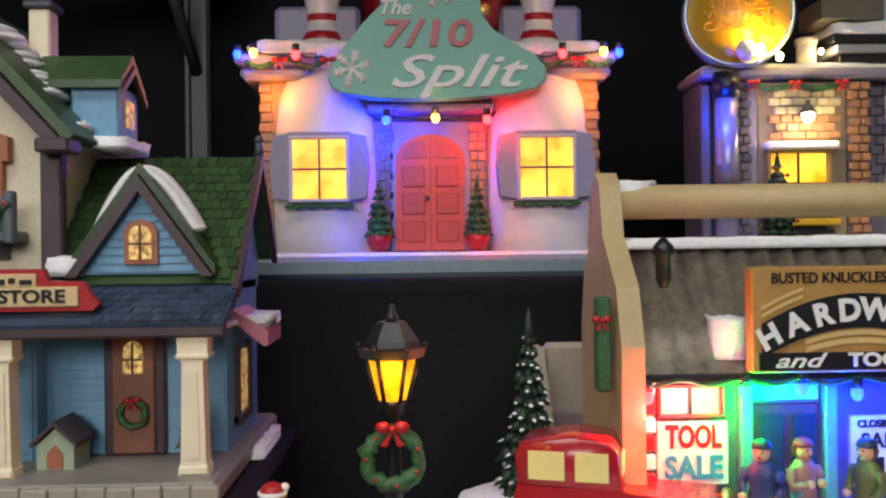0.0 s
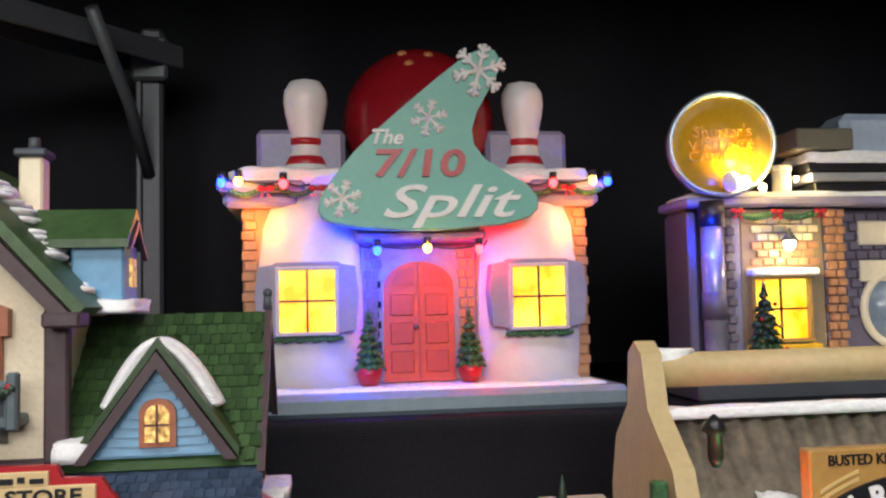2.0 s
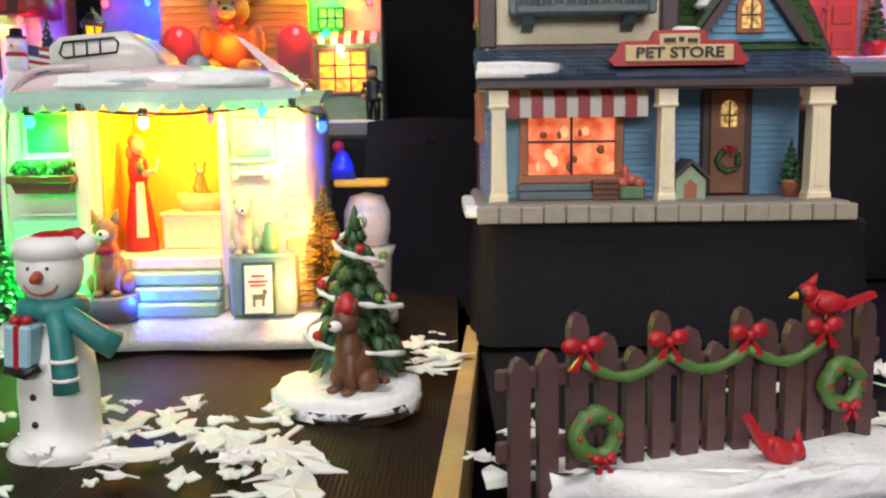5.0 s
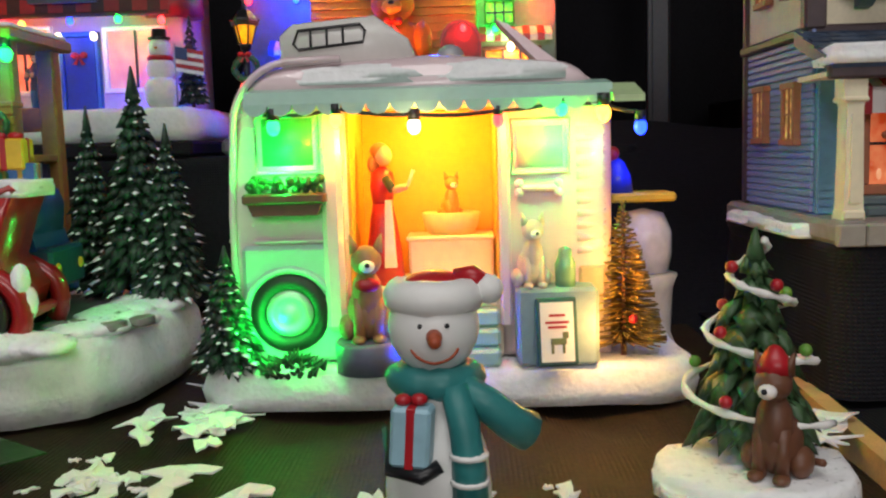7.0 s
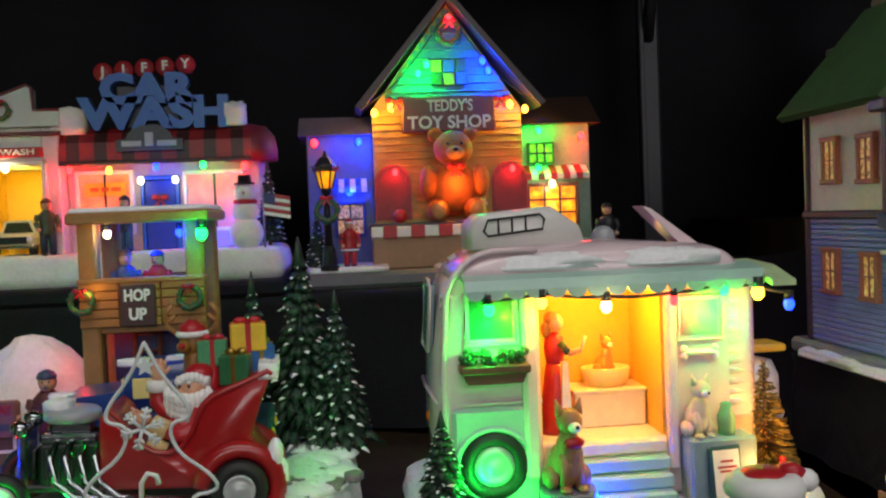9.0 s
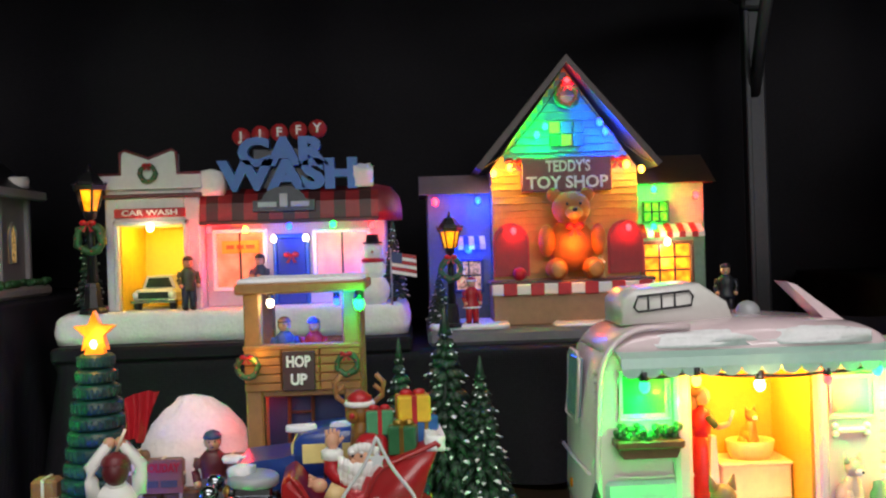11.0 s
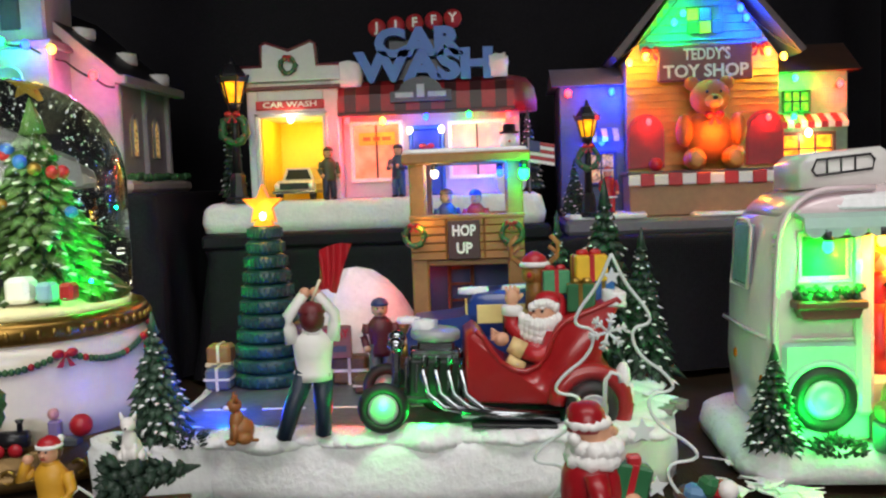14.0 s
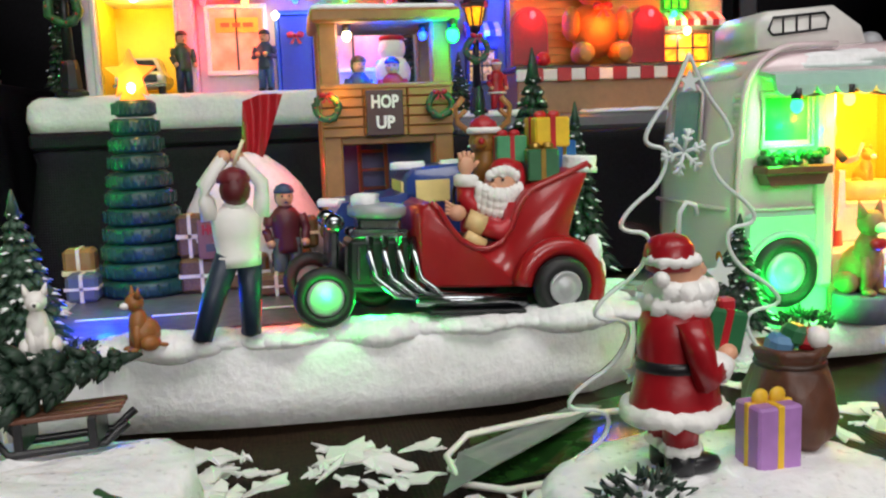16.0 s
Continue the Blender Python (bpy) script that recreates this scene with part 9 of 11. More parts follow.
b = B()
santa = [RED, SNOW_DULL, SKIN, BLACK, mat("cream_glove", "e0c088")]
def at_wheel(bl):
    """Santa seated: coat, belt, beard in locks, hat falling back, one arm raised and one on the wheel."""
    bl.lathe([(0.0088, 0.022), (0.0108, 0.027), (0.0112, 0.033), (0.0098, 0.039), (0.0066, 0.0435), (0.003, 0.045)], (0.0258, 0.0005, 0), 20, 0, 0.95, CARM)
    bl.lathe([(0.0108, 0.0268), (0.0116, 0.0276), (0.0116, 0.0296), (0.0108, 0.0302)], (0.0258, 0.0005, 0), 20, 3, 0.95, CARM)
    bl.ball((0.0275, -0.004, 0.0478), (0.0060, 0.0058, 0.0064), 2, 18, CARM).ball((0.0234, -0.0090, 0.0473), 0.0013, 2, 8, CARM)
    for k in range(26):
        u, v = (k % 9) / 8, k // 9
        p = Vector((0.0188 + 0.0150 * u, -0.0072 - 0.0026 * math.sin(math.pi * u) + 0.0006 * v, 0.0462 - 0.0026 * v - 0.0022 * math.sin(math.pi * u)))
        bl.ball(tuple(p), (0.0019, 0.0019, 0.0032), 1, 7, CARM)
    for dx in (-0.0022, 0.0018):
        bl.ball((0.0236 + dx, -0.0092, 0.0460), (0.0023, 0.0013, 0.0011), 1, 8, CARM)
    for px, py, pz in ((0.0231, -0.0090, 0.0497), (0.0266, -0.0098, 0.0498)):
        bl.ball((px, py, pz), 0.0006, 3, 6, CARM).ball((px, py + 0.0002, pz + 0.0013), (0.0012, 0.0006, 0.0005), 1, 6, CARM)
    for k in range(7):
        bl.ball((0.0228 + 0.0016 * k, -0.0082 + 0.0004 * abs(k - 3), 0.0530 - 0.0002 * (k - 3) ** 2), (0.0019, 0.0019, 0.0021), 1, 8, CARM)
    for k in range(5):
        bl.ball((0.0325, -0.0055 + 0.0012 * k, 0.0515 - 0.0016 * k), (0.0022, 0.0022, 0.0026), 1, 8, CARM)
    bl.ball((0.0300, -0.002, 0.0532), (0.0058, 0.0060, 0.0044), 0, 14, CARM).ball((0.0350, 0.0, 0.0500), (0.0036, 0.0046, 0.0066), 0, 12, CARM).ball((0.0368, -0.0025, 0.0440), 0.0027, 1, 10, CARM)
    bl.tube([CARM @ Vector(q) for q in ((0.0225, -0.0035, 0.0395), (0.0172, -0.0040, 0.0405), (0.0150, -0.0035, 0.0430), (0.0147, -0.0035, 0.0480))], lambda q: 0.0042 - 0.0006 * q, 10, 0)
    bl.lathe([(0.0030, 0.0468), (0.0044, 0.0474), (0.0046, 0.0505), (0.0034, 0.0514)], (0.0148, -0.0035, 0), 14, 1, 1.0, CARM)
    bl.ball((0.0147, -0.0035, 0.0545), (0.0031, 0.0018, 0.0036), 2, 10, CARM)
    for k in range(4):
        bl.cyl((0.0127 + 0.0014 * k, -0.0035, 0.0560), (0.0120 + 0.0017 * k, -0.0035, 0.0600 - 0.0006 * abs(k - 1.5)), 0.0009, 0.0007, 6, 2, CARM)
    bl.cyl((0.0172, -0.0035, 0.0540), (0.0192, -0.0035, 0.0563), 0.0010, 0.0007, 6, 2, CARM)
    bl.tube([CARM @ Vector(q) for q in ((0.0315, -0.0085, 0.0400), (0.0300, -0.0118, 0.0340), (0.0250, -0.0128, 0.0315), (0.0195, -0.0118, 0.0335))], lambda q: 0.0044 - 0.0008 * q, 10, 0)
    bl.cyl((0.0195, -0.0116, 0.0335), (0.0135, -0.0105, 0.0362), 0.0038, 0.0036, 12, 4, CARM).ball((0.0100, -0.0098, 0.0380), (0.0034, 0.0024, 0.0030), 2, 10, CARM)
    for k in range(4):
        bl.cyl((0.0090, -0.0098, 0.0372 + 0.0010 * k), (0.0056, -0.0098, 0.0380 + 0.0014 * k), 0.0008, 0.0006, 6, 2, CARM)
    bl.cyl((0.0190, -0.0128, 0.0268), (0.0125, -0.0128, 0.0305), 0.0026, 0.0022, 10, 4, CARM)


at_wheel(b)
solid("santa_figurine", b, santa, on_car((0.0335, 0, 0.024)), "painted santa doll driving the hot rod and waving", "figurine")


def parcel(name, c, d, paper, ribbon, label, turn=0):
    t = thing(name, (c[0], c[1], c[2] - d[2] / 2), label, "gift box", "gift boxes")
    M = pose(*c, 0, 0, turn)
    part("box", B(t).box((0, 0, 0), d, 0, min(d) * 0.06, M), paper, t)
    part("ribbon", B(t).box((0, 0, 0), (d[0] * 0.16, d[1] * 1.03, d[2] * 1.03), 0, 0.0002, M).box((0, 0, 0), (d[0] * 1.03, d[1] * 0.16, d[2] * 1.031), 0, 0.0002, M), ribbon, t)
    q = B(t)
    for k in (-1, 1):
        q.ball((k * d[0] * 0.2, 0, d[2] * 0.58), (d[0] * 0.2, d[1] * 0.12, d[2] * 0.14), 0, 8, M)
    part("bow", q, ribbon, t)


GIFTGREEN = mat("gift_green", "2f6b44", rough=0.3)
parcel("gift_box", on_car((0.0482, 0.004, 0.0672)), (0.0150, 0.012, 0.0120), YELLOW, RED, "yellow gift with a red ribbon in the hot rod", 8)
parcel("gift_box", on_car((0.0442, -0.002, 0.0552)), (0.0125, 0.012, 0.0125), GIFTGREEN, GOLD, "dark green gift with a gold ribbon in the hot rod", -8)
parcel("gift_box", on_car((0.0530, 0.005, 0.0585)), (0.0115, 0.012, 0.0125), mat("gift_blue", "2f5fa0", rough=0.3), GOLD, "blue gift in the back of the hot rod", 14)
parcel("gift_box", on_car((0.0345, 0.0075, 0.0605)), (0.0125, 0.01, 0.011), mat("gift_mint", "4f9a6c", rough=0.3), RED, "green gift behind the driver", 4)
b = B()
c = Vector(on_car((0.0262, 0.013, 0.0635)))
b.ball(tuple(c), (0.0062, 0.0055, 0.0068), 0, 12).ball((c.x - 0.003, c.y - 0.006, c.z - 0.001), (0.0032, 0.004, 0.0028), 0, 10).ball((c.x - 0.003, c.y - 0.0098, c.z), 0.0014, 1, 7)
b.lathe([(0.0064, 0.004), (0.0055, 0.0075), (0.002, 0.01), (0.0004, 0.0105)], tuple(c), 12, 1).ring((c.x, c.y, c.z + 0.0042), 0.0062, 0.0014, 2, 14, 6, "z")
for k in (-1, 1):
    b.tube([(c.x + k * 0.005, c.y, c.z + 0.003), (c.x + k * 0.0105, c.y, c.z + 0.0075), (c.x + k * 0.0115, c.y, c.z + 0.0135), (c.x + k * 0.008, c.y, c.z + 0.0175)], 0.0013, 6, 3)
    b.tube([(c.x + k * 0.0108, c.y, c.z + 0.009), (c.x + k * 0.007, c.y, c.z + 0.0125)], 0.001, 6, 3)
b.cyl((c.x, c.y, c.z - 0.017), (c.x, c.y, c.z), 0.005, 0.004, 10, 0)
solid("reindeer_figurine", b, [mat("reindeer_tan", "9a6a2c"), RED, SNOW_DULL, TAN], tuple(c - Vector((0, 0, 0.017))), "tan reindeer doll with a red hat among the gifts", "figurine")

# blue truck behind the hot rod
old_car("vintage_truck", pose(-0.6175, 0.4005, 0.0475, 0, 0, 2), 0.096, mat("truck_blue", "26438a", rough=0.3, coat=0.3, var=0.15), "small dark blue vintage truck with cream windows", 0.45, -0.16)
for dx, dy, dz, r in ((-0.6605, 0.396, 0.0915, 0.004), (-0.628, 0.395, 0.1055, 0.005), (-0.606, 0.396, 0.1055, 0.0055)):
    tk = bpy.data.objects["vintage_truck"]
    q = slab(B(), [(dx + r * 1.5 * math.cos(a), dy + r * 0.8 * math.sin(a)) for a in [math.pi * i / 8 for i in range(16)]], dz - 0.003, dz, 0, 0.0008, 0.001)
    im = tk.matrix_basis.inverted()
    q.v = [im @ v for v in q.v]
    part("snow", q, SNOW, tk)
tk = bpy.data.objects["vintage_truck"]
part("truck_bed", B().rng(0.030, 0.0500, -0.0170, 0.0170, 0.0130, 0.0300, bev=0.0015), mat("truck_teal", "1f3f52", rough=0.35, var=0.2), tk, "dark teal truck bed")
for k in (-1, 1):
    part("tail_lamp", B().ball((0.0502, k * 0.0115, 0.0215), (0.0010, 0.0022, 0.0024), 0, 10), YELLOW, tk)

# starter with flag
doll("starter_figurine", -0.6965, 0.3345, 0.0490, 0.0585, mat("starter_white_shirt", "e8e6e2", var=0.05), mat("dark_jeans", "1e2c40", var=0.3), mat("maroon_cap", "6a1c24"), "doll in white shirt raising a red flag", 196, "up", hem=0.44, stance=(0.03, 0.17), group="dolls in the hot rod scene", hair=mat("maroon_hair", "5a1a20"))
t = thing("start_flag", (-0.694, 0.337, 0.107), "rippled red starting flag held by a doll", "flag")
part("stick", B(t).cyl((-0.6965, 0.336, 0.109), (-0.6925, 0.336, 0.118), 0.0007, seg=6), COLUMN, t)
f = B(t)
n = 12
vs = []
for j in range(n + 1):
    for i in range(n + 1):
        u, v = i / n, j / n
        x = -0.6935 + 0.0135 * u * (0.55 + 0.45 * v) + 0.003 * v * 0.6
        z = 0.1135 + 0.0175 * v - 0.004 * u * (1 - v) + 0.002 * u
        vs.append((x, 0.336 + 0.0019 * math.sin(u * 14 + v * 5), z + 0.0012 * math.sin(u * 3.1)))
f.add(vs + [(x, y + 0.0008, z) for x, y, z in vs], [q for j in range(n) for i in range(n) for q in ((j * (n + 1) + i, j * (n + 1) + i + 1, (j + 1) * (n + 1) + i + 1, (j + 1) * (n + 1) + i), tuple((n + 1) ** 2 + k for k in (j * (n + 1) + i, (j + 1) * (n + 1) + i, (j + 1) * (n + 1) + i + 1, j * (n + 1) + i + 1)))], 0, True)
part("flag_cloth", f, RED, t)
sitting_animal("dog_figurine", -0.731, 0.3355, 0.0475, 0.0215, mat("tan_dog", "9c6434", var=0.2), "small tan painted dog watching the car", "figurine", -60)

# tree of tyres with a lit star
t = thing("tyre_tree", (-0.7465, 0.455, 0.0475), "green tree of stacked tyres with an orange star", "tree")
tm = mat("tyre_green_black", "1f4a44", var=0.5, second="0c1a18", rough=0.35, bump=0.9, grain=400)
for i in range(11):
    z = 0.0512 + 0.0082 * i
    R = 0.0190 - 0.00122 * i
    part("tyre", B(t).lathe([(R * 0.5, -0.0038), (R + 0.001, -0.0038), (R + 0.0025, -0.002), (R + 0.003, 0), (R + 0.0025, 0.002), (R + 0.001, 0.0038), (R * 0.5, 0.0038)], (-0.7465 + 0.0004 * math.sin(i * 2), 0.455, z), 32), tm, t)
    tr = B(t)
    for k in range(26):
        a = 2 * math.pi * k / 26
        tr.box((0, 0, 0), (0.0008, 0.0013, 0.0052), 0, 0.0002, Matrix.Translation((-0.7465 + (R + 0.0028) * math.cos(a), 0.455 + (R + 0.0028) * math.sin(a), z)) @ Matrix.Rotation(a, 4, "Z"))
    tagged(part("tread", tr, tm, t), kind="stuff")
st = [(0.0118 * (1 if i % 2 == 0 else 0.45) * math.sin(math.pi * i / 5), 0.0118 * (1 if i % 2 == 0 else 0.45) * math.cos(math.pi * i / 5)) for i in range(10)]
part("star", B(t).prism([(-0.7465 + a, 0.1485 + z) for a, z in st], 0.4525, 0.4575), glow_mat("lit_orange_star", "e06a10", "ff9a2c", 1.0, 60), t)
part("star_stem", B(t).prism([(-0.752, 0.137), (-0.741, 0.137), (-0.7435, 0.145), (-0.7495, 0.145)], 0.453, 0.457), bpy.data.materials["lit_orange_star"], t)
led(t, (-0.7462, 0.451, 0.1425), "w", 0.0, 0.0024, cap=False)
lamp(t, (-0.7465, 0.442, 0.147), LED["y"], 0.015, 0.004)

# look-out stand
def stand():
    t = thing("lookout_stand", (-0.632, 0.455, 0.0475), "tan wooden look-out stand with a hop up sign", "stand")
    for x in (-0.657, -0.6055):
        for y in (0.436, 0.478):
            part("post", B(t).rng(x - 0.0045, x + 0.0045, y - 0.004, y + 0.004, 0.0475, 0.171, bev=0.001), TAN, t)
    for i in range(5):
        z = 0.1165 + 0.0045 * i
        for x0, x1 in ((-0.6615, -0.6425), (-0.642, -0.6225), (-0.622, -0.601)):
            part("plank", B(t).rng(x0, x1, 0.4305, 0.434, z, z + 0.0041, bev=0.0005), mat("tan_plank", "a5713a", island=0.6) if "tan_plank" not in bpy.data.materials else bpy.data.materials["tan_plank"], t)
    part("railing_core", B(t).rng(-0.661, -0.6015, 0.4335, 0.4385, 0.1155, 0.1385), TAN, t)
    part("railing_cap", B(t).rng(-0.662, -0.6005, 0.43, 0.4405, 0.138, 0.1405, bev=0.0005), TAN, t)
    part("floor", B(t).rng(-0.66, -0.602, 0.434, 0.481, 0.113, 0.1165, bev=0.0005), TAN, t)
    part("back_rail", B(t).rng(-0.657, -0.605, 0.476, 0.479, 0.128, 0.14, bev=0.0005), TAN, t)
    part("roof", B(t).rng(-0.6645, -0.597, 0.425, 0.488, 0.1675, 0.173, bev=0.001), TAN, t)
    part("snow", slab(B(t), rounded(-0.664, -0.5985, 0.427, 0.487, 0.004), 0.173, 0.1755, 0, 0.0006, 0.001), SNOW, t)
    part("lower_back", B(t).rng(-0.656, -0.606, 0.47, 0.473, 0.0475, 0.112), NAVY, t)
    lad = part("ladder", B(t).cyl((-0.643, 0.452, 0.0475), (-0.643, 0.462, 0.114), 0.0011, seg=6).cyl((-0.63, 0.452, 0.0475), (-0.63, 0.462, 0.114), 0.0011, seg=6), BROWN, t)
    for i in range(7):
        part("rung", B(t).cyl((-0.643, 0.4535 + 0.0014 * i, 0.055 + 0.009 * i), (-0.63, 0.4535 + 0.0014 * i, 0.055 + 0.009 * i), 0.0009, seg=6), BROWN, lad)
    s = part("sign", B(t).rng(-0.6415, -0.6245, 0.4275, 0.4305, 0.1168, 0.1372, bev=0.0004), mat("umber_sign", "4a3030"), t, "dark brown hop up sign")
    lettering(t, s, "HOP", (-0.633, 0.4272, 0.1318), 0.0078, WHITE, 0.0003, width=0.0125, bold=0.0003)
    lettering(t, s, "UP", (-0.633, 0.4272, 0.1225), 0.0078, WHITE, 0.0003, width=0.0085, bold=0.0003)
    wreath(t, (-0.6592, 0.4265, 0.13), 0.0052, 0.0016, 1)
    wreath(t, (-0.6078, 0.4265, 0.13), 0.0052, 0.0016, 1)
    led(t, (-0.648, 0.437, 0.1625), "w", 0.004, 0.0026)
    led(t, (-0.613, 0.437, 0.162), "b", 0.025, 0.0024)
    led(t, (-0.6005, 0.4275, 0.161), "g", 0.03, 0.0036, (0.002, -0.008, 0))
    # Extra yellow and blue glow, added with no bulbs of its own.
    lamp(t, (-0.655, 0.4245, 0.134), LED["y"], 0.006, 0.003)
    lamp(t, (-0.63, 0.445, 0.155), LED["b"], 0.02, 0.004)


stand()
doll("spectator_figurine", -0.6425, 0.447, 0.1165, 0.037, mat("slate_jacket", "3a4a78"), DENIM, mat("umber_hair", "6a4a34"), "doll in a slate jacket in the look-out stand", 25, group="dolls in the hot rod scene")
doll("spectator_figurine", -0.6265, 0.447, 0.1165, 0.036, mat("santa_red_jacket", "b02020"), RED, mat("blue_hat", "2a4aa0"), "doll in a red jacket in the look-out stand", -10, "hold", group="dolls in the hot rod scene")
b = B().lathe([(0.003, 0.1165), (0.0012, 0.1235), (0.0012, 0.1275), (0.0048, 0.133), (0.0062, 0.1405), (0.0055, 0.1405), (0.004, 0.134)], (-0.6145, 0.445, 0), 16)
solid("trophy_cup", b, GOLD, (-0.6145, 0.445, 0.1165), "small gold trophy cup in the look-out stand", "trophy")

# mound, crates, seated onlooker
b = slab(B(), [(-0.697 + 0.036 * math.cos(a) * (1 + 0.1 * math.sin(3 * a)), 0.468 + 0.018 * math.sin(a)) for a in [2 * math.pi * i / 36 for i in range(36)]], 0.0475, 0.075, 0, 0.003, 0.02, 5, 0.036)
solid("snow_mound", b, SNOW, (-0.697, 0.468, 0.0475), "rounded snow covered mound behind the crates", "snow mound")
STRAW = mat("straw_brown", "6e5230", var=0.4, bump=0.9, grain=700)
for x, y, z, w, h, mtl, lab in ((-0.720, 0.446, 0.0475, 0.02, 0.016, STRAW, "straw bale"), (-0.6995, 0.448, 0.0475, 0.02, 0.016, STRAW, "straw bale"), (-0.71, 0.447, 0.0637, 0.022, 0.016, BROWN, "brown crate"), (-0.6785, 0.45, 0.0475, 0.019, 0.017, STRAW, "straw bale"), (-0.674, 0.452, 0.0647, 0.017, 0.015, STRAW, "straw bale"), (-0.7245, 0.449, 0.0637, 0.012, 0.02, STRAW, "straw bale"), (-0.772, 0.44, 0.0475, 0.014, 0.0125, mat("slate_crate", "5a6274"), "grey crate"), (-0.7765, 0.458, 0.0475, 0.014, 0.022, TAN, "tan crate"), (-0.686, 0.425, 0.0475, 0.016, 0.009, STRAW, "straw bale")):
    t = thing("straw_bale" if mtl is STRAW else "crate", (x, y, z), lab + " tied with cord beside the road", "bale" if mtl is STRAW else "crate", "bales and crates")
    part("block", B(t).rng(x - w / 2, x + w / 2, y - 0.006, y + 0.006, z, z + h, bev=0.0016), mtl, t)
    part("cord", B(t).rng(x - 0.0008, x + 0.0008, y - 0.0064, y + 0.0064, z, z + h + 0.0004).rng(x - w / 2 - 0.0004, x + w / 2 + 0.0004, y - 0.0064, y + 0.0064, z + h * 0.45, z + h * 0.55), COLUMN, t)
t = thing("road_sign", (-0.7085, 0.4385, 0.064), "red and grey race day sign on a crate", "sign")
sb = part("board", B(t).rng(-0.7205, -0.697, 0.4375, 0.4395, 0.0635, 0.0815, bev=0.0004), mat("sign_grey_red", "8a5a54"), t)
lettering(t, sb, "HOLIDAY", (-0.7085, 0.4372, 0.077), 0.006, RED, 0.0003, width=0.02, bold=0.0003)
pieces("text_bar", B(t).rng(-0.717, -0.71, 0.4368, 0.4376, 0.067, 0.0705).rng(-0.7085, -0.7, 0.4368, 0.4376, 0.067, 0.0705), DKGREY, sb)
doll("spectator_figurine", -0.6805, 0.436, 0.0475, 0.048, mat("maroon_jacket", "5a2028"), mat("grey_trousers", "55585e"), mat("blue_cap", "32466c"), "doll in a maroon jacket beside the bales", 10, group="dolls in the hot rod scene")

# trees on the base
fir("fir_tree", -0.5556, 0.4555, 0.046, 0.111, 0.0205, "tall snow-tipped fir on the snow base", 61, 13, 15)
fir("fir_tree", -0.5375, 0.445, 0.046, 0.0835, 0.0155, "medium snow-tipped fir on the snow base", 62, 12, 14)
fir("fir_tree", -0.5815, 0.462, 0.046, 0.0935, 0.0135, "slim snow-tipped fir on the snow base", 63, 11, 13)
fir("fir_tree", -0.7725, 0.349, 0.046, 0.058, 0.0135, "small frosted fir at the end of the base", 64, 9, 11, mat("frosted_green", "4f6b58", second="2a4034"))
low_bush("bush", -0.776, 0.338, 0.0462, 0.0115, "low frosted bush beside the small fir", 65)
low_bush("bush", -0.755, 0.3405, 0.0458, 0.0095, "low frosted bush at the edge of the base", 66)
sn = slab(B(), [(-0.775 + 0.03 * math.cos(a), 0.35 + 0.016 * math.sin(a)) for a in [2 * math.pi * i / 30 for i in range(30)]], TZ, 0.0465, 0, 0.002, 0.006, 4)
solid("snow_block", sn, SNOW, (-0.775, 0.35, TZ), "snow block under the frosted fir", "snow base")

# ---- figures along the front ----
def blob_base(name, pts, z1, label, seed=1, dome=0.0):
    fine = []
    for i, p in enumerate(pts):
        q = pts[(i + 1) % len(pts)]
        k = max(2, int(math.dist(p, q) / 0.004))
        fine += [(p[0] + (q[0] - p[0]) * j / k, p[1] + (q[1] - p[1]) * j / k) for j in range(k)]
    b = slab(B(), fine, TZ - 0.001, z1, 0, 0.0026, 0.009, seed, dome)
    cx, cy = sum(p[0] for p in pts) / len(pts), sum(p[1] for p in pts) / len(pts)
    return solid(name, b, SNOW, (cx, cy, TZ), label, "snow base", "snow bases")


def oval(cx, cy, rx, ry, n=20, wob=0.06, seed=1):
    rr = random.Random(seed)
    return [(cx + rx * math.cos(a) * (1 + wob * rr.uniform(-1, 1)), cy + ry * math.sin(a) * (1 + wob * rr.uniform(-1, 1))) for a in [2 * math.pi * i / n for i in range(n)]]


# girl and spotted dog by a lamp
blob_base("snow_drift", oval(-0.036, 0.322, 0.047, 0.026, 18, 0.05, 3), 0.0475, "white snow base under a lamp and a girl doll", 3, 0.003)
street_lamp(-0.0248, 0.3205, 0.049, 0.1005, "black lit street lamp with a green wreath and red bow", watts=0.006)
doll("girl_figurine", -0.0635, 0.315, 0.0490, 0.043, mat("sky_blue_coat", "2f88b8", var=0.15), mat("blue_jeans", "3a5f9c"), RED, "girl doll in a blue coat and red hat on the snow", -50, flare=0.03, stance=(-0.05, 0.05), group="dolls along the front", hair=mat("fair_hair", "c08a3c"), trim=SNOW_DULL)
b = B()
x, y, z = -0.037, 0.311, 0.0495
b.ball((x + 0.008, y, z + 0.011), (0.0095, 0.0048, 0.0052), 0, 12).ball((x - 0.0035, y, z + 0.0195), (0.0045, 0.0038, 0.004), 0, 10).ball((x - 0.0078, y, z + 0.0185), (0.003, 0.0024, 0.002), 0, 8).cyl((x - 0.001, y, z + 0.0125), (x - 0.0032, y, z + 0.018), 0.003, 0.003, 8, 0)
for dx in (0.0015, 0.0145):
    for k in (-1, 1):
        b.cyl((x + dx, y + k * 0.0025, z), (x + dx, y + k * 0.0025, z + 0.009), 0.0014, 0.0018, 7, 0)
for dx, dz in ((0.004, 0.0145), (0.011, 0.0135), (0.007, 0.011), (-0.003, 0.0225)):
    b.ball((x + dx, y - 0.0038, z + dz), (0.0022, 0.0014, 0.0018), 1, 7)
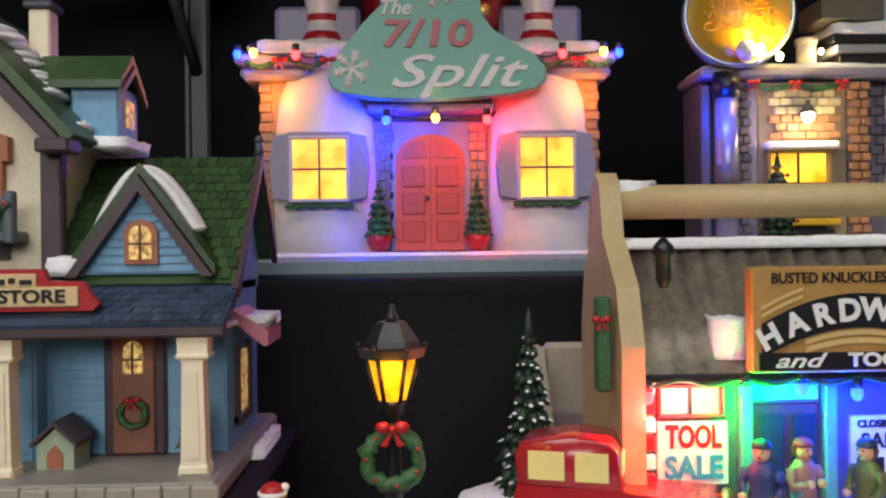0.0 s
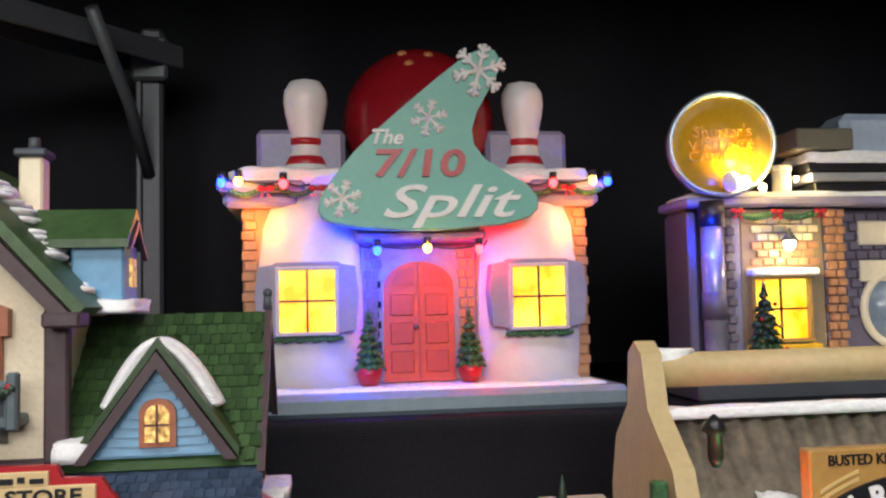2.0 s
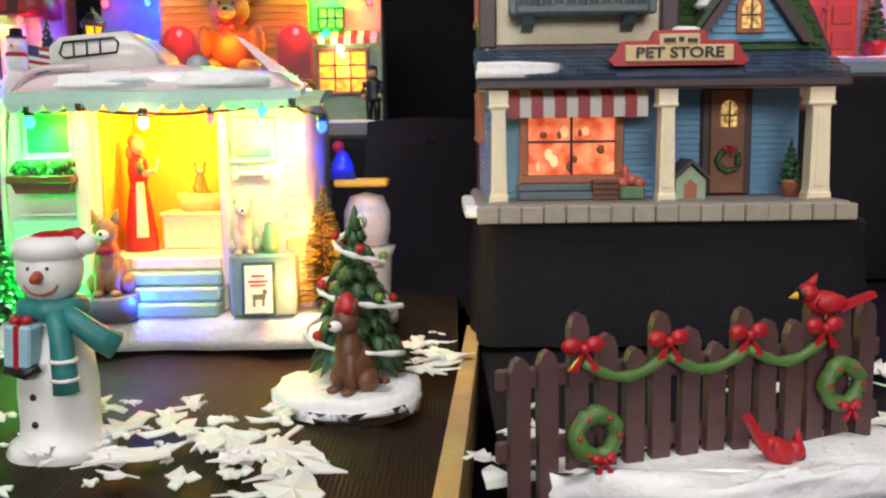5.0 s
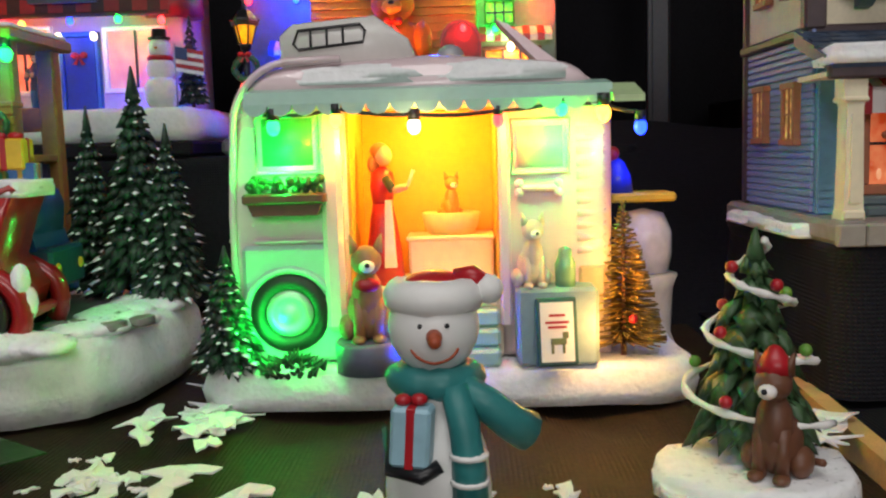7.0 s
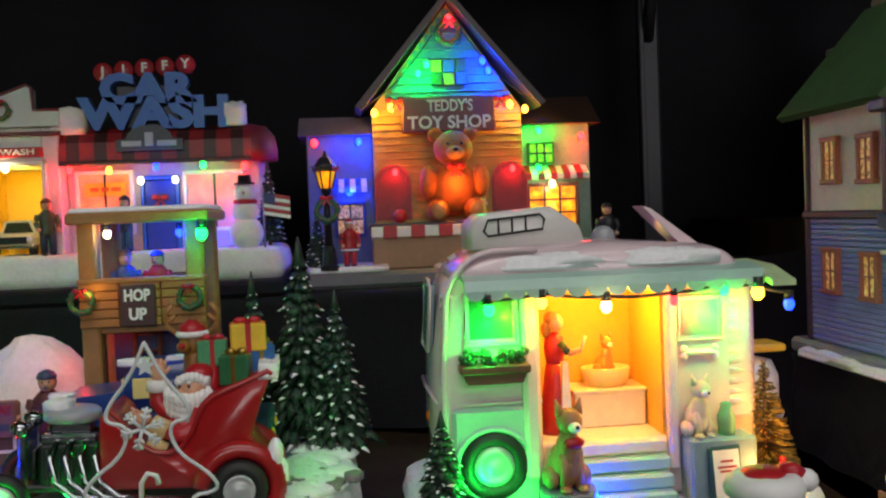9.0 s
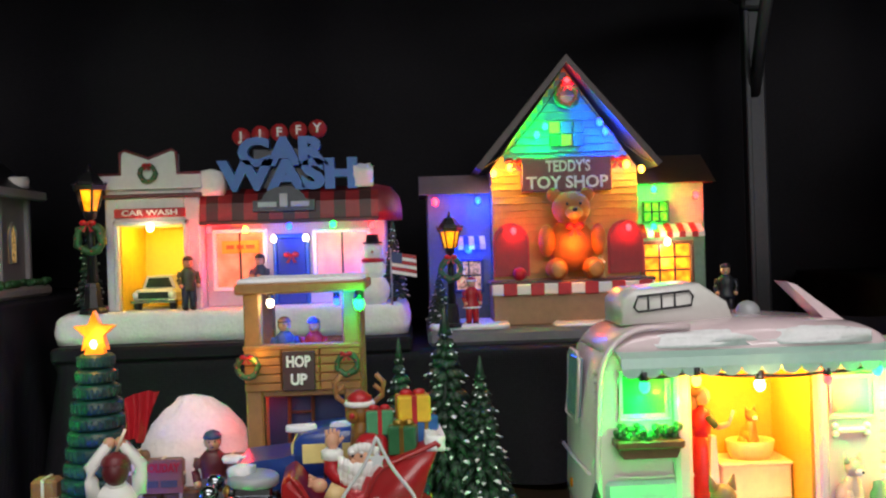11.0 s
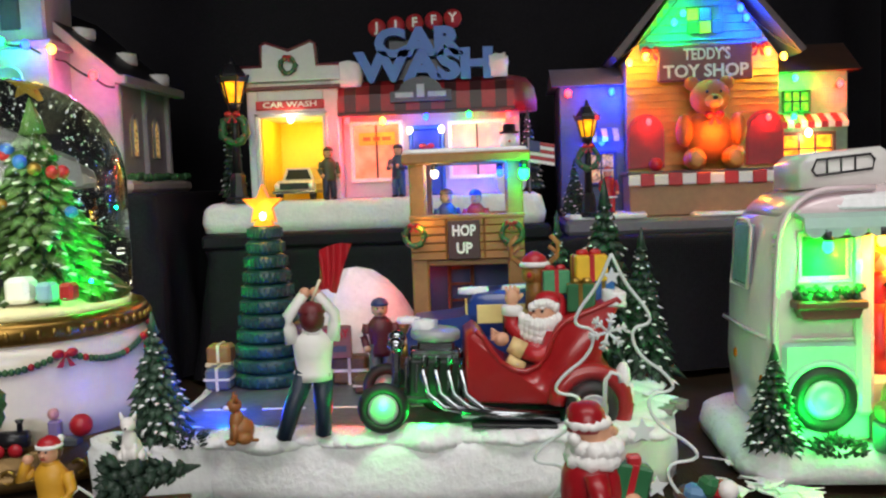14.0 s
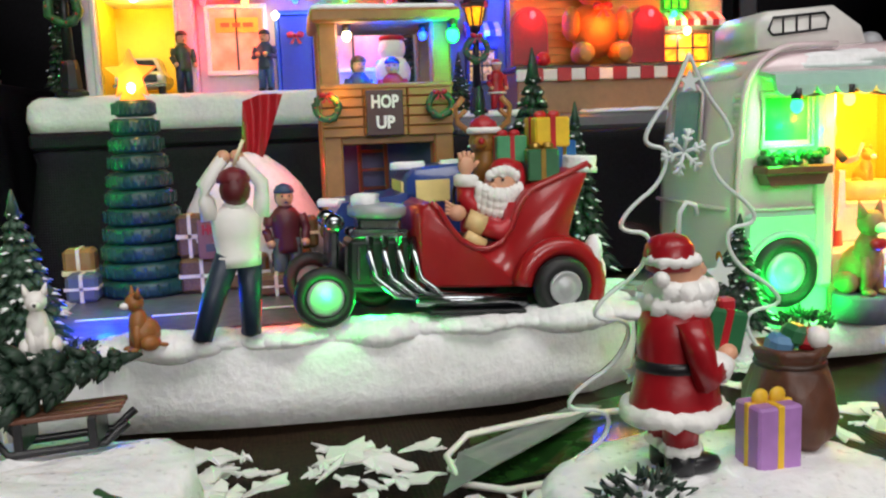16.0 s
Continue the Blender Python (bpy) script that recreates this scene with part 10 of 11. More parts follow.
b.tube([(x + 0.017, y, z + 0.013), (x + 0.021, y, z + 0.017), (x + 0.022, y, z + 0.0205)], 0.0011, 6, 0)
solid("dog_figurine", b, [WHITE, BLACK], (x, y, z), "white painted dog with black spots on the snow", "figurine")
t = thing("wreath_ring", (-0.032, 0.2995, 0.046), "small green wreath lying in the snow", "wreath")
part("greenery", B(t).ring((-0.032, 0.2995, 0.048), 0.007, 0.0026, 0, 26, 7, "z", 0.1), GREEN, t)
part("snow", B(t).ball((-0.032, 0.2995, 0.0475), (0.006, 0.006, 0.002), 0, 10), SNOW, t)
# Bulbless yellow light, added to warm the snow round the girl.
t = new("led_light", bpy.data.lights.new("led_light", "POINT"))
t.data.energy, t.data.color, t.data.shadow_soft_size, t.location = 0.006, LED["y"], 0.003, (-0.048, 0.303, 0.060)

# boy with a sled by a lamp
blob_base("snow_drift", oval(-0.748, 0.218, 0.048, 0.030, 20, 0.05, 7), 0.0475, "white snow base under a lamp and a boy doll", 7, 0.002)
street_lamp(-0.7735, 0.213, 0.049, 0.0965, "black unlit street lamp with a green wreath and red bow", lit=False)
doll("boy_figurine", -0.7535, 0.2165, 0.0485, 0.0365, mat("mustard_coat", "d09a2c", var=0.12), mat("navy_trousers", "22333f"), RED, "boy doll in a mustard coat and red hat", -10, "ear", group="dolls along the front", trim=SNOW_DULL, flare=0.02)
t = thing("sled", (-0.735, 0.232, 0.0485), "dark wooden sled carrying a small fir", "sled")
for k in (-1, 1):
    part("runner", B(t).tube([(-0.746, 0.232 + k * 0.005, 0.0545), (-0.743, 0.232 + k * 0.005, 0.0505), (-0.723, 0.236 + k * 0.005, 0.0505), (-0.718, 0.237 + k * 0.005, 0.0545)], 0.0011, 6), BLACK, t)
for i in range(4):
    part("slat", B(t).box((0, 0, 0), (0.026, 0.0022, 0.0012), 0, 0.0003, pose(-0.732, 0.229 + 0.003 * i, 0.0582, 0, 0, 8)), BROWN, t)
for x in (-0.741, -0.725):
    part("strut", B(t).rng(x - 0.001, x + 0.001, 0.227, 0.24, 0.0505, 0.058, bev=0.0003), BLACK, t)
b = B()
leafy_cone(b, 0, 0, 0, 0.03, 0.0105, 0, 8, 14, None, 71, 0.35)
MM = pose(-0.7435, 0.2315, 0.0655, 0, 82, 8)
b.v = [MM @ v for v in b.v]
solid("cut_fir", b, DKGREEN, (-0.735, 0.232, 0.06), "small cut fir lying on the sled", "tree")
sitting_animal("dog_figurine", -0.736, 0.234, 0.0715, 0.0165, WHITE, "small white painted dog riding on the cut fir", "figurine", 10)
t = thing("wreath_ring", (-0.7245, 0.2005, 0.044), "green wreath filled with snow", "wreath")
part("greenery", B(t).ring((-0.7245, 0.2005, 0.0462), 0.0072, 0.0025, 0, 26, 7, "z", 0.1), GREEN, t)
part("snow", B(t).ball((-0.7245, 0.2005, 0.0462), (0.0062, 0.0062, 0.0022), 0, 10), SNOW, t)

# standing santa with a sack
blob_base("snow_drift", oval(-0.580, 0.212, 0.043, 0.028, 20, 0.05, 9), 0.0365, "white snow base under a santa doll and sack", 9, 0.002)
def fur(bl, R, sy, cx, z, r, M, seed):
    """A shaggy white edging, one closed band of uneven thickness."""
    rr = random.Random(seed)
    pts = [M @ Vector((cx + R * math.cos(a) * rr.uniform(0.97, 1.03), R * sy * math.sin(a), z + r * rr.uniform(-0.25, 0.25))) for a in [2 * math.pi * i / 40 for i in range(40)]]
    return bl.tube(pts, lambda q: r * rr.uniform(0.78, 1.18), 8, 1, True)


def standing_santa(x, y, z, turn):
    """Stout santa in profile: boots, fur-edged coat, belt, deep collar and beard, hat with a bobble."""
    bl = B()
    M = pose(x, y, z, 0, 0, turn)
    for k in (-1, 1):
        bl.ball((0.0032, k * 0.0036, 0.0026), (0.0068, 0.0031, 0.0028), 3, 12, M).cyl((-0.0008, k * 0.0036, 0.001), (-0.0008, k * 0.0034, 0.0068), 0.0035, 0.0037, 12, 3, M)
        fur(bl, 0.0036, 1.0, -0.0008, 0.0072, 0.0014, M @ Matrix.Translation((0, k * 0.0036, 0)), 5 + k)
        bl.cyl((-0.0008, k * 0.0034, 0.0072), (0.0, k * 0.0032, 0.0185), 0.0040, 0.0050, 12, 0, M)
    bl.lathe([(0.0108, 0.0148), (0.0110, 0.0175), (0.0098, 0.0225), (0.0086, 0.0265), (0.0092, 0.0310), (0.0088, 0.0360), (0.0068, 0.0405), (0.0035, 0.0425)], (0, 0, 0), 22, 0, 0.88, M)
    fur(bl, 0.0110, 0.88, 0, 0.0152, 0.0023, M, 3)
    bl.lathe([(0.0086, 0.0252), (0.0094, 0.0256), (0.0094, 0.0278), (0.0087, 0.0282)], (0, 0, 0), 22, 3, 0.88, M)
    fur(bl, 0.0058, 0.95, 0.0006, 0.0405, 0.0027, M, 4)
    fur(bl, 0.0052, 0.95, 0.0010, 0.0436, 0.0027, M, 8)
    for i in range(12):
        bl.ball((0.0052 + 0.0014 * math.cos(i * 1.7), -0.0038 + 0.0007 * i, 0.0438 - 0.0016 * (i % 4)), (0.0023, 0.0021, 0.0029), 1, 8, M)
    bl.ball((0.0008, 0, 0.0480), (0.0054, 0.0053, 0.0058), 2, 18, M).ball((0.0064, 0, 0.0478), (0.0018, 0.0015, 0.0015), 2, 9, M)
    bl.ball((0.0050, 0.0, 0.0488), (0.0018, 0.0034, 0.0022), 2, 9, M)
    for k in (-1, 1):
        bl.ball((0.0055, k * 0.0020, 0.0500), 0.0005, 3, 6, M)
    bl.lathe([(0.0056, 0.0486), (0.0058, 0.0505), (0.0053, 0.0540), (0.0036, 0.0562), (0.0010, 0.0570)], (-0.0012, 0, 0), 18, 0, 1.0, M)
    bl.ball((-0.0036, 0.0005, 0.0520), (0.0036, 0.0045, 0.0048), 0, 12, M)
    fur(bl, 0.0054, 1.0, -0.0008, 0.0508, 0.0013, M, 6)
    bl.ball((-0.0055, -0.0035, 0.0470), 0.0020, 1, 10, M)
    for k in (-1, 1):
        bl.tube([M @ Vector(q) for q in ((-0.0005, k * 0.0078, 0.0378), (0.0004, k * 0.0100, 0.0310), (0.0022, k * 0.0098, 0.0245), (0.0065, k * 0.0072, 0.0262))], lambda q: 0.0036 - 0.0006 * q, 9, 0)
        bl.cyl((0.0056, k * 0.0076, 0.0250), (0.0084, k * 0.0060, 0.0275), 0.0034, 0.0034, 12, 1, M).ball((0.0106, k * 0.0048, 0.0288), (0.0026, 0.0024, 0.0022), 2, 9, M)
    return solid("santa_figurine", bl, [mat("santa_red", "9c1620", rough=0.3, var=0.2, patch=160), SNOW_DULL, SKIN, BLACK], (x, y, z), "santa doll in red coat holding a green gift", "figurine", "dolls along the front")


standing_santa(-0.5915, 0.2115, 0.0373, 6)
b = B().box((0, 0, 0), (0.011, 0.006, 0.0105), 0, 0.0008, pose(-0.5808, 0.2110, 0.0708, 0, 14, 6)).box((0, 0, 0), (0.002, 0.0064, 0.0109), 1, 0.0002, pose(-0.5808, 0.2110, 0.0708, 0, 14, 6))
b.box((-0.5796, 0.2108, 0.0770), (0.004, 0.004, 0.003), 1, 0.0006)
solid("gift_box", b, [GIFTGREEN, RED], (-0.5808, 0.2110, 0.066), "small green gift held by the santa doll", "gift box", "gift boxes")
t = thing("gift_sack", (-0.5565, 0.2215, 0.0352), "brown cloth sack full of wrapped gifts", "sack")
sk = B(t).lathe([(0.0080, 0.0352), (0.0108, 0.0385), (0.0116, 0.044), (0.0110, 0.050), (0.0092, 0.0548), (0.0080, 0.0568), (0.0088, 0.0590), (0.0096, 0.0608), (0.0080, 0.0612), (0.0064, 0.0596)], (-0.5565, 0.2215, 0), 44)
sk.v = [Vector((-0.5565 + (v.x + 0.5565) * (1 + 0.05 * math.sin(7 * math.atan2(v.y - 0.2215, v.x + 0.5565) + v.z * 300)), 0.2215 + (v.y - 0.2215) * (1 + 0.05 * math.sin(7 * math.atan2(v.y - 0.2215, v.x + 0.5565) + v.z * 300)), v.z)) for v in sk.v]
part("bag", sk, mat("brown_sack", "5a3626", var=0.35, bump=0.7), t)
part("tie", B(t).ring((-0.5565, 0.2215, 0.0568), 0.0083, 0.0008, 0, 26, 6, "z"), mat("sack_cord", "3a2418"), t)
for dx, dz, mi in ((-0.004, 0.0615, mat("sack_blue", "5a84a8")), (0.0038, 0.0625, RED), (0.0, 0.0638, GIFTGREEN)):
    part("gift", B(t).box((0, 0, 0), (0.0062, 0.0058, 0.0056), 0, 0.0014, pose(-0.5565 + dx, 0.2195, dz, 12, 10, 30 + dx * 9000)), mi, t)
part("ball", B(t).ball((-0.5515, 0.2175, 0.0632), 0.0031, 0, 14), WHITE, t)
t.location.z += 0.002
parcel("gift_box", (-0.5695, 0.2085, 0.0455), (0.0118, 0.010, 0.0155), mat("lilac_paper", "a878b8"), YELLOW, "lilac gift with a yellow ribbon on the snow", 6)
low_bush("bush", -0.605, 0.1985, 0.0372, 0.0105, "low green bush in the snow", 81)

# clear acrylic tree with etched figures
t = thing("acrylic_tree", (-0.5832, 0.223, 0.0365), "clear acrylic cut-out tree with white etched edges", "tree ornament")
prof = [(0.0, 0.1), (0.004, 0.091), (0.0105, 0.083), (0.0112, 0.079), (0.005, 0.078), (0.007, 0.070), (0.0155, 0.064), (0.0182, 0.059), (0.009, 0.058), (0.012, 0.049), (0.022, 0.043), (0.0252, 0.038), (0.014, 0.037), (0.018, 0.027), (0.029, 0.021), (0.032, 0.016), (0.02, 0.015), (0.022, 0.007), (0.032, 0.002), (0.02, 0.0)]
for _ in range(2):
    prof = [prof[0]] + [q for p, n in zip(prof[:-1], prof[1:]) for q in ((p[0] * 0.75 + n[0] * 0.25, p[1] * 0.75 + n[1] * 0.25), (p[0] * 0.25 + n[0] * 0.75, p[1] * 0.25 + n[1] * 0.75))] + [prof[-1]]
outl = [(x, z) for x, z in prof] + [(-x, z) for x, z in prof[::-1]][:-1]
cx, cz = -0.5832, 0.0350
part("acrylic_sheet", B(t).prism([(cx + x, cz + z) for x, z in outl], 0.2222, 0.2237), GLASS, t, "clear acrylic sheet").visible_shadow = False
etched = mat("etched_white", "d5dcdc", var=0.05, rough=0.4)
part("etched_edge", B(t).tube([(cx + x, 0.2220, cz + z) for x, z in outl], 0.00055, 6, 0, True), etched, t)
sf = snowflake(B(t), (cx - 0.0015, cz + 0.0770), 0.0058, 0.2217, 0, 0.0005)
part("etched_snowflake", sf, etched, t)
for x, z, s in ((0.0, 0.0935, 0.0028), (-0.008, 0.052, 0.003), (0.008, 0.047, 0.0042), (0.012, 0.03, 0.0035), (-0.014, 0.024, 0.0035)):
    pts = [(cx + x + s * (1 if i % 2 == 0 else 0.45) * math.sin(math.pi * i / 5), cz + z + s * (1 if i % 2 == 0 else 0.45) * math.cos(math.pi * i / 5)) for i in range(10)]
    part("etched_star", B(t).prism(pts, 0.2215, 0.2222), etched, t)
part("etched_cane", B(t).tube([(cx - 0.003, 0.2218, cz + 0.053), (cx - 0.0025, 0.2218, cz + 0.0625), (cx - 0.0008, 0.2218, cz + 0.065), (cx + 0.0015, 0.2218, cz + 0.0642), (cx + 0.002, 0.2218, cz + 0.0618)], 0.0007, 6), etched, t)

# snowman with a scarf
b = B()
x, y, G = -0.4065, 0.235, TZ - 0.0048
b.lathe([(0.0165, G), (0.0172, G + 0.003), (0.016, G + 0.006), (0.0128, G + 0.0075), (0.0124, G + 0.013), (0.0126, G + 0.024), (0.0116, G + 0.033), (0.009, G + 0.041), (0.0072, G + 0.045), (0.0085, G + 0.0485)], (x, y, 0), 28, 0)
H = 0.0728
b.ball((x, y - 0.001, H), (0.0106, 0.0100, 0.0112), 0, 26)
b.lathe([(0.0090, 0.0070), (0.0078, 0.0100), (0.0056, 0.0116), (0.0026, 0.0124), (0.0005, 0.0126)], (x + 0.0004, y + 0.0015, H), 18, 1)
b.ring((x + 0.0002, y + 0.0002, H + 0.0068), 0.0076, 0.0043, 0, 26, 10, "z", 0.03)
b.tube([(x + 0.0055, y + 0.001, H + 0.0105), (x + 0.0092, y, H + 0.0112), (x + 0.0112, y - 0.001, H + 0.0095)], 0.0026, 8, 1).ball((x + 0.0128, y - 0.001, H + 0.0082), 0.0036, 0, 12)
b.cyl((x + 0.0004, y - 0.0105, H - 0.0008), (x + 0.0006, y - 0.0138, H - 0.0014), 0.0019, 0.0015, 12, 2).ball((x + 0.0006, y - 0.0138, H - 0.0014), 0.0015, 2, 9)
for dx in (-0.0030, 0.0030):
    b.ball((x + dx + 0.0003, y - 0.0104, H + 0.0016), 0.0006, 3, 7)
b.tube([(x + 0.0004 + 0.0054 * math.sin(a), y - 0.0108 + 0.0019 * abs(math.sin(a)), H - 0.0030 - 0.0038 * math.cos(a)) for a in [radians(-78 + 13 * i) for i in range(13)]], 0.00035, 5, 2)
for dz in (0.0245, 0.0335):
    b.ball((x - 0.003, y - 0.0122, dz), (0.0012, 0.0008, 0.0012), 3, 8)
b.ring((x, y - 0.0002, 0.0605), 0.0080, 0.0036, 4, 26, 10, "z", 0.05)
b.tube([(x + 0.0045, y - 0.0090, 0.0605), (x + 0.0066, y - 0.0112, 0.0520), (x + 0.0074, y - 0.0122, 0.0430), (x + 0.0076, y - 0.0122, 0.0350)], lambda q: 0.0034 + 0.0007 * q, 10, 4)
b.tube([(x + 0.0060, y - 0.0070, 0.0600), (x + 0.0115, y - 0.0075, 0.0560), (x + 0.0170, y - 0.0060, 0.0510), (x + 0.0212, y - 0.0040, 0.0480)], lambda q: 0.0034 + 0.0014 * q, 10, 4)
for dz in (0.0395, 0.0455):
    b.cyl((x + 0.0075, y - 0.0122, dz - 0.0005), (x + 0.0075, y - 0.0122, dz + 0.0005), 0.0044, 0.0044, 12, 0)
b.box((0, 0, 0), (0.009, 0.007, 0.0135), 5, 0.0008, pose(x - 0.0050, y - 0.0125, 0.0505, 0, 4, -8)).box((0, 0, 0), (0.002, 0.0073, 0.0138), 1, 0.0002, pose(x - 0.0050, y - 0.0125, 0.0505, 0, 4, -8))
for k in (-1, 1):
    b.ball((x - 0.0050 + k * 0.0018, y - 0.0125, 0.0585), (0.0020, 0.0018, 0.0014), 1, 8)
b.tube([(x - 0.011, y - 0.004, 0.049), (x - 0.010, y - 0.013, 0.0425), (x - 0.003, y - 0.0165, 0.0420), (x + 0.001, y - 0.0150, 0.0440)], 0.0017, 7, 3)
solid("snowman", b, [mat("snowman_white", "ecebe9", var=0.05, rough=0.45), RED, mat("brick_orange", "a84c2c"), BLACK, mat("teal_scarf", "2f7c7c", var=0.15), mat("pale_blue_paper", "9cc4d4")], (x, y, G), "white snowman with teal scarf holding a blue gift", "snowman")

# fir with a seated dog on a snow disc
blob_base("snow_drift", oval(-0.3165, 0.281, 0.0285, 0.0245, 18, 0.03, 11), 0.0205, "round white snow disc under a dog and fir", 11)
t = thing("fir_tree", (-0.3135, 0.293, 0.0205), "broad leaved green fir with white garland and baubles", "tree", "miniature fir trees")
part("trunk", B(t).cyl((-0.3135, 0.293, 0.02), (-0.3135, 0.293, 0.04), 0.004, 0.003, 8), BROWN, t)
leafm = mat("matt_leaf_green", "4a6b46", var=0.35, second="22381f", island=0.0)
part("crown", leafy_cone(B(t), -0.3135, 0.293, 0.03, 0.058, 0.0195, 0, 9, 12, None, 91, 0.6), leafm, t)
gp = []
for i in range(70):
    u = i / 69
    a = -0.6 - u * 19
    r = 0.0205 * (1 - u) ** 0.85 + 0.0022
    gp.append((-0.3135 + r * math.cos(a), 0.293 + r * math.sin(a), 0.0325 + 0.052 * u))
part("garland", B(t).tube(gp, lambda q: 0.0011 + 0.0004 * math.sin(q * 160), 6), SNOW_DULL, t)
for i in range(9):
    p = gp[6 + 6 * i]
    part("bauble", B(t).ball((p[0], p[1] - 0.0008, p[2] + 0.0035), 0.0019, 0, 9), (RED, mat("lime_bauble", "6a9a3c"), RED)[i % 3] if i == 1 else RED if i % 3 else bpy.data.materials.get("lime_bauble") or RED, t)
sitting_animal("dog_figurine", -0.314, 0.2725, 0.0205, 0.0345, mat("brown_dog", "6e4632", var=0.25), "brown painted dog with a red hat by the fir", "figurine", -35, None, True)

# picket fence with cardinals
def fence():
    t = thing("picket_fence", (-0.21, 0.19, TZ), "dark brown picket fence with bows, garland and wreaths", "fence")
    A, Bq = Vector((-0.262, 0.1785, 0)), Vector((-0.148, 0.212, 0))
    d = (Bq - A)
    yaw = math.degrees(math.atan2(d.y, d.x))
    M0 = pose(A.x, A.y, 0, 0, 0, yaw)
    Lf = d.length
    wood = mat("plum_brown_wood", "5a3f40", var=0.25, rough=0.55)
    n = 14
    rr = random.Random(8)
    for i in range(n):
        x = Lf * (i + 0.3) / n
        top = 0.0605 + (0.005 if i in (2, 5, 8, 11) else 0) - (0.004 if i in (0, 1, 4, 7) else 0) + rr.uniform(-0.001, 0.001)
        if i >= 12:
            top += 0.003
        w = 0.0028
        poly = [(x - w, TZ), (x + w, TZ), (x + w, top - 0.004), (x + w * 0.6, top - 0.001), (x, top), (x - w * 0.6, top - 0.001), (x - w, top - 0.004)]
        part("picket", B(t).prism(poly, -0.0015, 0.0015, 0, M0 @ pose(0, 0, 0, rr.uniform(-1, 1), rr.uniform(-1, 1) * 0.5, 0)), wood, t)
    for z in (0.026, 0.046):
        part("rail", B(t).rng(-0.003, Lf + 0.002, 0.0015, 0.004, z, z + 0.006, 0, 0.0006, M0), wood, t)
    bows = [Lf * (i + 0.3) / n for i in (2, 5, 8, 11)]
    for x in bows:
        q = bow(B(t), (0, 0, 0), 0.0062, 0)
        q.v = [M0 @ pose(x, -0.0035, 0.0575) @ v for v in q.v]
        part("bow", q, RED, t)
    for a, c in zip(bows[:-1], bows[1:]):
        pts = [M0 @ Vector((a + (c - a) * k / 8, -0.0032, 0.0555 - 0.005 * math.sin(math.pi * k / 8) - 0.002)) for k in range(9)]
        part("garland", B(t).tube(pts, lambda q: 0.0016 + 0.0003 * math.sin(q * 30), 7), mat("moss_garland", "56783c", var=0.3, bump=0.9) if "moss_garland" not in bpy.data.materials else bpy.data.materials["moss_garland"], t)
    for x, z in ((Lf * 0.195, 0.0335), (Lf * 0.86, 0.0405)):
        q = B(t).ring((0, 0, 0), 0.0058, 0.0024, 0, 26, 7, "y", 0.08)
        q.v = [M0 @ pose(x, -0.0042, z) @ v for v in q.v]
        wr = part("wreath", q, bpy.data.materials["moss_garland"], t)
        k = B(t)
        for i in range(6):
            k.ball((0.0058 * math.cos(i * 1.05), -0.0022, 0.0058 * math.sin(i * 1.05)), 0.0008, 0, 6)
        k.v = [M0 @ pose(x, -0.0042, z) @ v for v in k.v]
        pieces("berry", k, RED, wr)
        k = bow(B(t), (0.001, -0.003, -0.0062), 0.0036, 0)
        k.v = [M0 @ pose(x, -0.0042, z) @ v for v in k.v]
        part("bow", k, RED, wr)
    part("snow_base", slab(B(t), [tuple((M0 @ Vector((p[0], p[1], 0)))[:2]) for p in [(0.02 + 0.001 * i, -0.004 - 0.022 * min(1, i / 25)) for i in range(0, 105, 3)] + [(0.124, 0.0), (0.122, 0.006), (0.08, 0.006), (0.04, 0.004), (0.01, 0.003), (0.012, -0.003)]], TZ - 0.001, 0.0235, 0, 0.0025, 0.004, 5), SNOW, t)


fence()


def cardinal(x, y, z, turn, tilt, label):
    b = B()
    M = pose(x, y, z, 0, tilt, turn) @ Matrix.Scale(0.8, 4)
    b.ball((0, 0, 0.0045), (0.0072, 0.0045, 0.0046), 0, 14, M).ball((-0.0065, 0, 0.0085), (0.004, 0.0036, 0.0037), 0, 12, M)
    b.cyl((-0.006, 0, 0.0105), (-0.003, 0, 0.0155), 0.0024, 0.0003, 8, 0, M).cyl((-0.0098, 0, 0.0078), (-0.0135, 0, 0.0068), 0.0018, 0.0002, 8, 1, M)
    b.ball((-0.0088, 0, 0.0082), (0.0022, 0.003, 0.0026), 2, 8, M)
    b.prism([(0.004, 0.0035), (0.0185, 0.0085), (0.0195, 0.0065), (0.006, 0.001)], -0.0016, 0.0016, 0, M)
    for k in (-1, 1):
        b.ball((0.001, k * 0.0038, 0.0052), (0.0062, 0.0016, 0.0034), 0, 10, M)
        b.cyl((0, k * 0.0015, -0.001), (0, k * 0.0015, 0.002), 0.0005, 0.0005, 5, 1, M)
    return solid("cardinal_figurine", b, [mat("cardinal_red", "b8202a", var=0.15) if "cardinal_red" not in bpy.data.materials else bpy.data.materials["cardinal_red"], YELLOW, BLACK], (x, y, z), label, "figurine", "painted cardinals")


cardinal(-0.168, 0.2055, 0.0605, 5, 0, "red painted cardinal perched on the picket fence")
cardinal(-0.1895, 0.186, 0.0235, 200, -38, "red painted cardinal standing in the snow")

# leaflets lying on the table
PAPER = mat("glossy_paper", "d8d8d6", rough=0.15, var=0.05)
GREENP = mat("green_print", "284f22", rough=0.12, var=0.3, second="12240f")


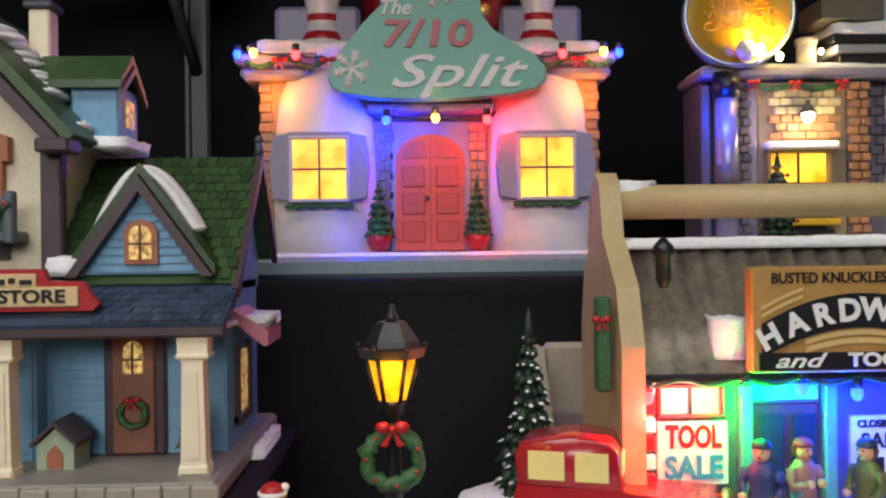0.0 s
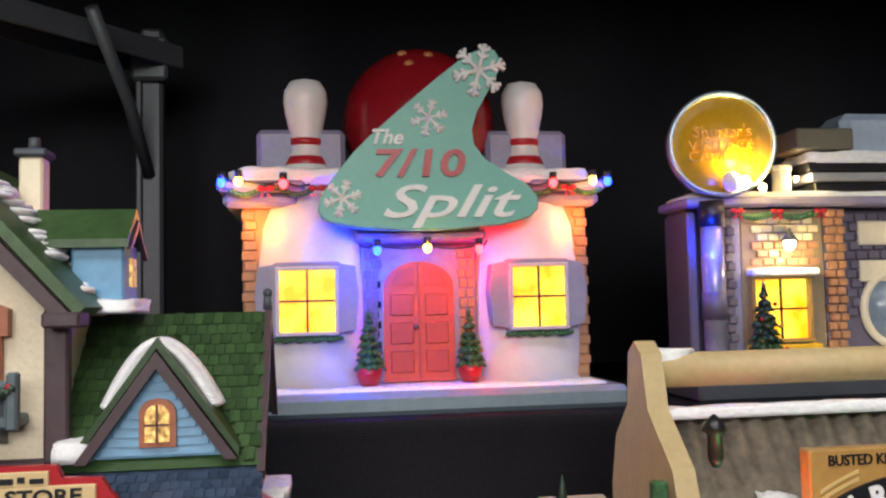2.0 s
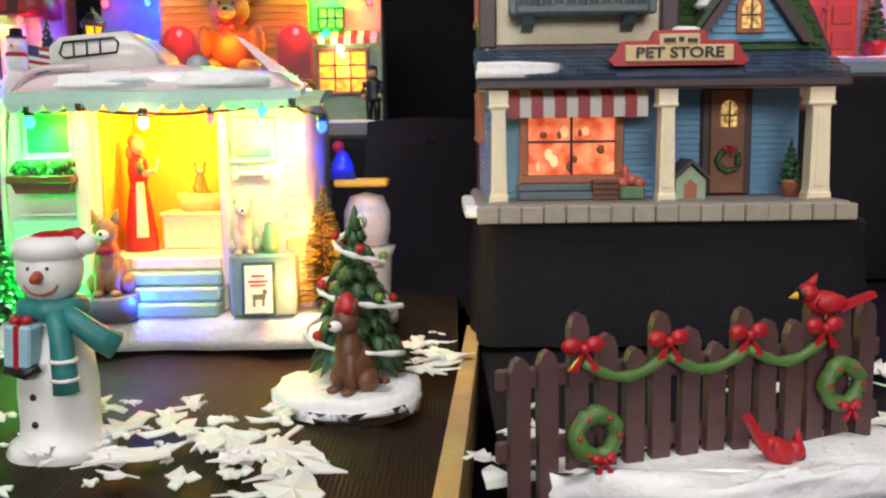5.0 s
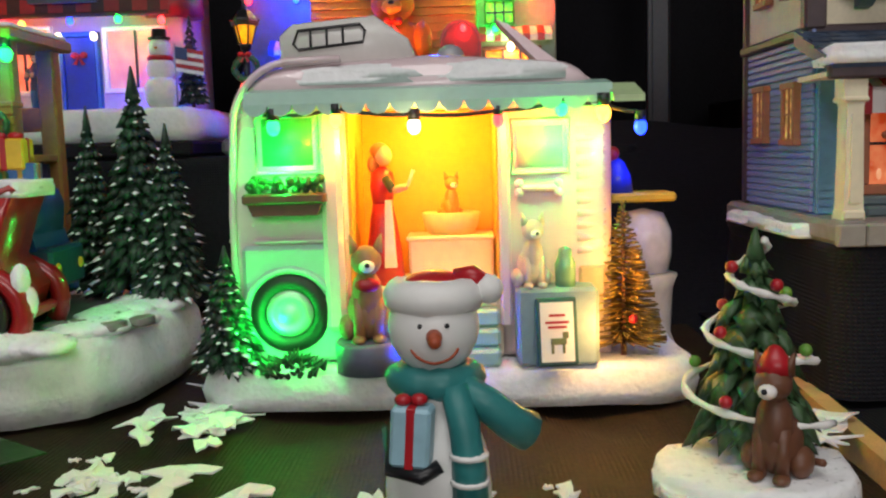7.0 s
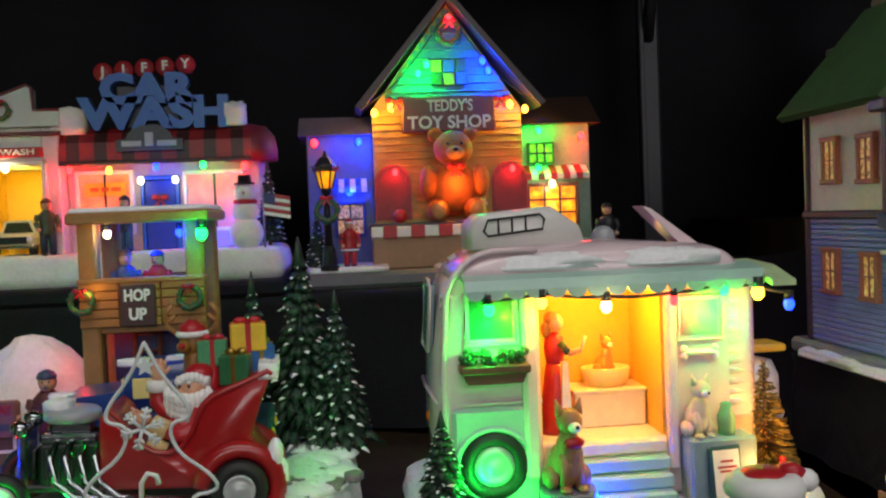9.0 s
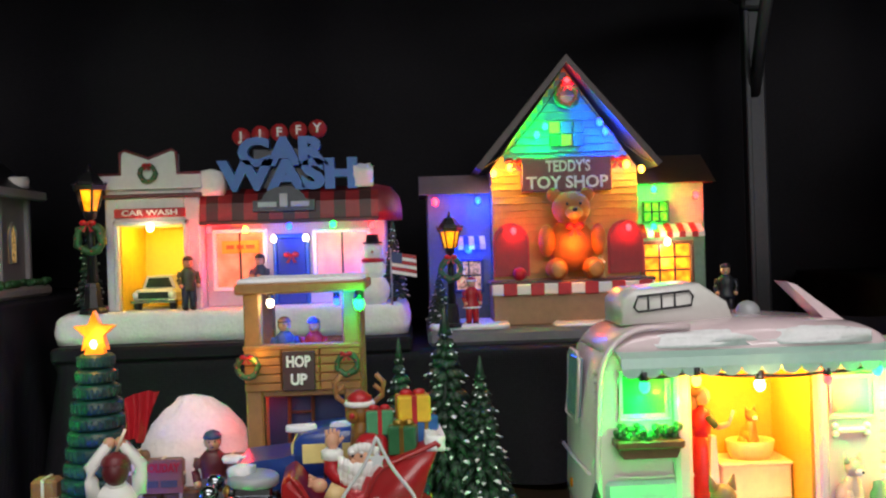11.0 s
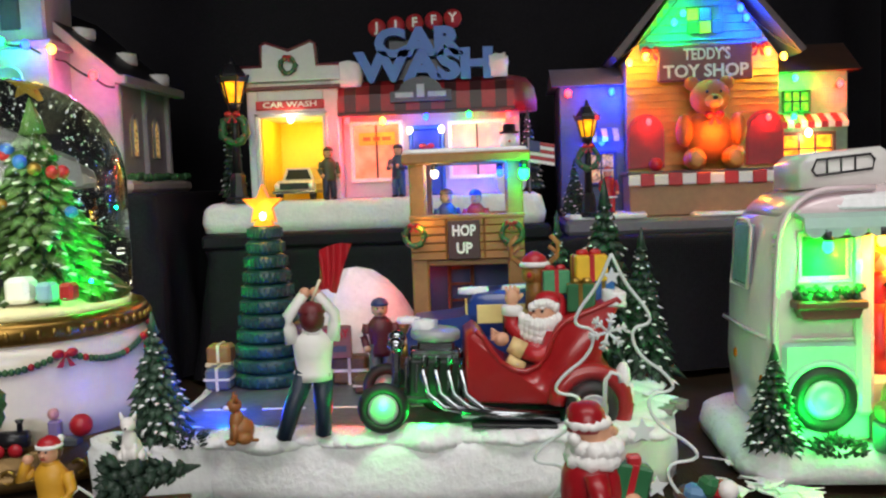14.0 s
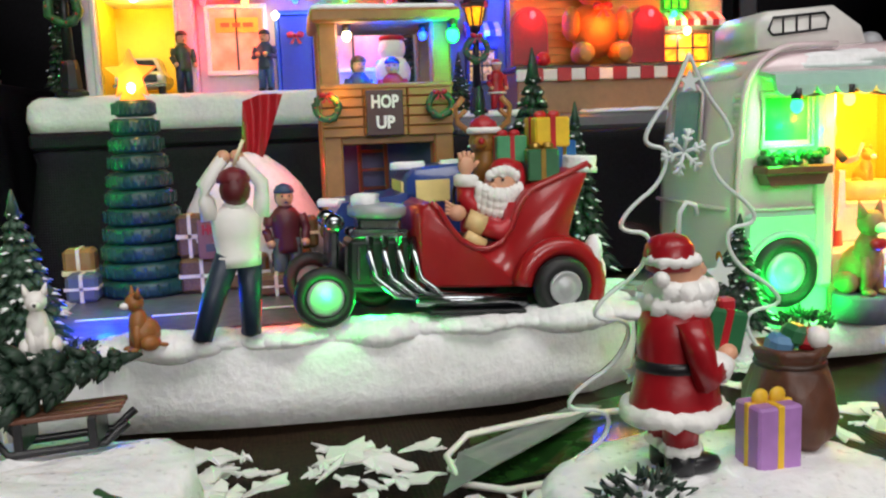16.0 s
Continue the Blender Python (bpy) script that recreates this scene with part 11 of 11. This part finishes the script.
def leaflet(name, pts, lift, mtl, label):
    b = B()
    n = len(pts)
    vs = [(x, y, TZ + 0.0005 + z) for x, y, z in pts]
    b.add(vs + [(x, y, z + 0.0005) for x, y, z in vs], [tuple(range(n)), tuple(range(n, 2 * n))] + [(i, (i + 1) % n, (i + 1) % n + n, i + n) for i in range(n)])
    cx, cy = sum(p[0] for p in pts) / n, sum(p[1] for p in pts) / n
    return solid(name, b, mtl, (cx, cy, TZ), label, "leaflet")


leaflet("leaflet", [(-0.845, 0.20, 0.0), (-0.775, 0.195, 0.001), (-0.755, 0.262, 0.004), (-0.775, 0.272, 0.006), (-0.83, 0.245, 0.003)], 0, GREENP, "green printed leaflet lying on the table")
leaflet("leaflet", [(-0.852, 0.19, 0.002), (-0.775, 0.182, 0.003), (-0.77, 0.2, 0.004), (-0.845, 0.206, 0.003)], 0, PAPER, "white printed leaflet lying on the table")
leaflet("leaflet", [(-0.775, 0.238, 0.007), (-0.748, 0.24, 0.009), (-0.745, 0.262, 0.011), (-0.77, 0.262, 0.009)], 0, RED, "red printed paper corner on the table")
leaflet("leaflet", [(-0.632, 0.262, 0.0), (-0.57, 0.275, 0.002), (-0.535, 0.305, 0.004), (-0.56, 0.318, 0.006), (-0.625, 0.292, 0.006)], 0, GREENP, "dark green printed leaflet rolled on the table")
leaflet("leaflet", [(-0.640, 0.258, 0.001), (-0.625, 0.260, 0.0072), (-0.6, 0.280, 0.0078), (-0.578, 0.3, 0.0085), (-0.585, 0.305, 0.008), (-0.632, 0.276, 0.006)], 0, mat("clear_sleeve", "7c8480", rough=0.08, var=0.15), "glossy grey paper edge lying on the table")
t = thing("white_cable", (-0.63, 0.262, TZ), "thin white cable looped on the table", "cable")
part("wire", B(t).tube([(-0.605, 0.252, 0.02), (-0.622, 0.254, 0.018), (-0.634, 0.262, 0.018), (-0.636, 0.274, 0.022), (-0.628, 0.282, 0.025), (-0.6, 0.292, 0.0245), (-0.57, 0.3, 0.022)], 0.0011, 7), WHITE, t)
t = thing("white_cable", (-0.78, 0.24, TZ), "thin white cable looped behind the lamp", "cable")
part("wire", B(t).tube([(-0.778, 0.222, 0.035), (-0.772, 0.24, 0.05), (-0.762, 0.25, 0.058), (-0.752, 0.252, 0.05), (-0.75, 0.25, 0.03), (-0.76, 0.252, 0.018)], 0.0008, 6), WHITE, t)

# shredded white paper snow
def shreds():
    rr = random.Random(5)
    b = B()
    def shred(x, y, s, lift):
        n = rr.randint(11, 17)
        a0 = rr.uniform(0, 6.28)
        st = rr.uniform(1.0, 2.6)
        pts = []
        for i in range(n):
            a = 2 * math.pi * i / n
            r = s * (rr.choice((0.55, 0.8, 0.9, 1.1)) if i % 3 else rr.choice((0.4, 1.1, 1.35))) * rr.uniform(0.85, 1.15)
            u, w = r * math.cos(a) * st, r * math.sin(a)
            pts.append((x + u * math.cos(a0) - w * math.sin(a0), y + u * math.sin(a0) + w * math.cos(a0), TZ + lift + rr.uniform(0, s * 0.55)))
        c = (x, y, TZ + lift + s * 0.35)
        vs = pts + [c] + [(p[0], p[1], p[2] + 0.0006) for p in pts] + [(c[0], c[1], c[2] + 0.0006)]
        m = n + 1
        fs = [(i, (i + 1) % n, n) for i in range(n)] + [(m + i, m + (i + 1) % n, m + n) for i in range(n)] + [(i, (i + 1) % n, m + (i + 1) % n, m + i) for i in range(n)]
        b.add(vs, fs, 0, False)
    areas = [(-0.37, 0.235, 0.05, 0.045, 46), (-0.43, 0.25, 0.05, 0.035, 26), (-0.33, 0.21, 0.03, 0.03, 20), (-0.288, 0.345, 0.016, 0.03, 26), (-0.5, 0.345, 0.02, 0.05, 22), (-0.665, 0.285, 0.06, 0.03, 26), (-0.70, 0.29, 0.04, 0.03, 12), (-0.51, 0.29, 0.035, 0.04, 18), (-0.255, 0.22, 0.02, 0.06, 12), (-0.09, 0.285, 0.05, 0.03, 18), (-0.11, 0.25, 0.05, 0.05, 16), (-0.03, 0.26, 0.04, 0.03, 12), (-0.15, 0.29, 0.06, 0.02, 8), (-0.645, 0.235, 0.05, 0.03, 14)]
    for cx, cy, rx, ry, n in areas:
        for i in range(n):
            shred(cx + rr.gauss(0, 0.5) * rx, cy + rr.gauss(0, 0.5) * ry, rr.choice((0.0016, 0.003, 0.0045, 0.0065)) * rr.uniform(0.8, 1.2), rr.uniform(0, 0.002))
    ob = new("paper_snow", b.mesh("paper_snow", mat("shredded_paper", "ecebea", var=0.06, rough=0.8)))
    tagged(ob, "torn scraps of white paper snow scattered on the table", "paper snow", kind="stuff")


shreds()
